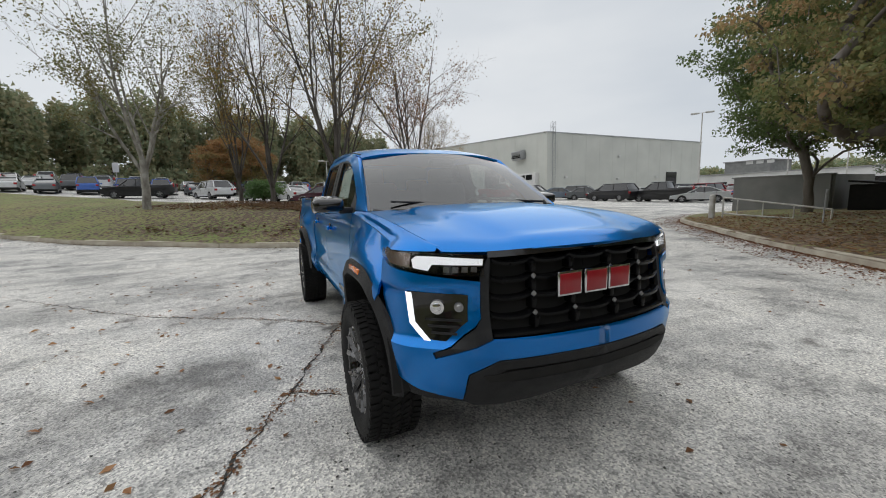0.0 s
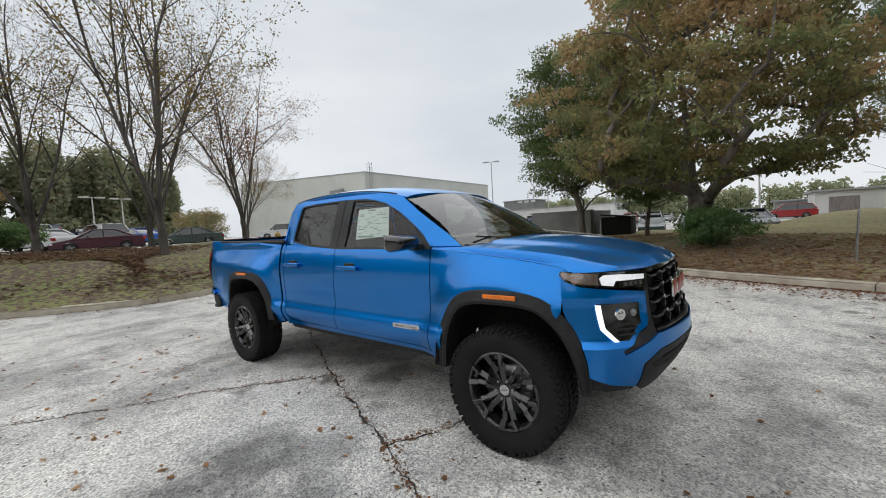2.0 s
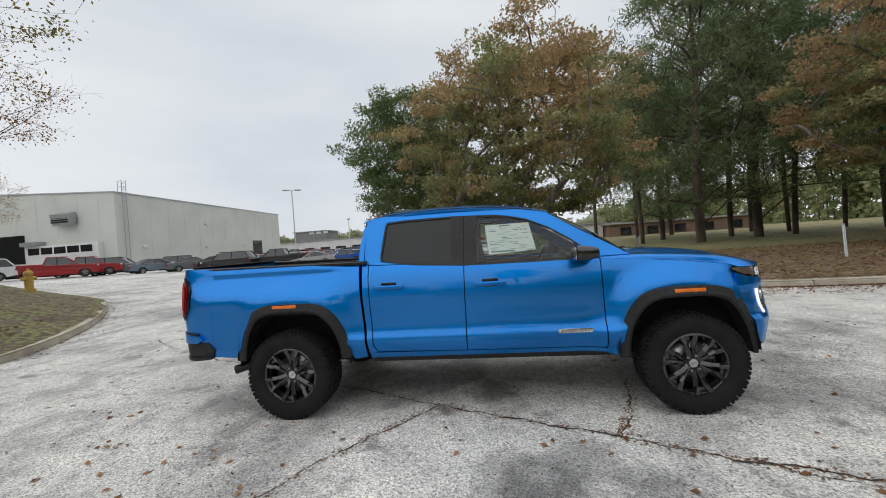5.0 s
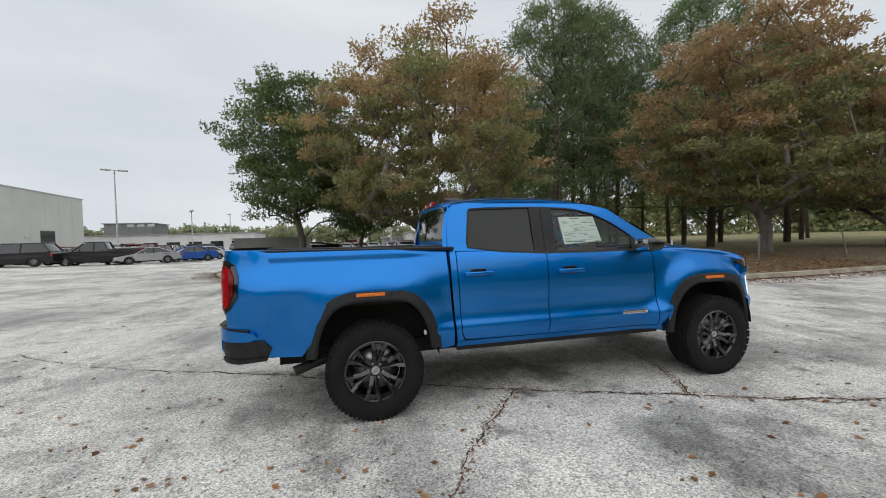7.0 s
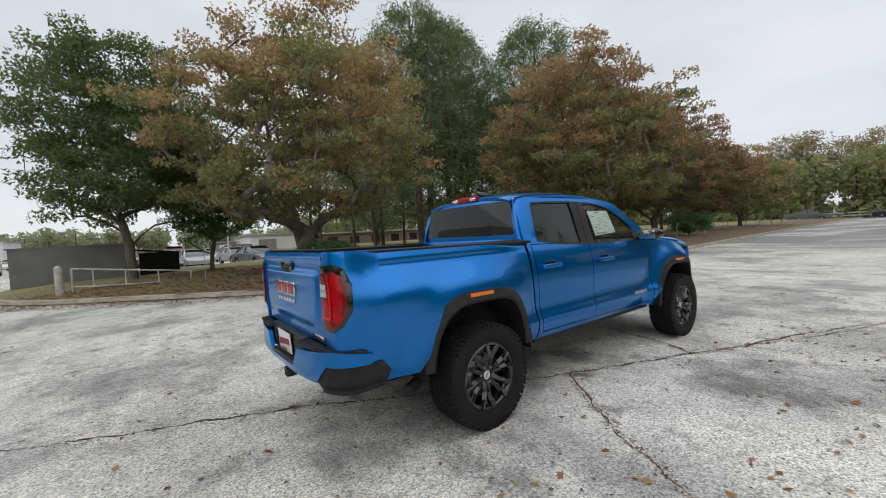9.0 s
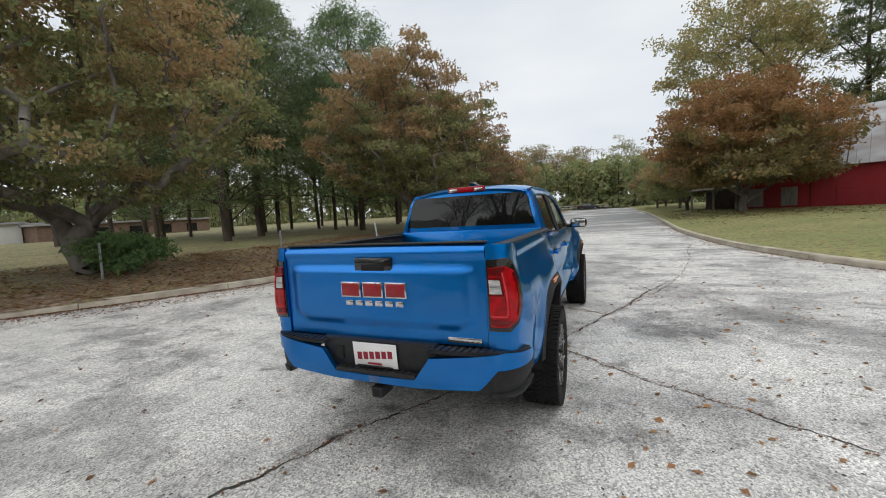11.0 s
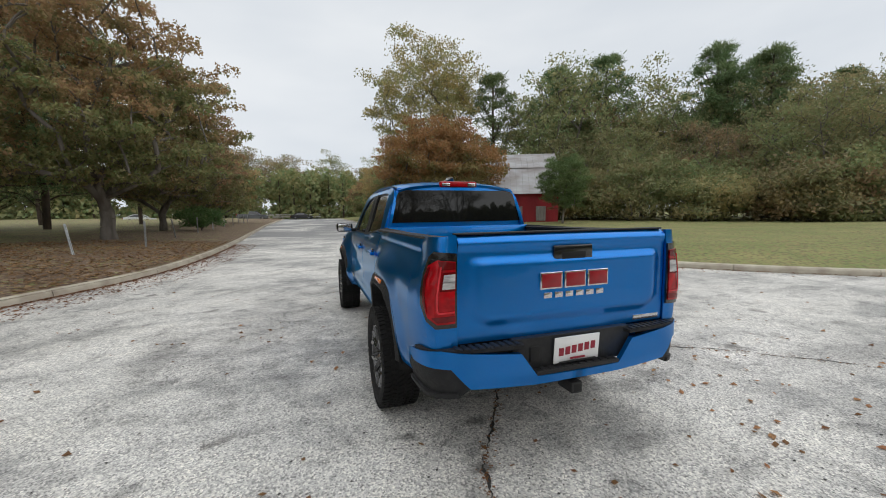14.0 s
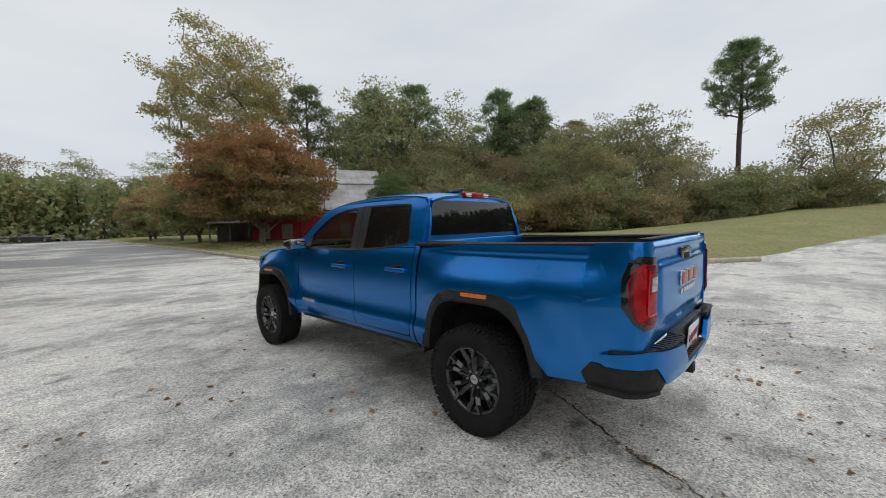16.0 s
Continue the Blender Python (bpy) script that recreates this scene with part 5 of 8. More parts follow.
for s in (1, -1):
    laid("grille_side_trim", [(su(0.522), 1.100), (su(0.560), 1.015), (su(0.556), 0.83), (su(0.578), 0.79), (su(0.680), 0.702), (su(0.752), 0.676), (su(0.738), 0.650), (su(0.585), 0.700), (su(0.522), 0.736)], lambda u, z, s=s: nose(s * u, z, -0.008), M_BLACK, truck, thick=0.02, step=0.05, out=(0.3 * s, -1, 0))
    # headlamp
    hl_shape = [(su(0.545), 1.002), (su(0.548), 1.092), (su(0.70), 1.102), (sy(-2.16), 1.108), (sy(-2.045), 1.116), (sy(-2.035), 1.100), (sy(-2.045), 1.080), (sy(-2.11), 1.044), (su(0.72), 1.014)]
    hl = laid("headlamp", hl_shape, lambda u, z, s=s: nose(s * u, z, -0.014), M_GLOSSB, truck, thick=0.02, step=0.05, out=(0.3 * s, -1, 0), label="slim headlamp with white running light")
    drl = [(su(0.553), 1.050), (su(0.553), 1.076), (su(0.735), 1.090), (su(0.806), 1.092), (su(0.822), 1.076), (su(0.812), 1.040), (su(0.762), 1.030), (su(0.750), 1.056)]
    laid("running_light", drl, lambda u, z, s=s: nose(s * u, z, -0.004), M_DRL, hl, thick=0.008, step=0.05, out=(0.3 * s, -1, 0), label="white light strip")
    laid("reflector", [(su(0.815), 1.040), (su(0.826), 1.045), (su(0.828), 1.100), (sy(-2.052), 1.108), (sy(-2.046), 1.098), (sy(-2.055), 1.083), (sy(-2.11), 1.052)], lambda u, z, s=s: nose(s * u, z, -0.006), mat("smoked_amber_reflector", (0.42, 0.27, 0.21), (0.48, 0.40, 0.36), scale=30, rough=0.25, metal=0.6, coat=0.8), hl, thick=0.006, step=0.05, out=(0.3 * s, -1, 0))
    for k in range(4):
        u0 = su(0.575) + 0.040 * k
        laid("projector", [(u0, 1.022), (u0 + 0.026, 1.024), (u0 + 0.026, 1.046), (u0, 1.044)], lambda u, z, s=s: nose(s * u, z, -0.002), M_STEEL, hl, thick=0.006, out=(0.3 * s, -1, 0))
    laid("lens_cover", hl_shape, lambda u, z, s=s: nose(s * u, z, 0.004), M_LENS, hl, thick=0.003, step=0.05, out=(0.3 * s, -1, 0))
    # fog lamp with its light hook
    fg_shape = [(su(0.608), 0.925), (su(0.833), 0.938), (su(0.818), 0.80), (su(0.773), 0.735), (su(0.698), 0.730), (su(0.611), 0.815)]
    fg = laid("fog_lamp", fg_shape, lambda u, z, s=s: nose(s * u, z, 0.004), M_GLOSSB, truck, thick=0.01, step=0.05, out=(0.3 * s, -1, 0), label="dark fog lamp pocket with white light hook")
    laid("running_light", [(su(0.818), 0.932), (su(0.836), 0.934), (su(0.824), 0.80), (su(0.774), 0.731), (su(0.752), 0.730), (su(0.804), 0.805)], lambda u, z, s=s: nose(s * u, z, 0.009), M_DRL, fg, thick=0.008, step=0.05, out=(0.3 * s, -1, 0), label="white light hook")
    for uu, rr, mm in ((su(0.723), 0.034, M_CHROME), (su(0.641), 0.022, M_STEEL)):
        c = nose(s * uu, 0.872, 0.002)
        nrm = (nose(s * uu, 0.872, 0.05) - nose(s * uu, 0.872, 0.0)).normalized()
        bm = bmesh.new()
        add_cyl(bm, c, c + nrm * 0.010, rr, rr * 0.9, 20)
        add_cyl(bm, c + nrm * 0.010, c + nrm * 0.014, rr * 0.6, rr * 0.35, 20)
        part("projector", bm, mm, fg)
    for k in range(3):
        zz = 0.822 - 0.028 * k
        laid("louvre", [(su(0.633) + 0.012 * k, zz), (su(0.768) - 0.012 * k, zz + 0.004), (su(0.768) - 0.012 * k, zz - 0.006), (su(0.633) + 0.012 * k, zz - 0.010)], lambda u, z, s=s: nose(s * u, z, 0.010), M_BLACK, fg, thick=0.01, out=(0.3 * s, -1, 0))
for s in (1, -1):
    laid("bumper_lip", [(sy(-2.13), 0.545), (su(0.80), 0.498), (su(0.640), 0.455), (su(0.630), 0.425), (su(0.78), 0.440), (sy(-2.14), 0.455)], lambda u, z, s=s: nose(s * u, z, -0.022), M_PLASTIC, truck, thick=0.03, step=0.05, out=(0.3 * s, -1, 0), label="black plastic lip under the bumper")
laid("valance", [(0.0, 0.657), (su(0.50), 0.645), (su(0.614), 0.580), (su(0.641), 0.448), (su(0.60), 0.420), (su(0.3), 0.395), (0.0, 0.388)], lambda u, z: nose(u, z, -0.016 if 0.545 < z < 0.60 and abs(u) < 0.5 else 0.006), M_PLASTIC, truck, thick=0.03, step=0.05, step_b=0.0225, out=(0, -1, 0), both=True, label="grained black lower bumper")
laid("air_intake", [(0.0, 0.548), (su(0.40), 0.550), (su(0.54), 0.548), (su(0.56), 0.580), (su(0.45), 0.592), (0.0, 0.600)], lambda u, z: nose(u, z, 0.009), M_DARK, truck, thick=0.01, step=0.05, out=(0, -1, 0), both=True)
# grille: recessed back, wave slats, uprights and studs
laid("grille_back", [(0.0, 0.742), (su(0.535), 0.738), (su(0.535), 1.098), (0.0, 1.110)], lambda u, z: nose(u, z, -0.055), M_DARK, truck, thick=0.01, step=0.08, out=(0, -1, 0), both=True)
laid("grille_rim", [(0.0, 1.090), (su(0.535), 1.082), (su(0.535), 1.108), (0.0, 1.116)], lambda u, z: nose(u, z, 0.0), M_GLOSSB, truck, thick=0.05, step=0.05, out=(0, -1, 0), both=True)
COLS, ROWZ = [-0.520, -0.325, -0.120, 0.120, 0.325, 0.520], [0.758, 0.838, 0.918, 0.995, 1.070]
for zi, zz in enumerate(ROWZ):
    for a, b in zip(COLS, COLS[1:]):
        bm = bmesh.new()
        n, prev = 8, None
        for k in range(n + 1):
            u = a + (b - a) * k / n
            dip = 0.016 * (1 - abs(2 * k / n - 1) ** 3)
            ring = [bm.verts.new(nose(u, zz + dz - dip * (1 if zi else 0), d)) for dz, d in ((0.009, -0.050), (0.009, -0.012), (0.003, -0.003), (-0.009, -0.008), (-0.012, -0.050))]
            if prev:
                for i in range(4):
                    bm.faces.new((prev[i], prev[i + 1], ring[i + 1], ring[i]))
            prev = ring
        bmesh.ops.recalc_face_normals(bm, faces=bm.faces[:])
        part("grille_slat", bm, M_GRILLE, truck)
for x in COLS[1:-1]:
    for za, zb in zip(ROWZ, ROWZ[1:]):
        bm = bmesh.new()
        c = nose(x, (za + zb) / 2, -0.022)
        add_box(bm, c, (0.026, 0.05, zb - za - 0.026), 0.006)
        part("grille_upright", bm, M_GRILLE, truck)
for x in COLS[1:-1]:
    for zz in ROWZ[1:-1]:
        bm = bmesh.new()
        add_box(bm, nose(x, zz - 0.002, 0.002), (0.020, 0.008, 0.020), 0.003, Matrix.Rotation(math.pi / 4, 4, "Y"))
        part("grille_stud", bm, M_STEEL, truck)


def emblem(cx, cz, w, h, place_at, parent, face):
    """Three red blocks with chrome rims, as a plain shape of the maker's sign."""
    for k in range(3):
        x = cx + (k - 1) * w / 3
        p = place_at(x, cz)
        bm = bmesh.new()
        add_box(bm, p, (w / 3 * 0.92, 0.018, h), 0.006)
        ob = part("emblem_rim", bm, M_CHROME, parent, "chrome-rimmed red emblem block")
        box("emblem_face", (p[0], p[1] + face * 0.0085, p[2]), (w / 3 * 0.92 - 0.020, 0.006, h - 0.020), M_BADGE, ob, 0.002)


emblem(0.0, 0.948, 0.45, 0.112, lambda x, z: nose(x, z, 0.016), truck, -1)

# tail corner and tailgate
TAIL = [(0.706, 2.776), (0.77, 2.772), (0.815, 2.758), (0.845, 2.724), (0.863, 2.665), (0.875, 2.59), (0.882, 2.51), (0.886, 2.44)]
TS = [0.0]
for p, q in zip(TAIL, TAIL[1:]):
    TS.append(TS[-1] + math.hypot(q[0] - p[0], q[1] - p[1]))


def tail(u, z, s, d=0.0):
    x = smooth_table([(a, p[0]) for a, p in zip(TS, TAIL)], u)
    y = smooth_table([(a, p[1]) for a, p in zip(TS, TAIL)], u)
    dx = (smooth_table(BED_WIDTHS, z) - 0.886) * min(1, u / 0.12) * (1.0 - 0.60 * ease((z - 0.86) / 0.14) * ease((TS[-1] - u) / (TS[-1] - 0.16)))
    lean = -0.10 * max(0.0, z - 1.28) - 0.03 * max(0.0, 0.95 - z)
    nx, ny = (0.0, 1.0) if u < 0.06 else (0.5, 0.85) if u < 0.14 else (1.0, 0.2)
    return Vector((s * (x + dx + nx * d), y + lean * (1 - u / TS[-1]) + ny * d, z))


for s in (1, -1):
    laid("tail_corner", [(0.0, 0.77), (0.10, 0.68), (TS[-1] - 0.10, 0.555), (TS[-1], 0.545), (TS[-1], 1.366), (0.16, 1.374), (0.0, 1.378)], lambda u, z, s=s: tail(u, z, s), M_BLUE, truck, out=(s, 1, 0), thick=0.015)
    tl_shape = [(0.008, 0.905), (0.115, 0.900), (0.165, 0.935), (0.225, 1.02), (0.235, 1.18), (0.205, 1.265), (0.15, 1.30), (0.008, 1.292)]
    tl = laid("tail_lamp", tl_shape, lambda u, z, s=s: tail(u, z, s, 0.010), M_GLOSSB, truck, out=(s, 1, 0), thick=0.02, label="red tail lamp with clear reversing light")
    rim = [(0.020, 0.930), (0.105, 0.925), (0.148, 0.958), (0.190, 1.038), (0.200, 1.165), (0.178, 1.228), (0.135, 1.258), (0.020, 1.250)]
    laid("red_lens", rim, lambda u, z, s=s: tail(u, z, s, 0.016), M_RED, tl, out=(s, 1, 0), thick=0.012, label="red lens")
    # clear reversing light in a dark surround, light bars and the deeper red outer field
    laid("lamp_surround", [(0.016, 1.100), (0.092, 1.098), (0.090, 1.196), (0.016, 1.200)], lambda u, z, s=s: tail(u, z, s, 0.0180), M_DRED, tl, out=(s, 1, 0), thick=0.004)
    laid("reversing_lens", [(0.022, 1.112), (0.080, 1.110), (0.078, 1.184), (0.022, 1.188)], lambda u, z, s=s: tail(u, z, s, 0.0205), M_REVERSE, tl, out=(s, 1, 0), thick=0.004, label="clear reversing light")
    laid("lens_rib", [(0.022, 1.146), (0.080, 1.144), (0.080, 1.150), (0.022, 1.152)], lambda u, z, s=s: tail(u, z, s, 0.0220), M_STEEL, tl, out=(s, 1, 0), thick=0.003)
    laid("dark_band", [(0.018, 0.942), (0.100, 0.936), (0.135, 0.960), (0.100, 0.966), (0.018, 0.972)], lambda u, z, s=s: tail(u, z, s, 0.0185), M_DRED, tl, out=(s, 1, 0), thick=0.004)
    laid("light_bar", [(0.022, 0.985), (0.096, 0.980), (0.108, 0.996), (0.108, 1.225), (0.098, 1.225), (0.098, 1.000), (0.090, 0.990), (0.022, 0.995)], lambda u, z, s=s: tail(u, z, s, 0.0200), M_REDBAR, tl, out=(s, 1, 0), thick=0.004)
    laid("dark_band", [(0.020, 1.212), (0.105, 1.208), (0.130, 1.254), (0.020, 1.246)], lambda u, z, s=s: tail(u, z, s, 0.0185), M_DRED, tl, out=(s, 1, 0), thick=0.004)
    laid("dark_band", [(0.150, 0.985), (0.186, 1.040), (0.195, 1.160), (0.176, 1.220), (0.160, 1.220), (0.172, 1.160), (0.166, 1.045)], lambda u, z, s=s: tail(u, z, s, 0.0185), M_DRED, tl, out=(s, 1, 0), thick=0.004)


def gate(x, z, d=0.0):
    """The tailgate: a top spoiler lip and a raised field in the middle."""
    ax = abs(x)
    e = ease((0.655 - ax) / 0.060) * ease((1.268 - z) / 0.050) * ease((z - (0.872 + 0.6 * max(0.0, ax - 0.54))) / 0.075)
    y = 2.772 + 0.022 * e - 0.05 * max(0.0, (z - 1.345) / 0.04) ** 2 + 0.012 * max(0.0, 1 - abs(z - 1.335) / 0.035) - 0.03 * max(0.0, 0.87 - z)
    return Vector((x, y + d - 0.01 * (ax / 0.7) ** 2, z))


tg = laid("tailgate", [(-0.700, 0.805), (0.700, 0.805), (0.700, 1.380), (-0.700, 1.380)], gate, M_BLUE, truck, thick=0.05, step=0.028, step_b=0.0135, out=(0, 1, 0), sharp=0.9)
box("tailgate_cap", (0, 2.715, 1.386), (1.40, 0.060, 0.010), M_PLASTIC, tg, 0.004)
bm = bmesh.new()
add_box(bm, (0, gate(0.2, 1.27).y + 0.006, 1.268), (0.265, 0.022, 0.088), 0.010)
gh = part("tailgate_handle", bm, M_GLOSSB, tg, "gloss black tailgate handle")
box("handle_pocket", (0, gate(0.2, 1.27).y + 0.0165, 1.252), (0.16, 0.006, 0.040), M_DARK, gh, 0.002)
emblem(0.0, 1.118, 0.475, 0.098, lambda x, z: gate(x, z, 0.006), tg, 1)
for k in range(6):
    box("badge_bar", gate(-0.178 + 0.071 * k, 1.034, 0.004), (0.052, 0.010, 0.032), M_CHROME, tg, 0.002, "small chrome letter as a plain bar")
bm = bmesh.new()
add_box(bm, gate(-0.565, 0.836, 0.004), (0.20, 0.008, 0.030), 0.002)
part("trim_badge", bm, M_CHROME, tg, "silver trim badge")

# bed
M_LINER = mat("black_bed_liner", (0.012, 0.012, 0.012), (0.022, 0.022, 0.022), scale=12, rough=0.8, bump=0.5, bscale=160)
bm = bmesh.new()
add_box(bm, (0, 1.88, 0.90), (1.52, 1.66, 0.03))
for k in range(9):
    add_box(bm, (-0.64 + 0.16 * k, 1.88, 0.922), (0.09, 1.62, 0.018), 0.005)
part("bed_floor", bm, M_LINER, truck)
for s in (1, -1):
    box("bed_wall", (s * 0.745, 1.88, 1.13), (0.03, 1.66, 0.46), M_LINER, truck, 0.01)
    laid("bed_rail_cap", [(0.96, 0.0), (2.74, 0.0), (2.74, 0.08), (2.70, 0.098), (0.96, 0.098)], lambda y, w, s=s: Vector((s * (0.712 + w * 0.90 - smooth_table(REAR_IN, y) * (w / 0.105)), y, 1.336 + 0.016 * (y - 0.95) + 0.010 * math.sin(math.pi * min(1, w / 0.105)))), M_PLASTIC, truck, thick=0.02, step=0.035, step_b=0.02, out=(0, 0, 1), label="black bed rail cap")
box("bed_front_wall", (0, 1.062, 1.13), (1.50, 0.025, 0.46), M_BLUE, truck, 0.008)

# rear bumper
RB = [(0.0, 2.868), (0.30, 2.864), (0.55, 2.850), (0.70, 2.828), (0.79, 2.790), (0.85, 2.735), (0.885, 2.66), (0.900, 2.56), (0.905, 2.44), (0.907, 2.27)]
RS = [0.0]
for p, q in zip(RB, RB[1:]):
    RS.append(RS[-1] + math.hypot(q[0] - p[0], q[1] - p[1]))


def rear(u, z, d=0.0):
    a = abs(u)
    x = smooth_table([(q, p[0]) for q, p in zip(RS, RB)], a)
    y = smooth_table([(q, p[1]) for q, p in zip(RS, RB)], a)
    k = min(1.0, a / 0.9)
    tuck = -0.25 * max(0.0, 0.62 - z)
    return Vector((math.copysign(x + (d + tuck) * k * k, u if u else 1), y + (d + tuck) * (1 - k * k), z))


def ru(x):
    return lerp_table([(p[0], q) for q, p in zip(RS, RB)], x)


blue_b = [(0.0, 0.556), (ru(0.28), 0.556), (ru(0.66), 0.580), (ru(0.755), 0.692), (RS[7] - 0.02, 0.690), (RS[7] + 0.03, 0.720), (RS[7] + 0.005, 0.752), (ru(0.80), 0.788), (ru(0.375), 0.745), (ru(0.275), 0.608), (0.0, 0.604)]
rb = laid("rear_bumper", blue_b, rear, M_BLUE, truck, thick=0.03, step=0.05, step_b=0.03, out=(0, 1, 0), both=True)
for s in (1, -1):
    laid("bumper_corner", [(ru(0.668), 0.578), (ru(0.758), 0.688), (RS[7] - 0.02, 0.686), (RS[7] + 0.07, 0.690), (RS[7] + 0.125, 0.62), (RS[7] + 0.09, 0.535), (ru(0.88), 0.520), (ru(0.74), 0.530)], lambda u, z, s=s: Vector((s * rear(u, z, -0.022).x, *rear(u, z, -0.022).yz)), M_PLASTIC, rb, thick=0.05, step=0.05, out=(s, 1, 0))
    laid("corner_step", [(ru(0.72), 0.535), (ru(0.88), 0.518), (RS[7] + 0.090, 0.534), (RS[7] + 0.085, 0.556), (ru(0.87), 0.542), (ru(0.73), 0.560)], lambda u, z, s=s: Vector((s * rear(u, z, 0.0).x, *rear(u, z, 0.0).yz)), M_PLASTIC, rb, thick=0.04, step=0.05, out=(s, 1, 0))
    laid("step_pad", [(ru(0.36), 0.0), (RS[7] - 0.03, 0.0), (RS[7] - 0.03, 0.05), (ru(0.80), 0.105), (ru(0.36), 0.105)], lambda u, w, s=s: Vector((s * rear(u, 0.785, -0.004 - w).x, rear(u, 0.785, -0.004 - w).y, 0.792 + 0.004 * min(1, w / 0.02) - 0.035 * max(0.0, (u - ru(0.8)) / 0.4))), M_PLASTIC, rb, thick=0.02, step=0.05, step_b=0.03, out=(0, 0, 1), label="ribbed black step pad")
    bm = bmesh.new()
    for k in range(9):
        p = rear(ru(0.40 + 0.045 * k), 0.785, -0.055)
        add_box(bm, (s * p.x, p.y, 0.7985), (0.024, 0.075, 0.007), 0.002)
    part("tread_ribs", bm, M_BLACK, rb)
bm = bmesh.new()
add_box(bm, (0, 2.79, 0.715), (0.80, 0.05, 0.19), 0.01)
add_box(bm, (0, 2.825, 0.620), (0.56, 0.075, 0.025), 0.006)
for k in range(10):
    add_box(bm, (-0.225 + 0.05 * k, 2.828, 0.634), (0.028, 0.06, 0.006))
part("bumper_centre", bm, M_BLACK, rb)
box("tow_socket", (0.27, 2.818, 0.715), (0.06, 0.016, 0.09), M_DARK, rb, 0.006)
bm = bmesh.new()
add_box(bm, (0, 2.832, 0.722), (0.305, 0.006, 0.152), 0.002, Matrix.Rotation(-0.08, 4, "X"))
pl = part("dealer_plate", bm, M_WHITE, rb, "white paper plate with wine-red bars")
for c, sz, mt in (((0, 2.8365, 0.722), (0.235, 0.004, 0.044), M_WINE), ((0, 2.8400, 0.671), (0.10, 0.004, 0.010), M_WINE), ((0, 2.8322, 0.785), (0.25, 0.004, 0.012), M_BLACK), ((0.0, 2.8415, 0.655), (0.25, 0.004, 0.008), M_BLACK)):
    if mt is M_WINE and sz[0] > 0.2:
        for k in range(6):
            box("plate_bar", (-0.108 + 0.043 * k, c[1], c[2] + 0.004 * (2.5 - k)), (0.030, 0.004, 0.046), mt, pl, 0.0, rot=Matrix.Rotation(-0.08, 4, "X"))
    else:
        box("plate_bar", c, sz, mt, pl, 0.0)
bm = bmesh.new()
add_box(bm, (0, 2.775, 0.490), (0.072, 0.14, 0.068), 0.008)
add_box(bm, (0, 2.73, 0.510), (0.30, 0.05, 0.03), 0.008)
part("tow_hitch", bm, M_BLACK, truck, "black square tow hitch receiver")
box("hitch_hole", (0, 2.8445, 0.490), (0.046, 0.003, 0.044), M_DARK, truck, 0.0)
bm = bmesh.new()
add_cyl(bm, (-0.60, 1.80, 0.50), (-0.76, 2.18, 0.435), 0.033, 0.035, 16)
add_cyl(bm, (-0.76, 2.18, 0.435), (-0.80, 2.29, 0.410), 0.038, 0.041, 16)
part("exhaust_pipe", bm, M_BLACK, truck, "dull exhaust tailpipe")

# floor pan, frame rails, axles, wheel housings
bm = bmesh.new()
add_box(bm, (0, 0.0, 0.66), (1.50, 1.9, 0.34))
add_box(bm, (0, -1.75, 0.80), (1.0, 1.05, 0.42))
add_box(bm, (0, 1.8, 0.74), (1.1, 1.6, 0.26))
add_box(bm, (0, -2.28, 0.66), (1.15, 0.20, 0.36))
add_box(bm, (0, 1.07, 0.68), (1.50, 0.05, 0.36))
for s in (1, -1):
    add_box(bm, (s * 0.42, 0.1, 0.44), (0.09, 4.7, 0.13))
part("underbody", bm, M_DARK, truck)
bm = bmesh.new()
add_cyl(bm, (-0.72, 1.6685, 0.385), (0.72, 1.6685, 0.385), 0.05, n=14)
bmesh.ops.create_uvsphere(bm, u_segments=14, v_segments=10, radius=0.14, matrix=Matrix.Translation((0.05, 1.6685, 0.385)))
part("rear_axle", bm, M_DARK, truck)
cyl("front_axle", (-0.70, -1.6685, 0.385), (0.70, -1.6685, 0.385), 0.035, M_DARK, truck)
for s in (1, -1):
    for hy in (-1.655, 1.655):
        patch("wheel_housing", 24, 3, lambda u, v, s=s, hy=hy: Vector((s * (0.42 + 0.47 * v), hy + 0.520 * math.cos(math.pi * (1 - u)), 0.46 + 0.50 * math.sin(math.pi * (1 - u)))), M_DARK, truck, out=(0, 0, -1))
        box("housing_wall", (s * 0.43, hy, 0.66), (0.02, 0.95, 0.52), M_DARK, truck)


# wheels
def lathe(bm, prof, n, cx=0.0):
    """Turns a profile of (radius, x) about the x axis."""
    rings = [[bm.verts.new((x, r * math.cos(2 * math.pi * k / n), r * math.sin(2 * math.pi * k / n))) for k in range(n)] for r, x in prof]
    for a, b in zip(rings, rings[1:]):
        for k in range(n):
            bm.faces.new((a[k], a[(k + 1) % n], b[(k + 1) % n], b[k]))
    return rings


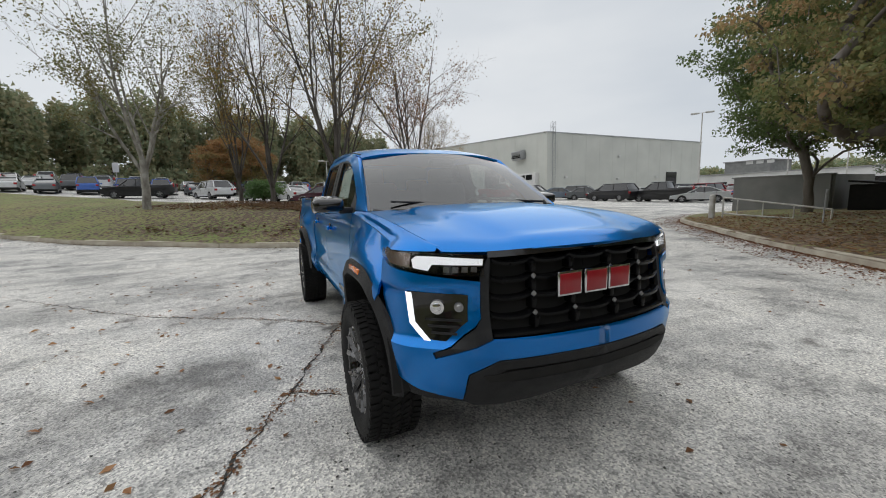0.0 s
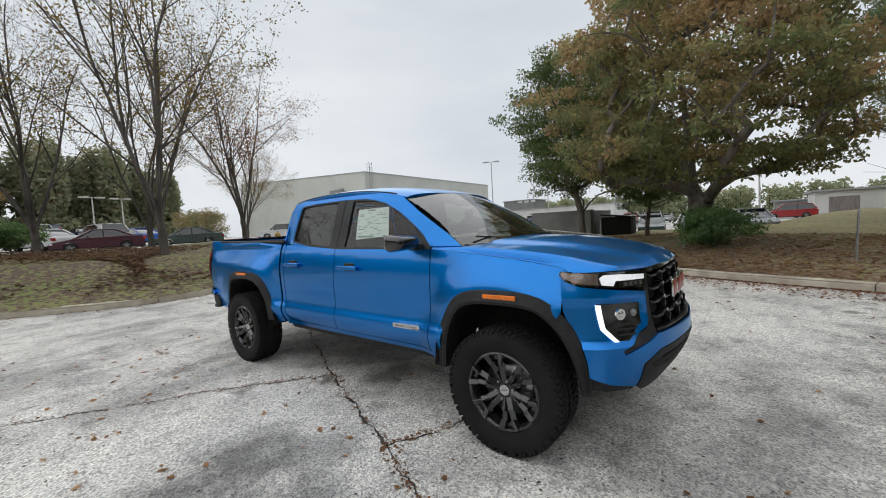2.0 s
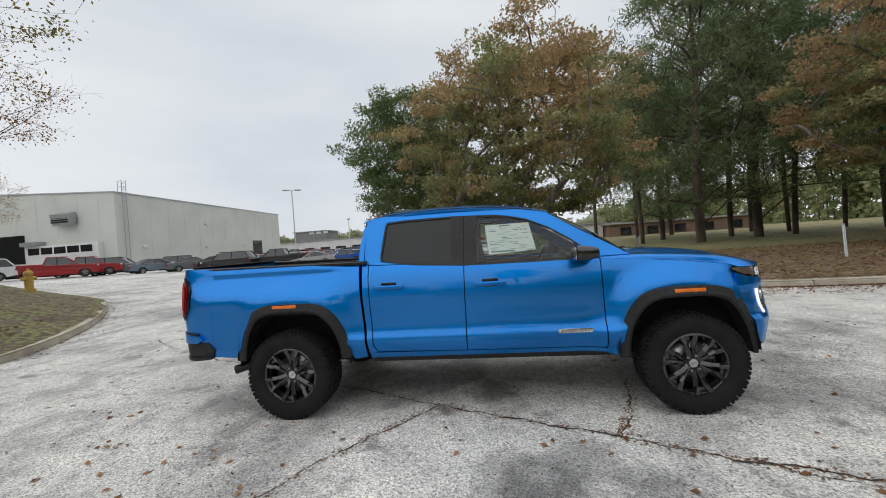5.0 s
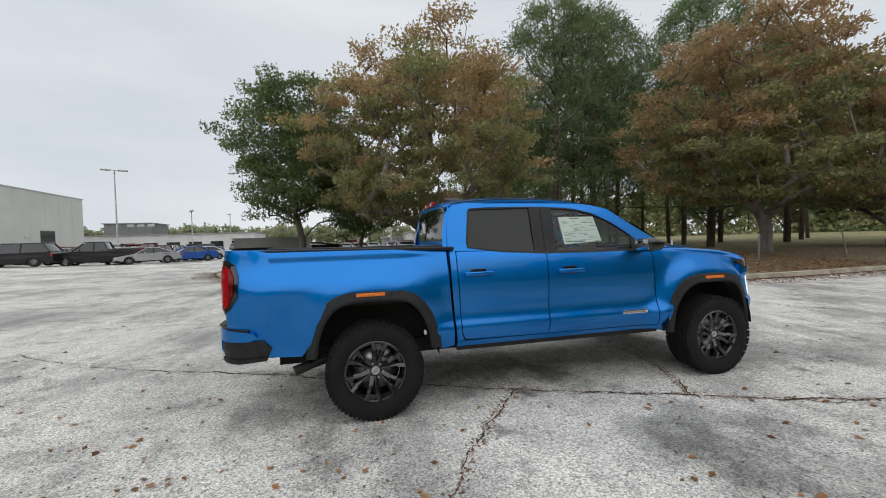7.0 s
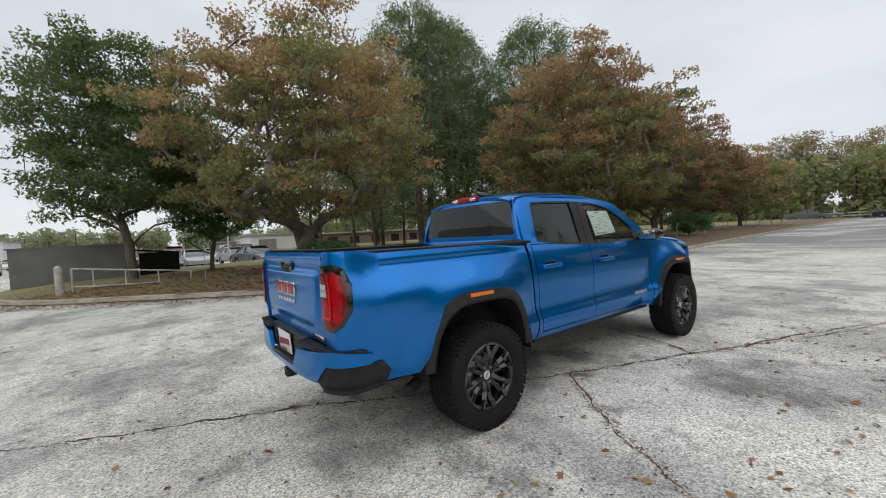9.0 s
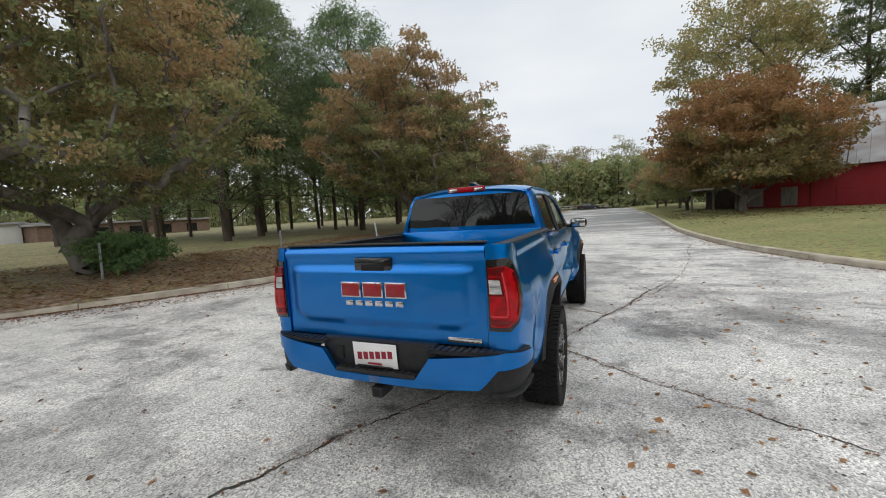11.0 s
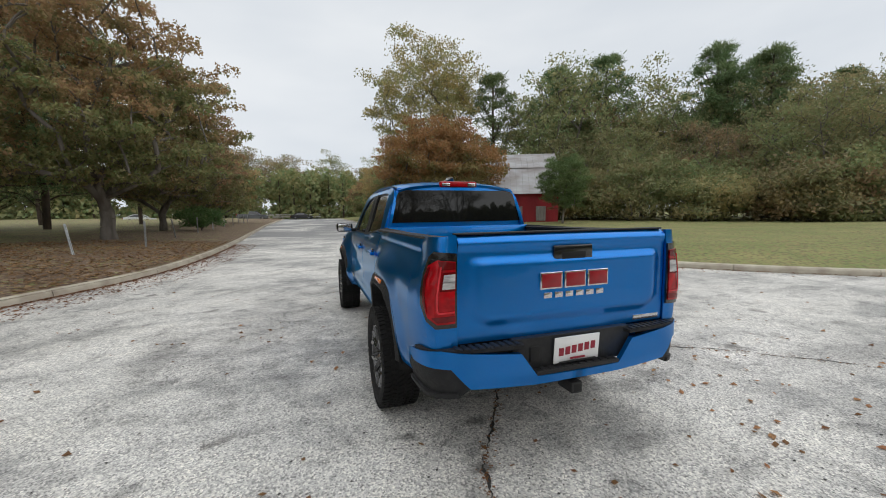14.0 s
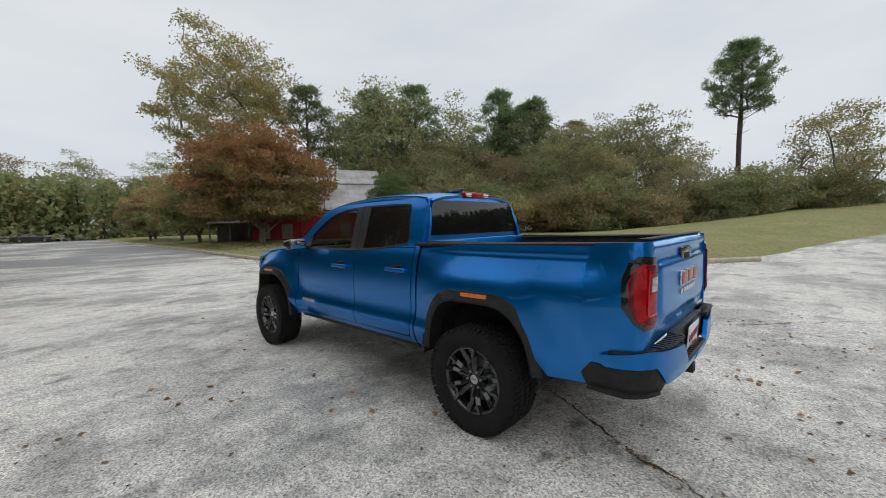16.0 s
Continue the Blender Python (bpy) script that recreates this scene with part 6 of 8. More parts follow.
def make_wheel():
    root = empty("wheel")
    bm = bmesh.new()
    lathe(bm, [(0.225, 0.085), (0.237, 0.108), (0.250, 0.118), (0.285, 0.131), (0.320, 0.134), (0.350, 0.130), (0.366, 0.122), (0.376, 0.108), (0.377, 0.04), (0.377, -0.04), (0.376, -0.108), (0.366, -0.122), (0.320, -0.134), (0.25, -0.118), (0.225, -0.10)], 72)
    bmesh.ops.recalc_face_normals(bm, faces=bm.faces[:])

    def block(r, x, ang, size, twist=0.0):
        m = Matrix.Rotation(ang, 4, "X") @ Matrix.Translation((x, 0, r)) @ Matrix.Rotation(twist, 4, "Z")
        g = bmesh.ops.create_cube(bm, size=1.0)
        bmesh.ops.transform(bm, matrix=m @ Matrix.Diagonal((*size, 1)), verts=g["verts"])
    n = 64
    for k in range(n):
        a = 2 * math.pi * k / n
        for sx in (1, -1):
            block(0.378, sx * 0.108, a, (0.044, 0.025, 0.013), 0.15 * sx)
            block(0.360, sx * 0.1265, a + (0.03 if k % 2 else 0), (0.010, 0.022, 0.030 if k % 2 else 0.018))
            block(0.380, sx * 0.058, a + 0.04, (0.036, 0.025, 0.012), -0.5 * sx)
        block(0.382, 0.0, a + 0.02, (0.046, 0.026, 0.012), 0.6)
    part("tyre", bm, M_RUBBER, root, "black all-terrain tyre", sharp=0.5)
    bm = bmesh.new()
    lathe(bm, [(0.236, 0.116), (0.246, 0.110), (0.240, 0.096), (0.222, 0.090), (0.212, 0.06), (0.205, -0.09)], 64)
    lathe(bm, [(0.236, 0.116), (0.226, 0.113), (0.217, 0.100), (0.210, 0.06)], 64)
    lathe(bm, [(0.0001, 0.070), (0.055, 0.070), (0.075, 0.064), (0.082, 0.045), (0.080, 0.0)], 36)
    for k in range(6):
        a = 2 * math.pi * k / 6
        for off in (-1, 1):
            # two bars that spread towards the rim
            pts = [(0.050, off * 0.013, 0.062), (0.120, off * 0.022, 0.084), (0.172, off * 0.034, 0.097), (0.226, off * 0.058, 0.106)]
            for (ra, ta, xa), (rb_, tb, xb) in zip(pts, pts[1:]):
                p0, p1 = Vector((xa, ta, ra)), Vector((xb, tb, rb_))
                d = p1 - p0
                L = d.length
                q = d.to_track_quat("Z", "X")
                g = bmesh.ops.create_cube(bm, size=1.0)
                bmesh.ops.transform(bm, matrix=Matrix.Rotation(a, 4, "X") @ Matrix.Translation((p0 + p1) / 2) @ q.to_matrix().to_4x4() @ Matrix.Diagonal((0.030 + 0.016 * ra, 0.036, L * 1.14, 1)), verts=g["verts"])
        g = bmesh.ops.create_cube(bm, size=1.0)
        bmesh.ops.transform(bm, matrix=Matrix.Rotation(a, 4, "X") @ Matrix.Translation((0.082, 0, 0.205)) @ Matrix.Diagonal((0.016, 0.11, 0.030, 1)), verts=g["verts"])
    bmesh.ops.recalc_face_normals(bm, faces=bm.faces[:])
    bmesh.ops.bevel(bm, geom=[e for e in bm.edges if len(e.link_faces) == 2 and e.calc_face_angle(0) > 1.3 and e.calc_length() > 0.02], offset=0.003, segments=1, affect="EDGES")
    rim = part("rim", bm, M_RIM, root, "gloss black six-spoke alloy rim")
    cyl("centre_cap", (0.068, 0, 0), (0.078, 0, 0), 0.036, M_CHROME, rim, 0.033, 24, "silver centre cap")
    bm = bmesh.new()
    add_box(bm, (0.0785, 0, 0), (0.002, 0.046, 0.013), 0.0)
    part("cap_mark", bm, M_STEEL, rim)
    for k in range(6):
        a = 2 * math.pi * (k + 0.5) / 6
        cyl("wheel_nut", (0.06, 0.060 * math.sin(a), 0.060 * math.cos(a)), (0.082, 0.060 * math.sin(a), 0.060 * math.cos(a)), 0.0105, M_STEEL, rim, 0.009, 8)
    bm = bmesh.new()
    lathe(bm, [(0.06, 0.02), (0.165, 0.02), (0.165, 0.0), (0.06, 0.0)], 48)
    part("brake_disc", bm, M_STEEL, root)
    bm = bmesh.new()
    add_box(bm, (0.012, 0.15, 0.05), (0.08, 0.07, 0.15), 0.02)
    part("brake_caliper", bm, M_STEEL, root)
    bm = bmesh.new()
    lathe(bm, [(0.001, -0.03), (0.206, -0.03)], 32)
    part("wheel_back", bm, M_DARK, root)
    return root


wheel = make_wheel()
wheel.parent = truck


def wheel_at(ob, s, y, spin):
    ob.matrix_basis = Matrix.Translation((s * 0.838, y, 0.385)) @ (Matrix.Identity(4) if s > 0 else Matrix.Rotation(math.pi, 4, "Z")) @ Matrix.Rotation(spin, 4, "X")


def part_copy(ob, parent):
    c = ob.copy()
    scene.collection.objects.link(c)
    c.parent = parent
    for ch in ob.children:
        part_copy(ch, c)
    return c


wheel_at(wheel, -1, -1.6685, 0.2)
for s, y, sp in ((-1, 1.6685, 0.9), (1, -1.6685, 0.5), (1, 1.6685, 0.1)):
    wheel_at(part_copy(wheel, truck), s, y, sp)

# cabin
bm = bmesh.new()
add_box(bm, (0, -1.08, 1.14), (1.50, 0.42, 0.22), 0.06, seg=3)
add_box(bm, (0, -0.95, 1.02), (1.48, 0.25, 0.30), 0.04)
add_box(bm, (0, -0.875, 1.215), (0.30, 0.03, 0.17), 0.01)
part("dashboard", bm, M_SEAT, truck)
bm = bmesh.new()
rings = 28
vs = []
for k in range(rings):
    a = 2 * math.pi * k / rings
    row = []
    for j in range(6):
        b = 2 * math.pi * j / 6
        r = 0.18 + 0.017 * math.cos(b)
        row.append(bm.verts.new((0.38 + r * math.cos(a), -0.70 + 0.35 * r * math.sin(a) * -1 + 0.017 * math.sin(b), 1.16 + 0.93 * r * math.sin(a))))
    vs.append(row)
for k in range(rings):
    for j in range(6):
        bm.faces.new((vs[k][j], vs[(k + 1) % rings][j], vs[(k + 1) % rings][(j + 1) % 6], vs[k][(j + 1) % 6]))
add_box(bm, (0.38, -0.70, 1.16), (0.33, 0.03, 0.05), 0.01)
add_cyl(bm, (0.38, -0.90, 1.10), (0.38, -0.70, 1.16), 0.03, n=10)
part("steering_wheel", bm, M_SEAT, truck)
for sx, yy, nm in ((0.38, -0.22, "front_seat"), (-0.38, -0.22, "front_seat")):
    bm = bmesh.new()
    add_box(bm, (sx, yy - 0.10, 0.93), (0.52, 0.52, 0.16), 0.05, seg=3)
    add_box(bm, (sx, yy + 0.20, 1.20), (0.50, 0.14, 0.58), 0.05, Matrix.Rotation(-0.22, 4, "X"), 3)
    add_box(bm, (sx, yy + 0.30, 1.55), (0.27, 0.10, 0.17), 0.04, Matrix.Rotation(-0.22, 4, "X"), 3)
    part(nm, bm, M_SEAT, truck)
bm = bmesh.new()
add_box(bm, (0, 0.60, 0.93), (1.40, 0.48, 0.16), 0.05, seg=3)
add_box(bm, (0, 0.86, 1.18), (1.36, 0.13, 0.52), 0.05, Matrix.Rotation(-0.15, 4, "X"), 3)
for sx in (-0.42, 0.42):
    add_box(bm, (sx, 0.90, 1.49), (0.26, 0.09, 0.14), 0.03, Matrix.Rotation(-0.15, 4, "X"), 3)
part("rear_seat", bm, M_SEAT, truck)
bm = bmesh.new()
add_box(bm, (0, 0.0, 0.84), (1.56, 1.85, 0.02))
part("cabin_floor", bm, M_SEAT, truck)
for s in (1, -1):
    box("door_lining", (s * 0.745, -0.06, 1.02), (0.04, 1.9, 0.42), M_SEAT, truck, 0.01)
patch("headlining", 10, 10, lambda u, v: roof_pt(0.04 + 0.92 * u, 0.03 + 0.94 * v) - Vector((0, 0, 0.03)), mat("grey_headlining", (0.30, 0.30, 0.29), (0.26, 0.26, 0.25), rough=0.9), truck, out=(0, 0, -1))

# window sticker behind the passenger's glass
st = laid("window_sticker", [(-0.545, 1.350), (-0.140, 1.330), (-0.118, 1.590), (-0.500, 1.592)], lambda y, z: Vector((-(green_x(y, z) - 0.024), y, z)), M_PAPER, truck, thick=0.002, step=0.15, out=(-1, 0, 0), label="white-green printed window sticker")
bm = bmesh.new()
rs = random.Random(5)
for row in range(15):
    z = 1.355 + 0.0148 * row
    y = -0.150
    while y > -0.50:
        w = rs.uniform(0.015, 0.09)
        if rs.random() < 0.62 and y - w > -0.52:
            add_box(bm, (-(green_x(y - w / 2, z) - 0.0225), y - w / 2, z), (0.001, w * 0.85, 0.0045 if row % 4 else 0.008))
        y -= w + rs.uniform(0.006, 0.03)
add_box(bm, (-(green_x(-0.30, 1.575) - 0.0225), -0.29, 1.576), (0.001, 0.10, 0.012))
add_box(bm, (-(green_x(-0.26, 1.352) - 0.0225), -0.26, 1.352), (0.001, 0.20, 0.016))
part("sticker_print", bm, M_INK, st)


# ---------------------------------------------------------------- woods and far trees
M_FARWOOD = leaf_mat("distant_dark_leaf", [(0.20, 0.25, 0.155), (0.26, 0.275, 0.165), (0.36, 0.27, 0.165), (0.18, 0.225, 0.14)], (0.19, 0.235, 0.14), (0.29, 0.27, 0.165))
wood_a = broadleaf("woodland_tree", 41, 17.0, 5.2, 5.0, 0.26, 125, 72, 0.28, 0.85, M_WOODS, "dense woodland tree in fading green", stems=4, base_z=3.0, step=1.6, sides=4, corners=3)
wood_b = broadleaf("woodland_tree", 42, 15.0, 5.5, 4.0, 0.24, 125, 72, 0.28, 0.85, M_SCRUB, "woodland tree turning brown", stems=4, base_z=2.5, step=1.6, sides=4, corners=3)
wood_c = pine("woodland_pine", 43, 20.0, 0.35, 4.0, 0.26, "tall dark woodland pine", tufts=150, needle=0.52, per=60, step=2.0)
thicket = broadleaf("thicket_bush", 44, 6.5, 4.2, 0.5, 0.10, 110, 76, 0.26, 0.66, M_WOODS, "tangled thicket of olive and brown bushes", stems=6, base_z=0.1, step=0.9, sides=4, corners=3)
thicket_b = broadleaf("thicket_bush", 45, 5.0, 3.6, 0.4, 0.10, 105, 76, 0.25, 0.66, M_SCRUB, "thicket of yellowing bushes and vines", stems=6, base_z=0.1, step=0.9, sides=4, corners=3)
for ob, x, y in ((wood_a, -49, -33), (wood_b, -43, -38), (wood_c, -52, -28), (thicket, -36, -25), (thicket_b, -40, -19)):
    place(ob, x, y, pave_z(x, y) + 0.2, 0)
rng_w = np.random.default_rng(77)


def wood_row(points, kinds, jitter, lo, hi, dz=0.2):
    for k, (x, y) in enumerate(points):
        x, y = x + jitter * rng_w.normal(), y + jitter * rng_w.normal()
        src = kinds[int(rng_w.integers(0, len(kinds)))]
        again(src, x, y, pave_z(x, y) + dz, 360 * rng_w.random(), lo + (hi - lo) * rng_w.random())


def along(a, b, n):
    return [(a[0] + (b[0] - a[0]) * i / (n - 1), a[1] + (b[1] - a[1]) * i / (n - 1)) for i in range(n)]


# west woods: tall trees, then the thicket at their feet
wood_row(along((-27, -50), (-42, -40), 6), [wood_a, wood_b, wood_c], 1.5, 1.0, 1.25)
wood_row(along((-42, -40), (-60, -13), 9), [wood_a, wood_b, wood_c, wood_a], 1.5, 0.85, 1.05)
wood_row(along((-60, -13), (-84, 14), 8), [wood_a, wood_b, thicket], 2.0, 0.5, 0.7)
wood_row(along((-50, -52), (-76, -14), 9), [wood_c, wood_a], 2.0, 0.95, 1.15)
wood_row(along((-26, -36), (-44, -10), 12), [thicket, thicket_b, thicket], 1.6, 0.7, 1.25, 0.0)
wood_row(along((-30, -40), (-50, -8), 8), [wood_b, wood_a], 1.6, 0.55, 0.75, 0.0)
wood_row(along((-44, -12), (-62, 3), 7), [thicket, thicket_b], 1.2, 0.75, 1.05, 0.0)
wood_row(along((-62, 3), (-86, 24), 7), [thicket, thicket_b, wood_b], 2.0, 0.7, 0.95, 0.0)
lone = pine("lone_pine", 46, 26.0, 0.60, 4.6, 0.34, "tall lone pine with a high rounded crown", tufts=240, needle=0.45, per=80)
place(lone, -70.2, -4.2, 1.0, 30)
again(wood_a, -33.5, -41.5, 0.2, 80, 1.35, "tall half-bare woodland tree rising over the others")
for x, y, k_, sc in ((-34.5, -45.5, 0, 1.30), (-39.5, -41.5, 1, 1.12), (-44.0, -37.0, 0, 1.22), (-47.5, -31.5, 1, 1.05), (-52.0, -27.0, 0, 1.10)):
    again((wood_a, wood_c)[k_], x, y, 0.2, 61 * x, sc, ("tall thin-topped woodland tree", "tall dark pine above the woodland edge")[k_])
again(green_tree, -19.9, -24.4, 0.2, 40, 0.62, "small pale green tree beside the barn")
# across the end of the road
wood_row(along((-60, -92), (-8, -104), 10), [wood_a, wood_b], 3.0, 0.85, 1.2, 0.0)
wood_row(along((-4, -112), (70, -100), 12), [wood_a, wood_b], 3.0, 1.0, 1.25, 0.0)


def far_wood(name, a, b, depth, height, n, size, material, label, seed):
    """A distant belt of woodland: trunks, and a ragged canopy of leaf clumps."""
    rng = np.random.default_rng(seed)
    ax, ay = a
    dx, dy = b[0] - ax, b[1] - ay
    L_ = math.hypot(dx, dy)
    nx, ny = -dy / L_, dx / L_
    cs = []
    trees = max(8, int(L_ / 3.6))
    root = empty(name)
    tagged(root, label, "woods", kind="stuff")
    vs, fs = [], []
    for k in range(trees * 3):
        t, o = rng.random(), rng.random() * depth
        x, y = ax + dx * t + nx * o, ay + dy * t + ny * o
        h = height * (0.82 + 0.22 * rng.random())
        z = pave_z(x, y)
        m_ = n // (trees * 3)
        w = 2.0 + 1.4 * rng.random()
        u = rng.normal(size=(m_, 3))
        u /= np.linalg.norm(u, axis=1)[:, None]
        rr = (0.55 + 0.45 * rng.random(m_))[:, None]
        c = u * rr * np.array([w, w, h * 0.42]) + np.array([x, y, z + h * 0.58])
        cs.append(c)
        low = rng.random((m_ // 3, 3)) * np.array([2.6 * w, 2.6 * w, h * 0.24]) + np.array([x - 1.3 * w, y - 1.3 * w, z])
        cs.append(low)
        i = len(vs)
        for q in range(4):
            an = q * math.pi / 2
            vs += [(x + 0.2 * math.cos(an), y + 0.2 * math.sin(an), z - 0.3), (x + 0.1 * math.cos(an), y + 0.1 * math.sin(an), z + h * 0.8)]
        fs += [(i + 2 * q, i + 2 * ((q + 1) % 4), i + 2 * ((q + 1) % 4) + 1, i + 2 * q + 1) for q in range(4)]
    raw("trunks", vs, fs, M_PBARK, root)
    leaf_mesh("canopy", np.concatenate(cs), size, material, root, rng, slim=0.8, droop=0.0, corners=3)


far_wood("north_woods", (-150, 76), (32, 100), 22, 20, 190000, 0.68, M_FARWOOD, "dark mixed woodland behind the car lot", 61)
far_wood("east_woods", (60, -108), (230, -70), 20, 17, 26000, 0.95, M_WOODS, "woodland beyond the field", 62)
far_wood("far_ridge", (215, -80), (190, 130), 30, 11, 24000, 1.15, M_FARWOOD, "low wooded ridge far beyond the lot", 63)
far_wood("west_far_woods", (-100, 110), (-96, 14), 20, 15, 22000, 0.9, M_WOODS, "woodland at the top of the slope", 64)
far_wood("road_end_woods", (-70, -108), (66, -110), 18, 13, 46000, 0.75, M_WOODS, "woodland closing the far end of the road", 65)
again(barn_maple, -4.6, 55.0, pave_z(-4.6, 55), 20, 0.82, "rounded russet tree at the edge of the car lot")
again(thicket_b, 20.0, 60.0, pave_z(20, 60), 60, 0.9)

shrub = broadleaf("evergreen_shrub", 47, 1.5, 1.3, 0.3, 0.05, 90, 60, 0.12, 0.20, M_GREEN, "dense dark evergreen shrub", stems=5, base_z=0.15)
place(shrub, 11.4, -2.0, 0.28, 0, 0.85)
again(shrub, -1.3, 23.7, 1.32, 60, 0.95, "dark green bush on the mound")
again(shrub, 8.6, -27.5, 0.35, 20, 1.1)

# ---------------------------------------------------------------- buildings
M_WALL = mat("pale_grey_green_panel", (0.56, 0.57, 0.53), (0.50, 0.51, 0.475), scale=0.25, rough=0.75, bump=0.1, bscale=30)
M_BWHITE = mat("white_painted_wall", (0.62, 0.62, 0.60), (0.54, 0.54, 0.53), scale=0.4, rough=0.8)
M_ROOFG = mat("grey_roofing", (0.22, 0.22, 0.22), (0.30, 0.30, 0.30), scale=0.5, rough=0.85)
M_BLOCK = mat("grey_rendered_block", (0.17, 0.175, 0.17), (0.22, 0.22, 0.215), scale=1.2, rough=0.9, bump=0.4, bscale=40)
M_BRICK = mat("brown_brick", (0.16, 0.10, 0.075), (0.21, 0.14, 0.10), scale=3.0, rough=0.9, bump=0.4, bscale=25)
M_BARN = mat("faded_barn_red", (0.30, 0.018, 0.025), (0.20, 0.014, 0.02), scale=0.8, rough=0.85, bump=0.3, bscale=20, stretch=(1, 1, 0.3))
M_TIN = mat("weathered_tin_roof", (0.36, 0.37, 0.38), (0.22, 0.20, 0.19), scale=0.9, rough=0.5, metal=0.55, bump=0.2, bscale=12, stretch=(0.5, 1, 1))
M_BOARD = mat("grey_boarding", (0.24, 0.22, 0.21), (0.17, 0.15, 0.14), scale=2.0, rough=0.9, stretch=(4, 4, 0.6))
M_DARKGL = mat("dark_window", (0.012, 0.013, 0.014), (0.02, 0.02, 0.022), scale=1.0, rough=0.1, coat=0.3)
M_GALV = mat("galvanised_steel", (0.45, 0.46, 0.47), (0.34, 0.35, 0.36), scale=6.0, rough=0.45, metal=0.8)
M_PIPEW = mat("white_painted_pipe", (0.55, 0.55, 0.53), (0.40, 0.38, 0.35), scale=5.0, rough=0.6)

def roof_z(x, y):
    """The warehouse roof line: it falls gently to the south-east."""
    return 12.3 + 0.058 * (y - 52.9) - 0.010 * (x - 45.1)


wh = empty("warehouse")
tagged(wh, "large pale grey-green metal warehouse with a roof ladder", "building")
for nm, mt, x0, x1, y0, y1, z0, z1 in (("wall", M_WALL, 45.1, 88.0, 52.9, 102.0, -0.5, -0.12), ("parapet", M_GALV, 44.98, 88.12, 52.78, 102.1, -0.12, 0.04)):
    bm = bmesh.new()
    add_box(bm, ((x0 + x1) / 2, (y0 + y1) / 2, 0.5), (x1 - x0, y1 - y0, 1.0))
    for v in bm.verts:
        if v.co.z > 0.5:
            v.co.z = roof_z(v.co.x, v.co.y) + z1
        else:
            v.co.z = roof_z(v.co.x, v.co.y) + z0 if nm == "parapet" else -0.5
    part(nm, bm, mt, wh)
for k in range(13):
    y = 55.5 + 3.5 * k
    box("panel_seam", (45.09, y, 5.2), (0.02, 0.05, 2 * (roof_z(45, y) - 5.5)), M_WALL, wh)
for k in range(12):
    x = 47.5 + 3.4 * k
    box("panel_seam", (x, 52.89, 5.2), (0.05, 0.02, 2 * (roof_z(x, 52.9) - 5.5)), M_WALL, wh)
lad = empty("roof_ladder")
lad.parent = wh
for x in (46.1, 46.75):
    cyl("rail", (x, 52.6, 1.2), (x, 52.6, 14.1), 0.045, M_GALV, lad, n=6)
    cyl("rail", (x + 0.9, 54.2, 12.1), (x + 0.9, 54.2, 14.1), 0.045, M_GALV, lad, n=6)
for k in range(30):
    cyl("rung", (46.1, 52.6, 1.4 + 0.42 * k), (46.75, 52.6, 1.4 + 0.42 * k), 0.02, M_GALV, lad, n=5)
for z in (13.2, 14.05):
    bm = bmesh.new()
    add_cyl(bm, (46.1, 52.6, z), (47.0, 54.2, z), 0.035, n=6)
    add_cyl(bm, (46.75, 52.6, z), (47.65, 54.2, z), 0.035, n=6)
    part("guard_rail", bm, M_GALV, lad)
bm = bmesh.new()
add_box(bm, (44.5, 60.6, 8.9), (1.3, 3.0, 1.7), 0.05, Matrix.Rotation(-0.25, 4, "Y"))
vent = part("wall_vent", bm, M_GALV, wh, "grey louvred wall vent")
for k in range(4):
    box("louvre", (43.82 + 0.03 * k, 60.6, 8.4 + 0.31 * k), (0.14, 2.7, 0.18), M_DARK, vent)
box("loading_door", (45.06, 71.4, 5.0), (0.14, 6.2, 4.2), M_DARKGL, wh, label="open dark loading door")
bm = bmesh.new()
add_box(bm, (44.7, 61.2, 3.3), (0.9, 12.2, 4.0), 0.03)
can = part("shop_front", bm, M_BWHITE, wh, "white shop front with high windows")
for k in range(5):
    box("pane", (44.24, 57.0 + 2.2 * k, 4.5), (0.04, 1.9, 0.95), M_DARKGL, can)
box("canopy", (44.4, 66.0, 5.6), (1.5, 2.6, 0.6), M_GALV, wh)
for x, z in ((49.3, 4.3), (62.45, 4.0), (62.6, 8.3), (73.5, 4.3)):
    bm = bmesh.new()
    add_box(bm, (x, 52.7, z), (0.55, 0.4, 0.4), 0.08)
    part("wall_lamp", bm, M_BWHITE, wh)
box("side_door", (78.4, 52.86, 3.6), (3.3, 0.12, 3.4), M_DARKGL, wh)


def low_building(name, x0, x1, y0, y1, h, m_wall, label, openings, face):
    z = pave_z((x0 + x1) / 2, (y0 + y1) / 2)
    b = empty(name)
    tagged(b, label, "building")
    box("wall", ((x0 + x1) / 2, (y0 + y1) / 2, z + h / 2), (x1 - x0, y1 - y0, h), m_wall, b)
    bm = bmesh.new()
    add_box(bm, ((x0 + x1) / 2, (y0 + y1) / 2, z + h + 0.12), (x1 - x0 + 0.8, y1 - y0 + 0.8, 0.25), 0.04)
    part("roof", bm, M_ROOFG, b)
    for pos_, w, hh, zz, mt in openings:
        if face == "x":
            box("opening", (x0 - 0.03, pos_, z + zz), (0.10, w, hh), mt, b)
        else:
            box("opening", (pos_, y0 - 0.03, z + zz), (w, 0.10, hh), mt, b)
    return b


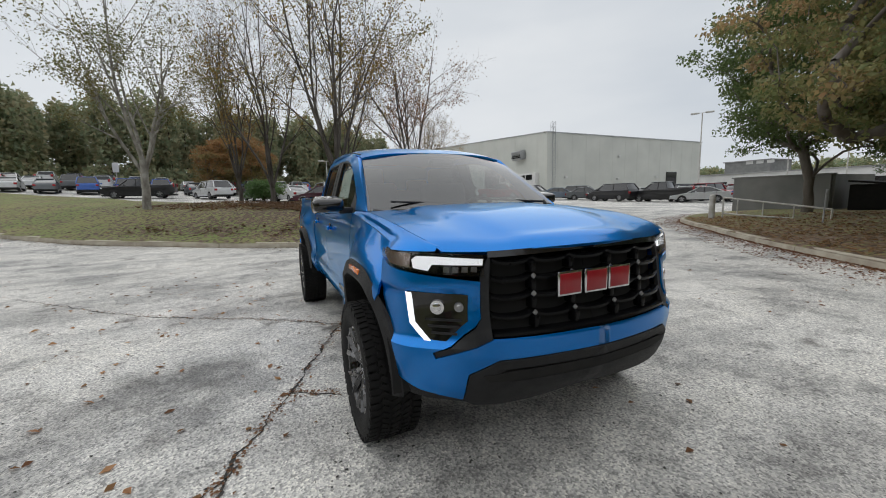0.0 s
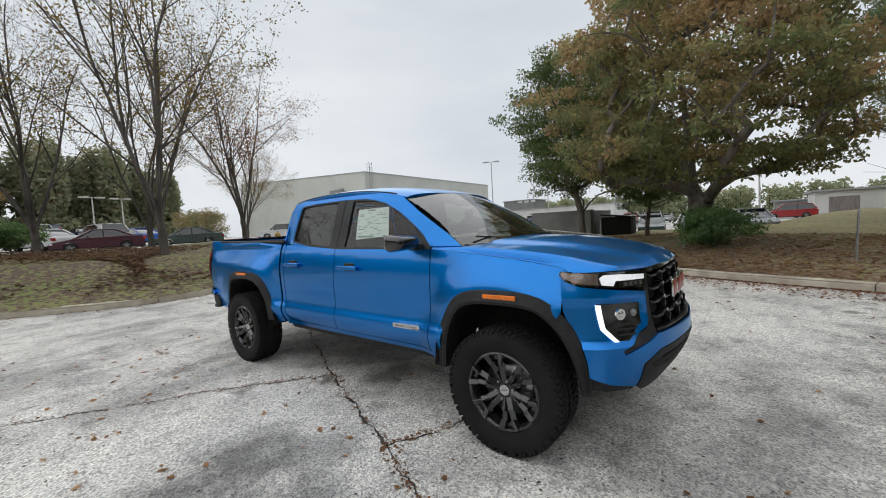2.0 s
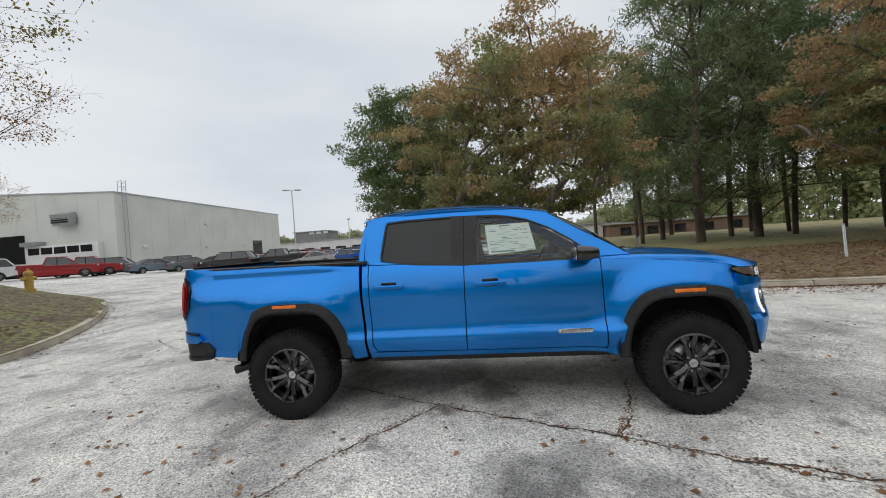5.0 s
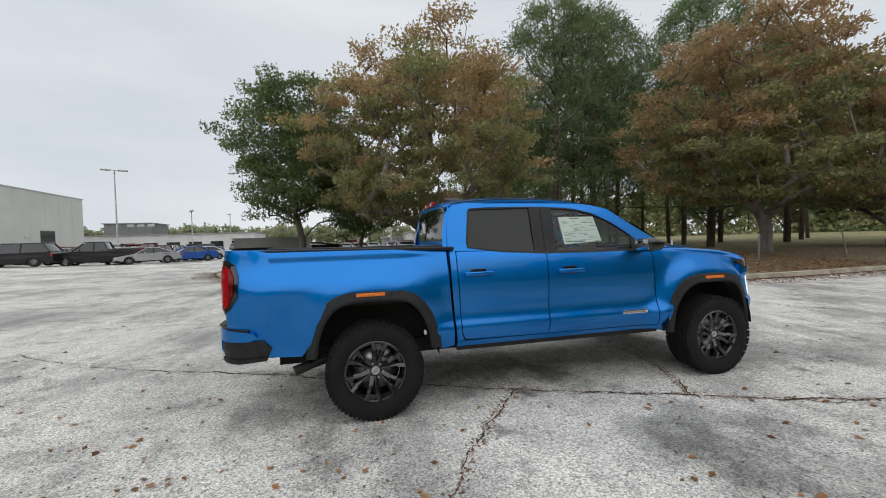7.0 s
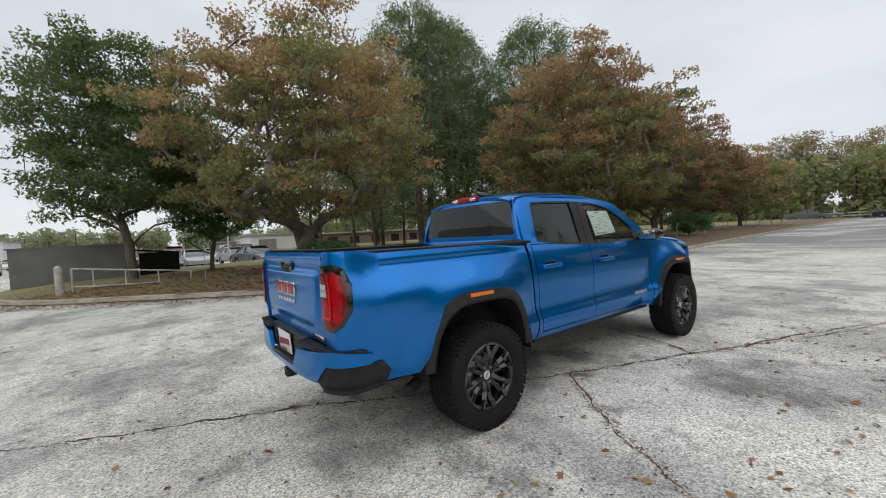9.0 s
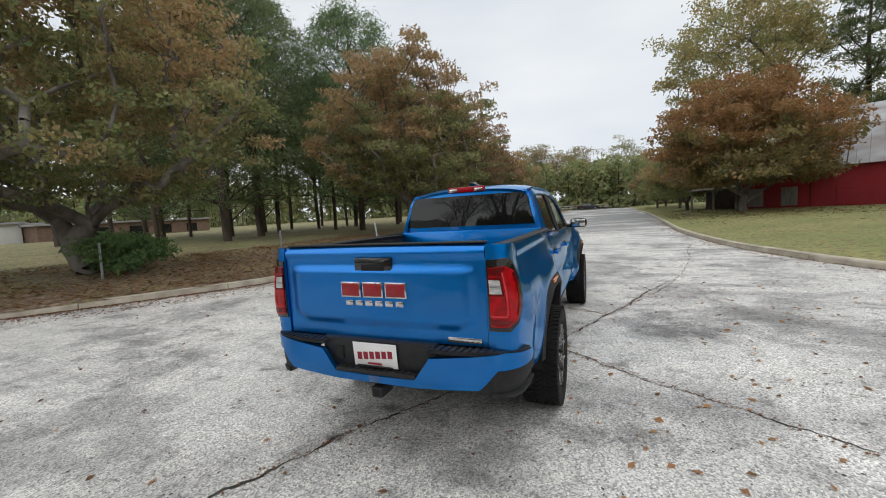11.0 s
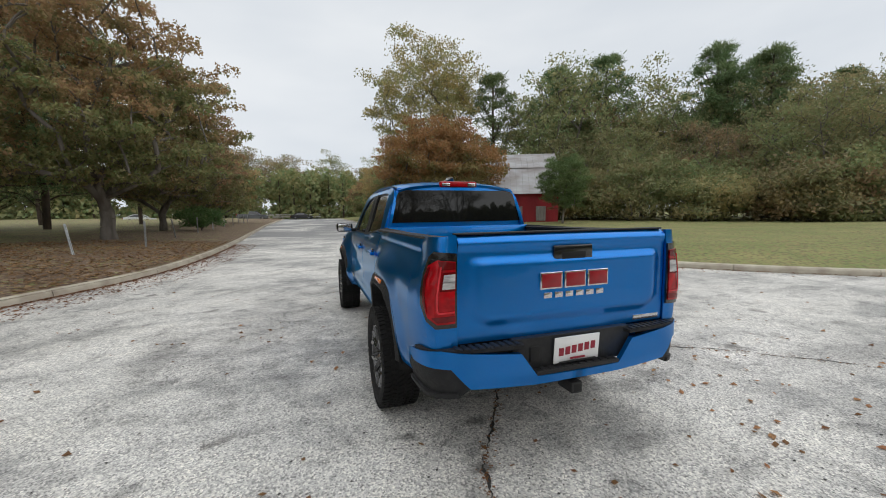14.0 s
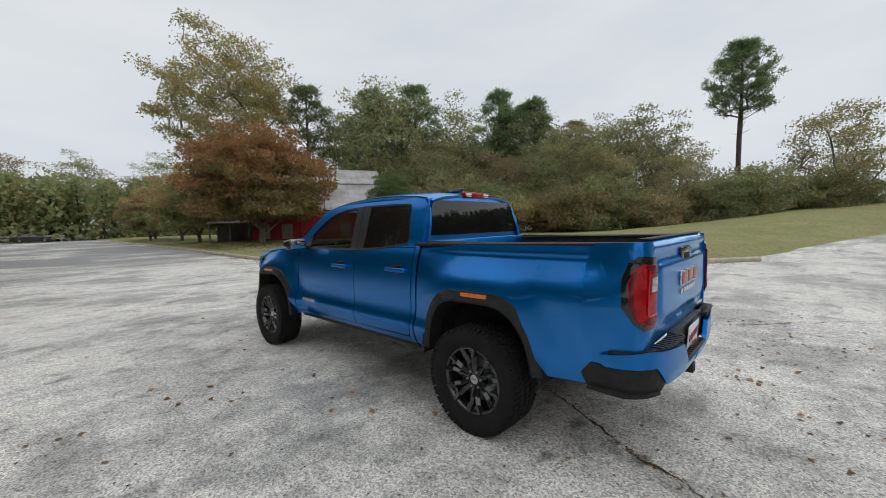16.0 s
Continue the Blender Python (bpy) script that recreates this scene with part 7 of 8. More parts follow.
low_building("low_showroom", 108, 122, 26, 66, 4.6, M_BWHITE, "long low white dealership building far beyond the lot", [(30 + 5 * k, 3.0, 2.0, 1.7, M_DARKGL) for k in range(7)], "x")
low_building("dark_upper_building", 118, 128, 54, 65, 8.0, M_BLOCK, "distant dark building with a pale band", [(54 + 2.4 * k, 1.6, 0.8, 7.6, M_BWHITE) for k in range(3)], "x")
low_building("white_office", 78, 92, -26, -11.5, 3.2, M_BWHITE, "low white office building behind the pines", [(-23 + 3.0 * k, 1.6, 1.5, 1.6, M_DARKGL) for k in range(4)], "x")
low_building("grey_shed", 84, 90, -10.5, -6.0, 2.4, M_BLOCK, "small grey shed at the edge of the lot", [(-8.2, 1.6, 1.8, 1.0, M_BWHITE)], "x")
low_building("brick_house", 60, 68, -40, -18.6, 2.6, M_BRICK, "low brown brick building behind the pines", [(-37 + 4.0 * k, 1.6, 1.2, 1.5, M_DARKGL) for k in range(5)], "x")
low_building("white_garage", 63, 71, -18.4, -9.0, 3.0, M_BWHITE, "white garage beside the brick building", [(-15.5, 2.6, 2.3, 1.2, M_BWHITE), (-11.5, 2.6, 2.3, 1.2, M_BOARD)], "x")

# barn
barn = empty("barn")
tagged(barn, "faded red barn with a weathered tin gambrel roof", "barn")
barn.matrix_basis = Matrix.Translation((-22.4, -28.6, 0.0)) @ Matrix.Rotation(math.atan2(-0.437, 0.9), 4, "Z")
# local x runs along the front wall, local -y goes back
L, D = 8.2, 9.0
raw("wall", [(0, 0, -0.2), (L, 0, -0.2), (L, -D, -0.2), (0, -D, -0.2), (0, 0, 3.35), (L, 0, 3.35), (L, -D, 3.35), (0, -D, 3.35), (0, -2.0, 5.9), (0, -D / 2, 7.6), (0, -D + 2.0, 5.9), (L, -2.0, 5.9), (L, -D / 2, 7.6), (L, -D + 2.0, 5.9)],
    [(0, 1, 5, 4), (1, 2, 6, 13, 12, 11, 5), (2, 3, 7, 6), (3, 0, 4, 8, 9, 10, 7)], M_BARN, barn)
for (ya, za), (yb, zb) in (((0.35, 3.15), (-2.0, 5.95)), ((-2.0 + 0.12, 5.93), (-D / 2, 7.68)), ((-D / 2, 7.68), (-D + 2.0 - 0.12, 5.93)), ((-D + 2.0, 5.95), (-D - 0.35, 3.15))):
    n = 14
    for k in range(n):
        xa, xb = -0.3 + (L + 0.6) * k / n, -0.3 + (L + 0.6) * (k + 1) / n - 0.012
        dz = 0.012 * (k % 2)
        raw("tin_sheet", [(xa, ya, za + dz), (xb, ya, za + dz), (xb, yb, zb + dz), (xa, yb, zb + dz), (xa, ya, za - 0.03), (xb, ya, za - 0.03), (xb, yb, zb - 0.03), (xa, yb, zb - 0.03)], [(0, 1, 2, 3), (7, 6, 5, 4), (0, 4, 5, 1), (1, 5, 6, 2), (2, 6, 7, 3), (3, 7, 4, 0)], M_TIN, barn)
for k in range(27):
    box("board", (0.15 + 0.3 * k, 0.012, 1.6), (0.285, 0.024, 3.5), M_BARN, barn)
for x, m_ in ((1.7, M_BOARD), (4.0, M_BOARD), (6.4, M_BARN)):
    bm = bmesh.new()
    add_box(bm, (x, 0.035, 1.15), (0.95, 0.05, 1.45), 0.01)
    w_ = part("window", bm, m_, barn, "boarded-up window")
    for k in range(4):
        box("slat", (x, 0.07, 0.62 + 0.35 * k), (0.9, 0.03, 0.27), m_, w_)
wing = empty("barn_wing")
wing.parent = barn
box("wall", (L + 2.1, -2.6, 1.2), (4.1, 5.0, 2.8), M_BARN, wing)
raw("roof", [(L, 0.3, 2.55), (L + 4.4, 0.3, 2.55), (L + 4.4, -2.6, 3.7), (L, -2.6, 3.7), (L, -5.4, 2.55), (L + 4.4, -5.4, 2.55)], [(0, 1, 2, 3), (3, 2, 5, 4)], M_ROOFG, wing)
for x in (L + 1.2, L + 3.2):
    box("boarded_window", (x, -0.07, 1.15), (0.95, 0.06, 1.4), M_BOARD, wing)
lean = empty("lean_to")
lean.parent = barn
box("back_wall", (L + 6.0, -4.6, 1.0), (3.6, 0.12, 2.2), M_BOARD, lean)
raw("roof", [(L + 4.2, 0.0, 2.05), (L + 7.9, 0.0, 2.05), (L + 7.9, -4.8, 2.5), (L + 4.2, -4.8, 2.5), (L + 4.2, 0.0, 1.98), (L + 7.9, 0.0, 1.98), (L + 7.9, -4.8, 2.43), (L + 4.2, -4.8, 2.43)], [(0, 1, 2, 3), (7, 6, 5, 4), (0, 4, 5, 1), (1, 5, 6, 2), (2, 6, 7, 3), (3, 7, 4, 0)], M_BOARD, lean)
for k in range(3):
    box("post", (L + 4.5 + 1.6 * k, -0.25, 0.9), (0.14, 0.14, 2.2), M_BOARD, lean)

# block enclosure, with its gate and bollard
enc = empty("block_enclosure")
tagged(enc, "grey rendered block enclosure for waste bins", "enclosure")
box("wall", (20.3, 6.3, 0.85), (0.22, 3.7, 2.0), M_BLOCK, enc)
box("wall", (22.15, 8.1, 0.85), (3.6, 0.22, 2.0), M_BLOCK, enc)
box("wall", (22.15, 4.47, 0.85), (3.6, 0.22, 2.0), M_BLOCK, enc)
box("coping", (20.3, 6.3, 1.875), (0.28, 3.9, 0.06), M_BLOCK, enc)
bm = bmesh.new()
add_box(bm, (21.2, 3.2, 0.8), (1.2, 1.6, 1.2), 0.04)
add_box(bm, (21.2, 3.2, 1.45), (1.3, 1.7, 0.08), 0.02, Matrix.Rotation(0.12, 4, "X"))
tagged(part("waste_bin", bm, M_DARK), "dark lidded waste bin beside the enclosure", "bin")
gt = empty("barrier_gate")
tagged(gt, "old white pipe barrier gate sagging on the verge", "gate")
pa, pb = Vector((15.25, 5.75, 0.0)), Vector((15.0, 2.35, 0.0))
for f0, z0, f1, z1 in ((0, 1.02, 1, 0.62), (0.16, 0.36, 1, 0.24), (0, 0.40, 0.16, 0.36)):
    p0, p1 = pa.lerp(pb, f0), pa.lerp(pb, f1)
    cyl("rail", (p0.x, p0.y, z0), (p1.x, p1.y, z1), 0.030, M_PIPEW, gt, n=8)
for f0, z0, z1 in ((0.0, 0.1, 1.04), (0.16, 0.36, 0.96), (0.42, 0.33, 0.86), (0.70, 0.29, 0.75), (1.0, 0.22, 0.64)):
    p0 = pa.lerp(pb, f0)
    cyl("upright", (p0.x, p0.y, z0), (p0.x, p0.y, z1), 0.032 if f0 in (0.0, 1.0) else 0.022, M_PIPEW, gt, n=8)
bm = bmesh.new()
add_cyl(bm, (15.05, 6.05, 0.0), (15.05, 6.05, 1.05), 0.11, n=16)
bmesh.ops.create_uvsphere(bm, u_segments=14, v_segments=8, radius=0.11, matrix=Matrix.Translation((15.05, 6.05, 1.05)))
tagged(part("bollard", bm, M_PIPEW), "white painted steel bollard beside the gate", "bollard")


# verge posts
def verge_post(x, y, lean, turn, h=1.05):
    p = empty("verge_post", pose(x, y, pave_z(x, y) + 0.2, lean, 0, turn))
    tagged(p, "thin galvanised post standing in the verge" if abs(lean) < 6 else "leaning thin galvanised post in the verge", "post", "verge posts")
    bm = bmesh.new()
    for dx, dy in ((0, 0), (0.022, 0.012), (-0.022, 0.012)):
        add_box(bm, (dx, dy, h / 2 - 0.1), (0.022 if dx == 0 else 0.02, 0.006 if dx == 0 else 0.022, h + 0.2))
    part("stake", bm, M_GALV, p)
    cyl("cap_ring", (0, 0.004, h - 0.02), (0, 0.004, h + 0.015), 0.03, M_GALV, p, n=8)


for x, y, ln, tn in ((8.2, -4.5, 2, 10), (8.1, -10.0, 13, 60), (7.25, -13.0, 2, 0), (7.75, -18.4, 10, 150), (8.1, -24.2, 1, 0), (8.3, -29.5, 3, 40), (8.5, -35, 2, 0), (8.6, -40, 1, 0), (8.8, -45, 2, 0), (9.0, -50, 1, 0), (9.2, -55, 2, 0), (11.25, -1.2, 2, 20), (13.6, 2.0, 1, 0)):
    verge_post(x, y, ln, tn)

# hydrant
hyd = empty("fire_hydrant", pose(6.85, 15.1, 0.86))
tagged(hyd, "yellow fire hydrant on the grass mound", "hydrant")
M_YPAINT = mat("yellow_hydrant_paint", (0.50, 0.33, 0.07), (0.42, 0.27, 0.06), scale=6, rough=0.6)
bm = bmesh.new()
add_cyl(bm, (0, 0, -0.1), (0, 0, 0.08), 0.16, n=14)
add_cyl(bm, (0, 0, 0.08), (0, 0, 0.55), 0.11, n=14)
part("barrel", bm, M_YPAINT, hyd)
bm = bmesh.new()
bmesh.ops.create_uvsphere(bm, u_segments=14, v_segments=8, radius=0.13, matrix=Matrix.Translation((0, 0, 0.57)))
add_cyl(bm, (0, 0, 0.66), (0, 0, 0.76), 0.035, n=8)
part("bonnet", bm, M_YPAINT, hyd)
for a in (0, math.pi / 2, math.pi):
    cyl("nozzle", (0.08 * math.cos(a), 0.08 * math.sin(a), 0.42), (0.20 * math.cos(a), 0.20 * math.sin(a), 0.42), 0.06, M_YPAINT, hyd, n=10)


def street_lamp(x, y, h, heads, label):
    z = pave_z(x, y)
    s_ = empty("street_lamp", pose(x, y, z))
    tagged(s_, label, "street lamp", "lot lamps")
    cyl("base", (0, 0, -0.1), (0, 0, 0.7), 0.22, M_PIPEW, s_, n=14)
    cyl("pole", (0, 0, 0.6), (0, 0, h), 0.09, M_PIPEW, s_, 0.06, 10)
    for a in heads:
        bm = bmesh.new()
        add_box(bm, (0.75 * math.cos(a), 0.75 * math.sin(a), h), (0.9, 0.45, 0.16), 0.05, Matrix.Rotation(a, 4, "Z"))
        add_cyl(bm, (0, 0, h), (0.4 * math.cos(a), 0.4 * math.sin(a), h), 0.03, n=8)
        part("lamp_head", bm, M_PIPEW, s_)


street_lamp(47.0, 27.0, 10.2, (2.0, 2.0 + math.pi), "tall white twin-headed lot lamp")
street_lamp(60.0, 24.0, 6.7, (0.4, 0.4 + math.pi), "white twin-headed lot lamp")
street_lamp(66.0, 20.5, 6.7, (0.4,), "white single-headed lot lamp")
street_lamp(7.4, 56.5, 5.0, (0.2, 0.2 + math.pi), "white twin-headed lot lamp")
street_lamp(10.2, 57.0, 5.0, (0.2, 0.2 + math.pi), "white twin-headed lot lamp")
street_lamp(46.0, -3.5, 6.5, (0.2,), "white lot lamp by the grass")
sg = empty("lot_sign", pose(-16.8, 54.0, pave_z(-16.8, 54)))
tagged(sg, "small white sign board on a post", "sign")
cyl("post", (0, 0, 0), (0, 0, 3.6), 0.05, M_PIPEW, sg, n=8)
box("board", (0, -0.06, 3.0), (0.6, 0.05, 1.1), M_BWHITE, sg)
gr = empty("guard_rail")
tagged(gr, "white guard rail across the far end of the road", "guard rail")
for z in (1.0, 0.55):
    box("beam", (5.5, -90, z), (14, 0.08, 0.22), M_PIPEW, gr)
for k in range(8):
    box("post", (-1 + 1.9 * k, -90.1, 0.5), (0.12, 0.12, 1.2), M_PIPEW, gr)


# ---------------------------------------------------------------- parked cars
M_CARGL = mat("car_glass", (0.012, 0.014, 0.016), (0.02, 0.022, 0.024), scale=2, rough=0.06, coat=0.6)
M_HUB = mat("car_alloy", (0.42, 0.42, 0.43), (0.30, 0.30, 0.31), scale=9, rough=0.35, metal=0.9)
M_CARRUB = mat("car_tyre", (0.015, 0.015, 0.015), (0.022, 0.022, 0.022), rough=0.85)
M_CARRED = mat("car_tail_lens", (0.35, 0.01, 0.015), (0.28, 0.01, 0.012), rough=0.15, coat=0.8)
M_CARLAMP = mat("car_head_lens", (0.6, 0.62, 0.64), (0.5, 0.52, 0.54), rough=0.1, coat=0.8)
CAR_PAINT = {}


def car_paint(colour):
    if colour not in CAR_PAINT:
        CAR_PAINT[colour] = mat("car_paint", colour, tuple(v * 0.9 for v in colour), scale=3, rough=0.3, metal=0.1, coat=0.7)
    return CAR_PAINT[colour]


SHAPES = {
    "sedan": dict(L=4.7, W=1.80, wb=(0.95, 3.65), r=0.32, low=[(0.0, 0.32), (0.0, 0.58), (0.12, 0.68), (1.15, 0.90), (3.75, 0.98), (4.55, 0.95), (4.68, 0.80), (4.70, 0.34)], top=[(1.15, 0.89), (1.95, 1.36), (2.35, 1.43), (3.15, 1.41), (4.05, 0.97)], roof=(1.98, 3.12, 1.42)),
    "coupe": dict(L=4.6, W=1.78, wb=(0.95, 3.55), r=0.32, low=[(0.0, 0.30), (0.0, 0.56), (0.2, 0.66), (1.3, 0.86), (3.6, 0.95), (4.4, 0.95), (4.58, 0.80), (4.60, 0.32)], top=[(1.35, 0.86), (2.15, 1.30), (2.5, 1.36), (3.0, 1.34), (3.95, 0.95)], roof=(2.2, 3.0, 1.35)),
    "suv": dict(L=4.9, W=1.92, wb=(0.95, 3.85), r=0.37, low=[(0.0, 0.40), (0.0, 0.80), (0.12, 0.92), (1.15, 1.06), (4.75, 1.10), (4.88, 0.95), (4.90, 0.42)], top=[(1.10, 1.05), (1.75, 1.62), (2.2, 1.74), (4.35, 1.70), (4.80, 1.10)], roof=(1.85, 4.30, 1.73)),
    "pickup": dict(L=5.8, W=1.98, wb=(1.0, 4.55), r=0.40, low=[(0.0, 0.48), (0.0, 0.92), (0.12, 1.06), (1.35, 1.16), (3.62, 1.20), (3.64, 1.30), (5.75, 1.30), (5.80, 0.55)], top=[(1.35, 1.15), (2.05, 1.74), (2.45, 1.86), (3.35, 1.84), (3.60, 1.20)], roof=(2.10, 3.32, 1.85)),
}


def parked(kind, colour, x, y, turn, word, n_seg=9):
    """A parked car. turn: the heading of its nose, in degrees from +y anticlockwise."""
    sh = SHAPES[kind]
    ob = empty("parked_" + ("pickup" if kind == "pickup" else "car"), pose(x, y, pave_z(x, y), 0, 0, turn))
    tagged(ob, word + " parked in the lot", "pickup truck" if kind == "pickup" else "car", "parked cars")
    L_, W_, r = sh["L"], sh["W"], sh["r"]
    paint = car_paint(colour)
    bottom = []
    for c in reversed(sh["wb"]):
        bottom += [(c + (r + 0.05) * math.cos(a), 0.30 + max(-0.08, (r + 0.05) * math.sin(a))) for a in [math.pi * k / n_seg for k in range(n_seg + 1)]]
    prof = sh["low"] + bottom
    bm = bmesh.new()

    def wide(yy, zz):
        t = min(1.0, min(yy, L_ - yy) / 0.5)
        return W_ / 2 * (0.86 + 0.14 * math.sqrt(max(0, t))) * (1 - 0.10 * max(0.0, zz - 0.75)) * (0.96 + 0.04 * min(1, zz / 0.5))
    left = [bm.verts.new((-wide(a, b), L_ / 2 - a, b)) for a, b in prof]
    right = [bm.verts.new((wide(a, b), L_ / 2 - a, b)) for a, b in prof]
    n = len(prof)
    for i in range(n):
        bm.faces.new((left[i], left[(i + 1) % n], right[(i + 1) % n], right[i]))
    bm.faces.new(left[::-1])
    bm.faces.new(right)
    bmesh.ops.recalc_face_normals(bm, faces=bm.faces[:])
    bmesh.ops.bevel(bm, geom=[e for e in bm.edges if e.verts[0].co.x * e.verts[1].co.x > 0 and min(v.co.z for v in e.verts) > 0.55], offset=0.075, segments=3, profile=0.6, affect="EDGES", clamp_overlap=True)
    part("body", bm, paint, ob, sharp=0.7)
    box("lower_trim", (0, 0, 0.30), (W_ * 0.93, L_ - sh["r"] * 0.2, 0.14), M_CARRUB, ob, 0.03)
    for s_ in (1, -1):
        yb = L_ / 2 - (sh["roof"][0] + sh["roof"][1]) / 2
        for dy in (0.95, 0.0, -0.85):
            box("door_gap", (s_ * (wide(L_ / 2 - yb - dy, 0.75) - 0.002), yb + dy, 0.70), (0.008, 0.012, 0.46), M_CARRUB, ob)
        box("mirror", (s_ * (W_ / 2 + 0.05), L_ / 2 - sh["top"][1][0] + 0.18, sh["top"][0][1] + 0.10), (0.18, 0.10, 0.13), paint, ob, 0.03)
    bm = bmesh.new()
    tp = sh["top"]
    z0, z1 = tp[0][1], max(p[1] for p in tp)

    def wtop(zz):
        return W_ / 2 * (0.90 - 0.20 * max(0.0, (zz - z0) / (z1 - z0)))
    left = [bm.verts.new((-wtop(b), L_ / 2 - a, b)) for a, b in tp]
    right = [bm.verts.new((wtop(b), L_ / 2 - a, b)) for a, b in tp]
    n = len(tp)
    for i in range(n):
        bm.faces.new((left[i], left[(i + 1) % n], right[(i + 1) % n], right[i]))
    bm.faces.new(left[::-1])
    bm.faces.new(right)
    bmesh.ops.recalc_face_normals(bm, faces=bm.faces[:])
    bmesh.ops.bevel(bm, geom=[e for e in bm.edges if e.verts[0].co.x * e.verts[1].co.x > 0 and max(v.co.z for v in e.verts) > z0 + 0.1], offset=0.06, segments=2, profile=0.6, affect="EDGES", clamp_overlap=True)
    part("window_band", bm, M_CARGL, ob, sharp=0.7)
    a, b, zr = sh["roof"]
    bm = bmesh.new()
    add_box(bm, (0, L_ / 2 - (a + b) / 2, zr), (wtop(zr) * 2 + 0.05, b - a + 0.12, 0.07), 0.025)
    part("roof", bm, paint, ob)
    for s_ in (1, -1):
        for k, (a, b) in enumerate(((tp[0], tp[1]), (tp[-1], tp[-2]))):
            bm = bmesh.new()
            add_cyl(bm, (s_ * (wtop(a[1]) + 0.01), L_ / 2 - a[0], a[1]), (s_ * (wtop(b[1]) + 0.01), L_ / 2 - b[0], b[1]), 0.045, n=6)
            part("pillar", bm, paint, ob)
        mid = (sh["roof"][0] + sh["roof"][1]) / 2
        cyl("pillar", (s_ * (wtop(z0) + 0.005), L_ / 2 - mid, z0), (s_ * (wtop(zr) + 0.005), L_ / 2 - mid, zr), 0.035, M_CARRUB, ob, n=6)
        zl = sh["low"][2][1]
        box("headlamp", (s_ * W_ * 0.36, L_ / 2 - 0.10, zl - 0.08), (0.36, 0.16, 0.13), M_CARLAMP, ob, 0.03)
        zt = sh["low"][-2][1]
        box("tail_lamp", (s_ * W_ * 0.39, -L_ / 2 + 0.06, zt - 0.08), (0.24, 0.14, 0.20 if kind != "pickup" else 0.36), M_CARRED, ob, 0.03)
        for c in sh["wb"]:
            wv = empty("wheel")
            wv.parent = ob
            wv.matrix_basis = pose(s_ * (W_ / 2 - 0.13), L_ / 2 - c, r)
            bm = bmesh.new()
            lathe(bm, [(r * 0.62, 0.11), (r * 0.95, 0.11), (r, 0.08), (r, -0.08), (r * 0.95, -0.11), (r * 0.6, -0.11)], 22)
            bmesh.ops.recalc_face_normals(bm, faces=bm.faces[:])
            part("tyre", bm, M_CARRUB, wv)
            bm = bmesh.new()
            lathe(bm, [(r * 0.64, 0.10), (r * 0.60, 0.07), (r * 0.58, 0.04)], 20)
            lathe(bm, [(r * 0.64, -0.10), (r * 0.60, -0.07), (r * 0.58, -0.04)], 20)
            for k in range(5):
                for xx in (0.07, -0.07):
                    g = bmesh.ops.create_cube(bm, size=1.0)
                    bmesh.ops.transform(bm, matrix=Matrix.Rotation(2 * math.pi * k / 5, 4, "X") @ Matrix.Translation((xx, 0, r * 0.32)) @ Matrix.Diagonal((0.03, 0.09, r * 0.62, 1)), verts=g["verts"])
            part("rim", bm, M_HUB, wv)
    return ob


WHT, SIL, GRY, BLK, RED, BLU, PUR, GRN = (0.62, 0.63, 0.63), (0.42, 0.43, 0.43), (0.12, 0.13, 0.14), (0.012, 0.012, 0.014), (0.32, 0.02, 0.025), (0.02, 0.10, 0.42), (0.075, 0.02, 0.035), (0.05, 0.075, 0.07)
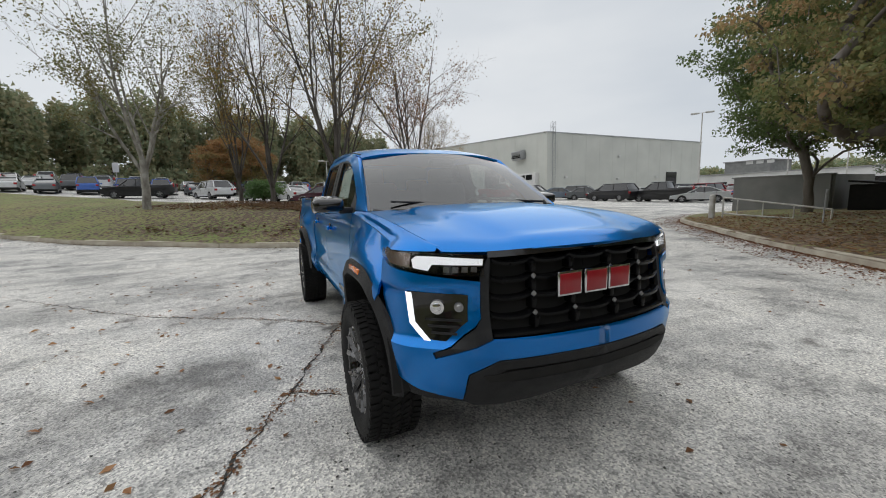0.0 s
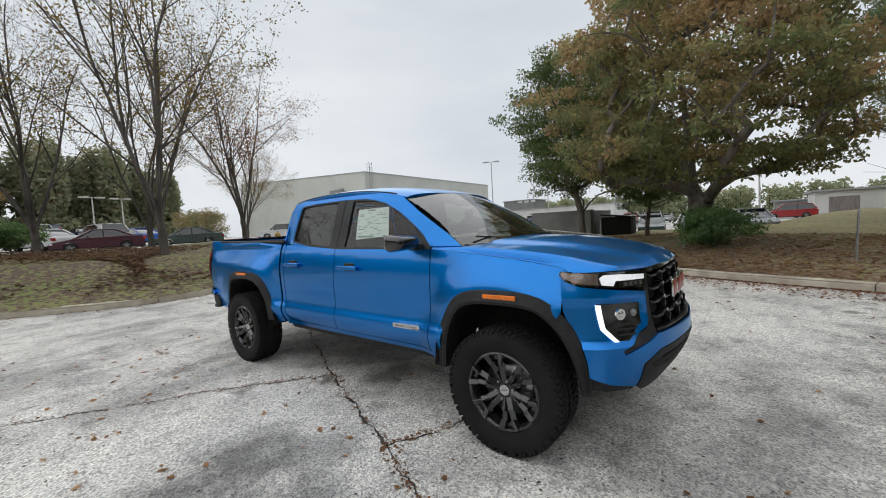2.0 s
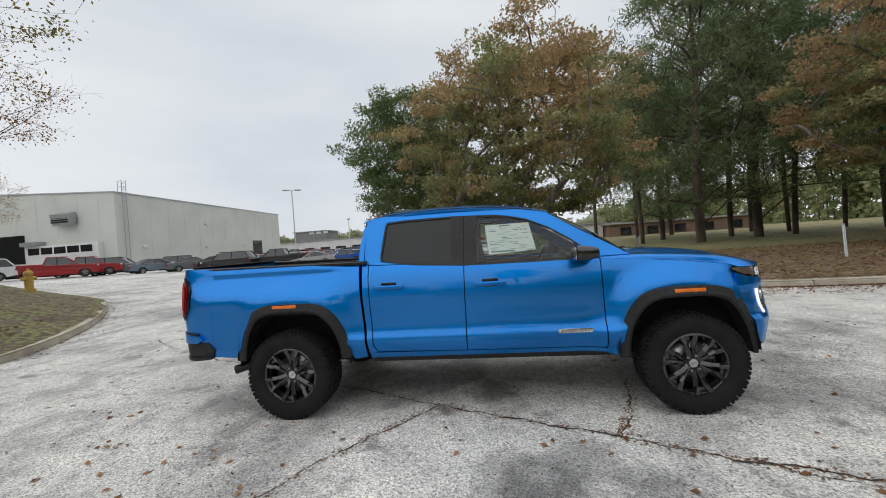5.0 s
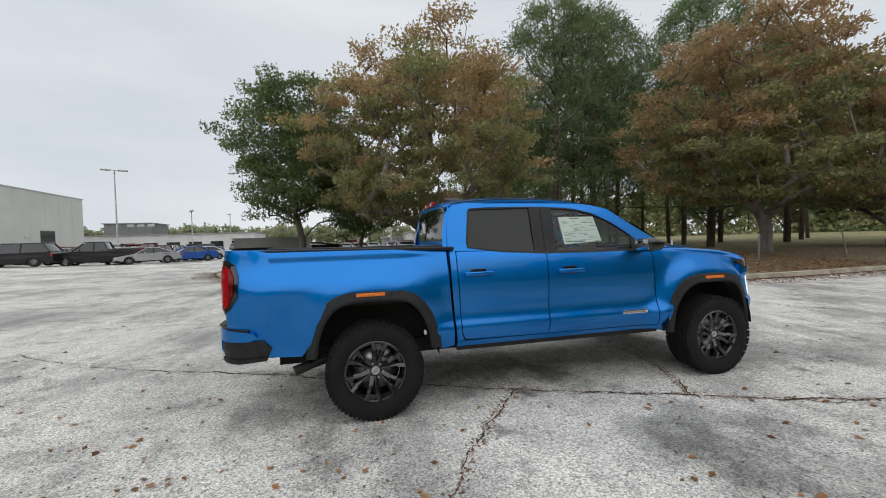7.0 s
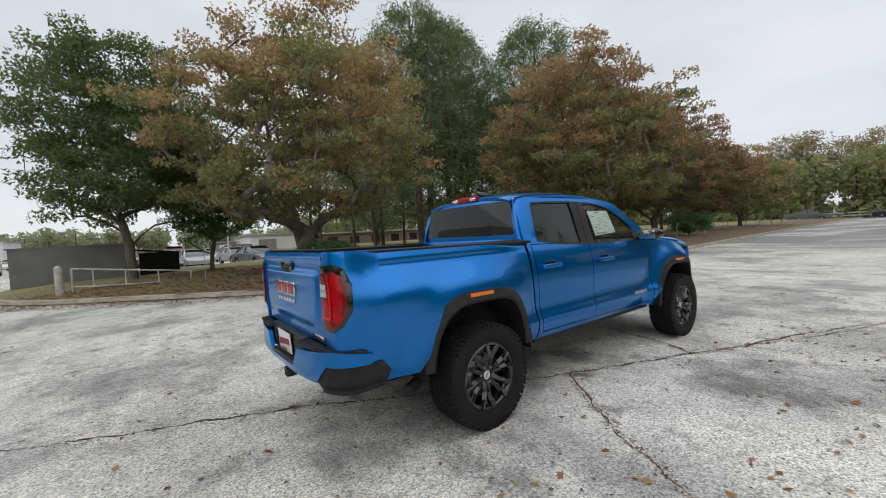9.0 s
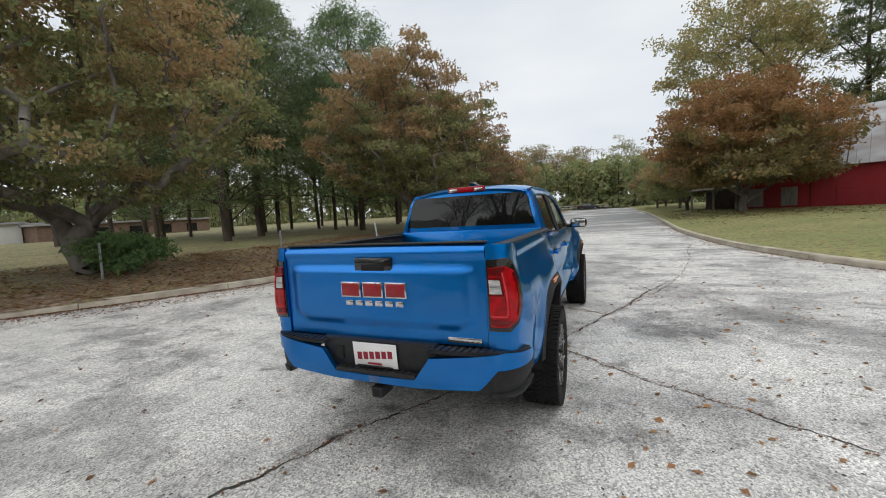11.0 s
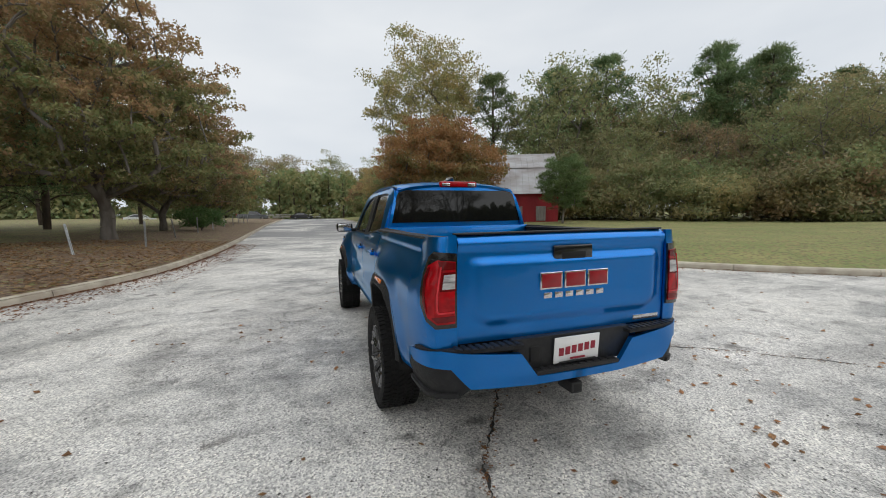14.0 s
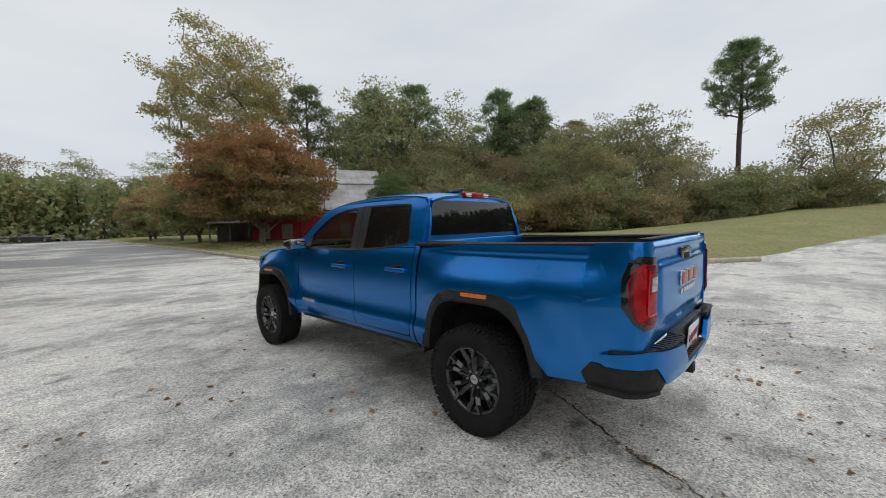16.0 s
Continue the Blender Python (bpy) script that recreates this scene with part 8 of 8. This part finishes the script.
# ---------------------------------------------------------------- the car lot
for kind, col, x, y, tn, wd in (
    ("suv", BLK, 31.2, 25.6, 6, "black sport utility vehicle"), ("pickup", BLK, 33.2, 21.4, 12, "black crew cab pickup"), ("sedan", WHT, 36.2, 21.2, 100, "white sedan"), ("coupe", SIL, 33.8, 18.4, 34, "silver coupe"),
    ("sedan", BLU, 38.2, 16.8, 40, "bright blue sedan"), ("suv", WHT, 49.0, 15.3, 100, "white sport utility vehicle"), ("sedan", WHT, 42.5, 17.0, 50, "white sedan"), ("suv", BLK, 45.0, 18.5, 70, "black sport utility vehicle"),
    ("suv", WHT, 20.6, 39.5, 62, "white sport utility vehicle"), ("pickup", RED, 25.2, 37.8, -130, "red crew cab pickup"), ("pickup", RED, 28.4, 38.6, -140, "red pickup"), ("suv", GRY, 30.2, 37.2, -150, "dark grey sport utility vehicle"),
    ("sedan", (0.16, 0.20, 0.25), 31.8, 34.4, -120, "blue-grey sedan"), ("suv", WHT, 35.2, 33.8, -150, "white sport utility vehicle"), ("sedan", GRY, 33.4, 31.4, -140, "dark grey sedan"), ("sedan", BLK, 33.8, 28.6, -130, "black sedan"),
    ("sedan", GRN, 8.6, 31.8, 75, "dark grey-green sedan"), ("pickup", BLK, -12.2, 43.3, 90, "black crew cab pickup"), ("sedan", PUR, 3.0, 30.6, 85, "dark purple sedan"), ("sedan", WHT, 1.0, 35.0, 20, "white sedan"),
    ("suv", SIL, 4.2, 36.0, 10, "silver sport utility vehicle"), ("sedan", BLU, 6.6, 37.0, 15, "blue sedan"), ("sedan", GRY, -1.8, 37.0, 15, "grey sedan"), ("suv", WHT, -6.0, 41.5, 30, "white sport utility vehicle"),
    ("coupe", GRN, 29.6, 3.0, 100, "dark green coupe"), ("sedan", WHT, 31.8, 5.6, 95, "white sedan"), ("sedan", SIL, 33.0, 0.8, 95, "silver sedan"), ("sedan", GRY, 28.6, -2.8, 105, "grey sedan"), ("sedan", SIL, 35.5, -2.5, 100, "silver sedan"),
    ("suv", RED, 60.0, -6.5, 0, "red sport utility vehicle"), ("sedan", BLK, 64.0, -6.0, 0, "black sedan"), ("suv", BLK, 70.0, -7.0, 0, "black sport utility vehicle"), ("pickup", RED, 47.0, 1.5, 90, "red pickup"),
    ("sedan", BLK, 2.5, -86.5, 90, "black sedan"), ("pickup", GRY, 12.0, -84.0, 90, "grey pickup"), ("sedan", WHT, 30.0, -80.0, 90, "white sedan"),
):
    parked(kind, col, x, y, tn, wd)
rng_c = np.random.default_rng(9)
tints = [WHT, SIL, GRY, BLK, RED, WHT, GRY, BLU]
words = ["white", "silver", "grey", "black", "red", "white", "grey", "blue"]
for row_y, x0, x1, tn in ((50.0, -44, 4, 15), (58.0, -48, 6, 12), (66.0, -50, 10, 15)):
    x = x0
    while x < x1:
        k = int(rng_c.integers(0, 8))
        kind = ("sedan", "suv", "pickup", "sedan")[int(rng_c.integers(0, 4))]
        parked(kind, tints[k], x, row_y + rng_c.normal() * 0.4, tn, words[k] + {"sedan": " sedan", "suv": " sport utility vehicle", "pickup": " pickup"}[kind])
        x += 3.2
for row_x, y0, y1, tn in ((52.0, 19, 36, 85), (60.0, 8, 36, 95), (70.0, 8, 38, 85), (40.0, 22, 34, 90), (44.0, -1, 9, 95)):
    y = y0
    while y < y1:
        k = int(rng_c.integers(0, 8))
        kind = ("sedan", "suv", "sedan")[int(rng_c.integers(0, 3))]
        parked(kind, tints[k], row_x + rng_c.normal() * 0.3, y, tn, words[k] + {"sedan": " sedan", "suv": " sport utility vehicle"}[kind])
        y += 3.2

# ---------------------------------------------------------------- cracks, stains and fallen leaves
M_CRACK = mat("dark_crack_filler", (0.025, 0.024, 0.022), (0.06, 0.055, 0.05), scale=9, rough=0.95, bump=0.6, bscale=60)
CRACKS = [
    [(-2.35, -3.5), (-1.95, -2.6), (-1.67, -1.88), (-1.47, -1.33), (-1.29, -0.98), (-1.03, -0.36), (-0.70, 0.42), (-0.35, 1.15), (0.02, 1.90), (0.40, 2.52), (0.70, 3.12), (1.20, 4.3), (1.9, 5.5), (2.6, 6.4)],
    [(-5.6, 4.7), (-4.4, 3.5), (-3.11, 2.15), (-2.27, 1.50), (-1.60, 1.10), (-1.15, 0.76), (-0.72, 0.42)],
    [(-1.29, -0.98), (-0.97, -1.14), (-0.55, -1.28), (-0.2, -1.38)],
    [(-1.60, -1.66), (-2.05, -2.55), (-2.55, -3.9), (-3.2, -6.6), (-3.45, -8.5), (-3.9, -10.4)],
]
for line in CRACKS:
    pts = spline(line, 60)
    vs, fs = [], []
    for i, p in enumerate(pts):
        q, r = pts[max(0, i - 1)], pts[min(len(pts) - 1, i + 1)]
        dx, dy = r[0] - q[0], r[1] - q[1]
        d = math.hypot(dx, dy)
        nx, ny = -dy / d, dx / d
        wob = noise.noise((p[0] * 4, p[1] * 4, 1)) * 0.04 + noise.noise((p[0] * 17, p[1] * 17, 5)) * 0.022 + noise.noise((p[0] * 60, p[1] * 60, 7)) * 0.008
        w = max(0.0025, 0.0065 + 0.014 * noise.noise((p[0] * 6, p[1] * 6, 9)) + 0.007 * noise.noise((p[0] * 31, p[1] * 31, 2))) * (1.0 if line is CRACKS[0] else 0.6)
        for s_ in (-1, 1):
            vs.append((p[0] + nx * (wob + s_ * w), p[1] + ny * (wob + s_ * w), pave_z(p[0], p[1]) + 0.0035))
    fs = [(2 * i, 2 * i + 1, 2 * i + 3, 2 * i + 2) for i in range(len(pts) - 1)]
    tagged(raw("pavement_crack", vs, fs, M_CRACK), "long dark crack across the pavement", "crack", kind="structure")


def scatter(name, label, spots, size, material, seed, lift=0.012, slope=0.35):
    """Flat fallen leaves."""
    rng = np.random.default_rng(seed)
    vs, fs = [], []
    for x, y, z in spots:
        a, s_ = rng.random() * 6.283, size * (0.6 + 0.8 * rng.random())
        c, n_ = math.cos(a), math.sin(a)
        k = len(vs)
        for u, w, h in ((-0.5, 0, 0.0), (0, 0.3, slope * rng.random()), (0.5, 0, slope * 0.6 * rng.random()), (0, -0.3, slope * 0.5 * rng.random())):
            vs.append((x + s_ * (u * c - w * n_), y + s_ * (u * n_ + w * c), z + lift + s_ * h))
        fs.append((k, k + 1, k + 2, k + 3))
    return tagged(raw(name, vs, fs, material), label, "leaves", kind="stuff")


M_FALLEN = leaf_mat("fallen_leaf", [(0.20, 0.075, 0.03), (0.12, 0.05, 0.03), (0.28, 0.15, 0.06), (0.16, 0.09, 0.05), (0.24, 0.10, 0.035)], (0.15, 0.07, 0.035), (0.22, 0.11, 0.05))
M_LITTERLEAF = leaf_mat("dry_leaf", [(0.10, 0.055, 0.035), (0.17, 0.09, 0.045), (0.22, 0.16, 0.07), (0.07, 0.045, 0.03)], (0.10, 0.06, 0.035), (0.16, 0.10, 0.05))
M_VERGELEAF = leaf_mat("tan_verge_leaf", [(0.22, 0.13, 0.065), (0.31, 0.185, 0.09), (0.15, 0.095, 0.055), (0.36, 0.26, 0.13)], (0.20, 0.12, 0.06), (0.28, 0.18, 0.085))
rl = np.random.default_rng(3)


def beside(line, n, lo, hi, power=1.0, side=1, mound=None):
    pts = spline(line, 10)
    out = []
    seg = [math.hypot(b[0] - a[0], b[1] - a[1]) for a, b in zip(pts, pts[1:])]
    tot = np.cumsum(seg) / sum(seg)
    for _ in range(n):
        i = int(np.searchsorted(tot, rl.random()))
        a, b = pts[i], pts[i + 1]
        t = rl.random()
        d = math.hypot(b[0] - a[0], b[1] - a[1])
        nx, ny = -(b[1] - a[1]) / d * side, (b[0] - a[0]) / d * side
        o = lo + (hi - lo) * rl.random() ** power
        x, y = a[0] + (b[0] - a[0]) * t + nx * o, a[1] + (b[1] - a[1]) * t + ny * o
        z = pave_z(x, y)
        if mound:
            z += 0.13 + mound(x, y, o) + 0.01
        out.append((x, y, z))
    return out


scatter("gutter_leaves", "rusty fallen leaves gathered along the kerb", beside(KERB_EAST[3:], 13000, 0.02, 1.1, 3.2, 1), 0.05, M_FALLEN, 1)
scatter("gutter_leaves", "rusty fallen leaves gathered along the kerb", beside(KERB_WEST[2:], 1800, 0.02, 0.7, 3.0, -1), 0.05, M_FALLEN, 8)
scatter("gutter_leaves", "brown fallen leaves gathered along the kerb of the mound", beside(KERB_NORTH[2:12], 1500, 0.02, 0.6, 3.0, -1), 0.045, M_LITTERLEAF, 9)
scatter("lawn_leaves", "dry leaves strewn over the lawn", beside(KERB_EAST[3:14], 17000, 0.2, 9.0, 1.2, -1, mound_east), 0.10, M_VERGELEAF, 2)
scatter("mound_leaves", "dry leaves strewn over the mound", beside(KERB_NORTH[2:12], 15000, 0.6, 9.5, 0.75, 1, mound_north), 0.12, M_LITTERLEAF, 4)
spots_w = [(-9.3 + 4.2 * rl.normal(), -27.5 + 4.5 * rl.normal(), 0) for _ in range(4200)]
spots_w = [(x, y, pave_z(x, y) + 0.14 + mound_west(x, y, -5.0 - x)) for x, y, _ in spots_w if x < -5.2]
scatter("lawn_leaves", "dry leaves under the barn maple", spots_w, 0.12, M_LITTERLEAF, 12)
loose = [(rl.uniform(-7, 7), rl.uniform(-6, 8), 0.0) for _ in range(420)]
loose += [(-1.6 + 1.5 * rl.normal(), 3.2 + 1.0 * rl.normal(), 0.0) for _ in range(60)]
loose += [(-2.6 + 1.0 * rl.normal(), -2.0 + 1.3 * rl.normal(), 0.0) for _ in range(70)]
scatter("loose_leaves", "single fallen leaves on the pavement", [(x, y, pave_z(x, y)) for x, y, _ in loose], 0.052, M_FALLEN, 6, 0.004)
M_TANLEAF = leaf_mat("tan_fallen_leaf", [(0.42, 0.19, 0.075), (0.34, 0.20, 0.10), (0.50, 0.33, 0.15), (0.30, 0.13, 0.06)], (0.36, 0.19, 0.08), (0.46, 0.28, 0.12))
tan = [(rl.uniform(-5.5, 5), rl.uniform(-5, 6), 0.0) for _ in range(70)]
tan += [(-2.2 + 0.9 * rl.normal(), 2.4 + 0.9 * rl.normal(), 0.0) for _ in range(45)]
tan += [(-2.9 + 0.8 * rl.normal(), -1.4 + 1.0 * rl.normal(), 0.0) for _ in range(45)]
scatter("loose_leaves", "tan and orange fallen leaves on the pavement", [(x, y, pave_z(x, y)) for x, y, _ in tan], 0.058, M_TANLEAF, 21, 0.005)
# crumbs of leaf and grit that have lodged in the cracks
crumbs = []
for line in CRACKS:
    pts = spline(line, 12)
    for k in range(int(len(pts) * 5)):
        p = pts[int(rl.integers(0, len(pts)))]
        crumbs.append((p[0] + 0.03 * rl.normal(), p[1] + 0.03 * rl.normal(), pave_z(p[0], p[1])))
scatter("crack_debris", "brown leaf crumbs lodged along the cracks", crumbs, 0.022, M_FALLEN, 16, 0.005, 0.2)
chips = [(rl.uniform(-6, 6), rl.uniform(-5.5, 7), 0.0) for _ in range(2600)]
scatter("dark_grit", "small dark chips of bark and grit on the pavement", [(x, y, pave_z(x, y)) for x, y, _ in chips], 0.020, M_CRACK, 17, 0.004, 0.15)
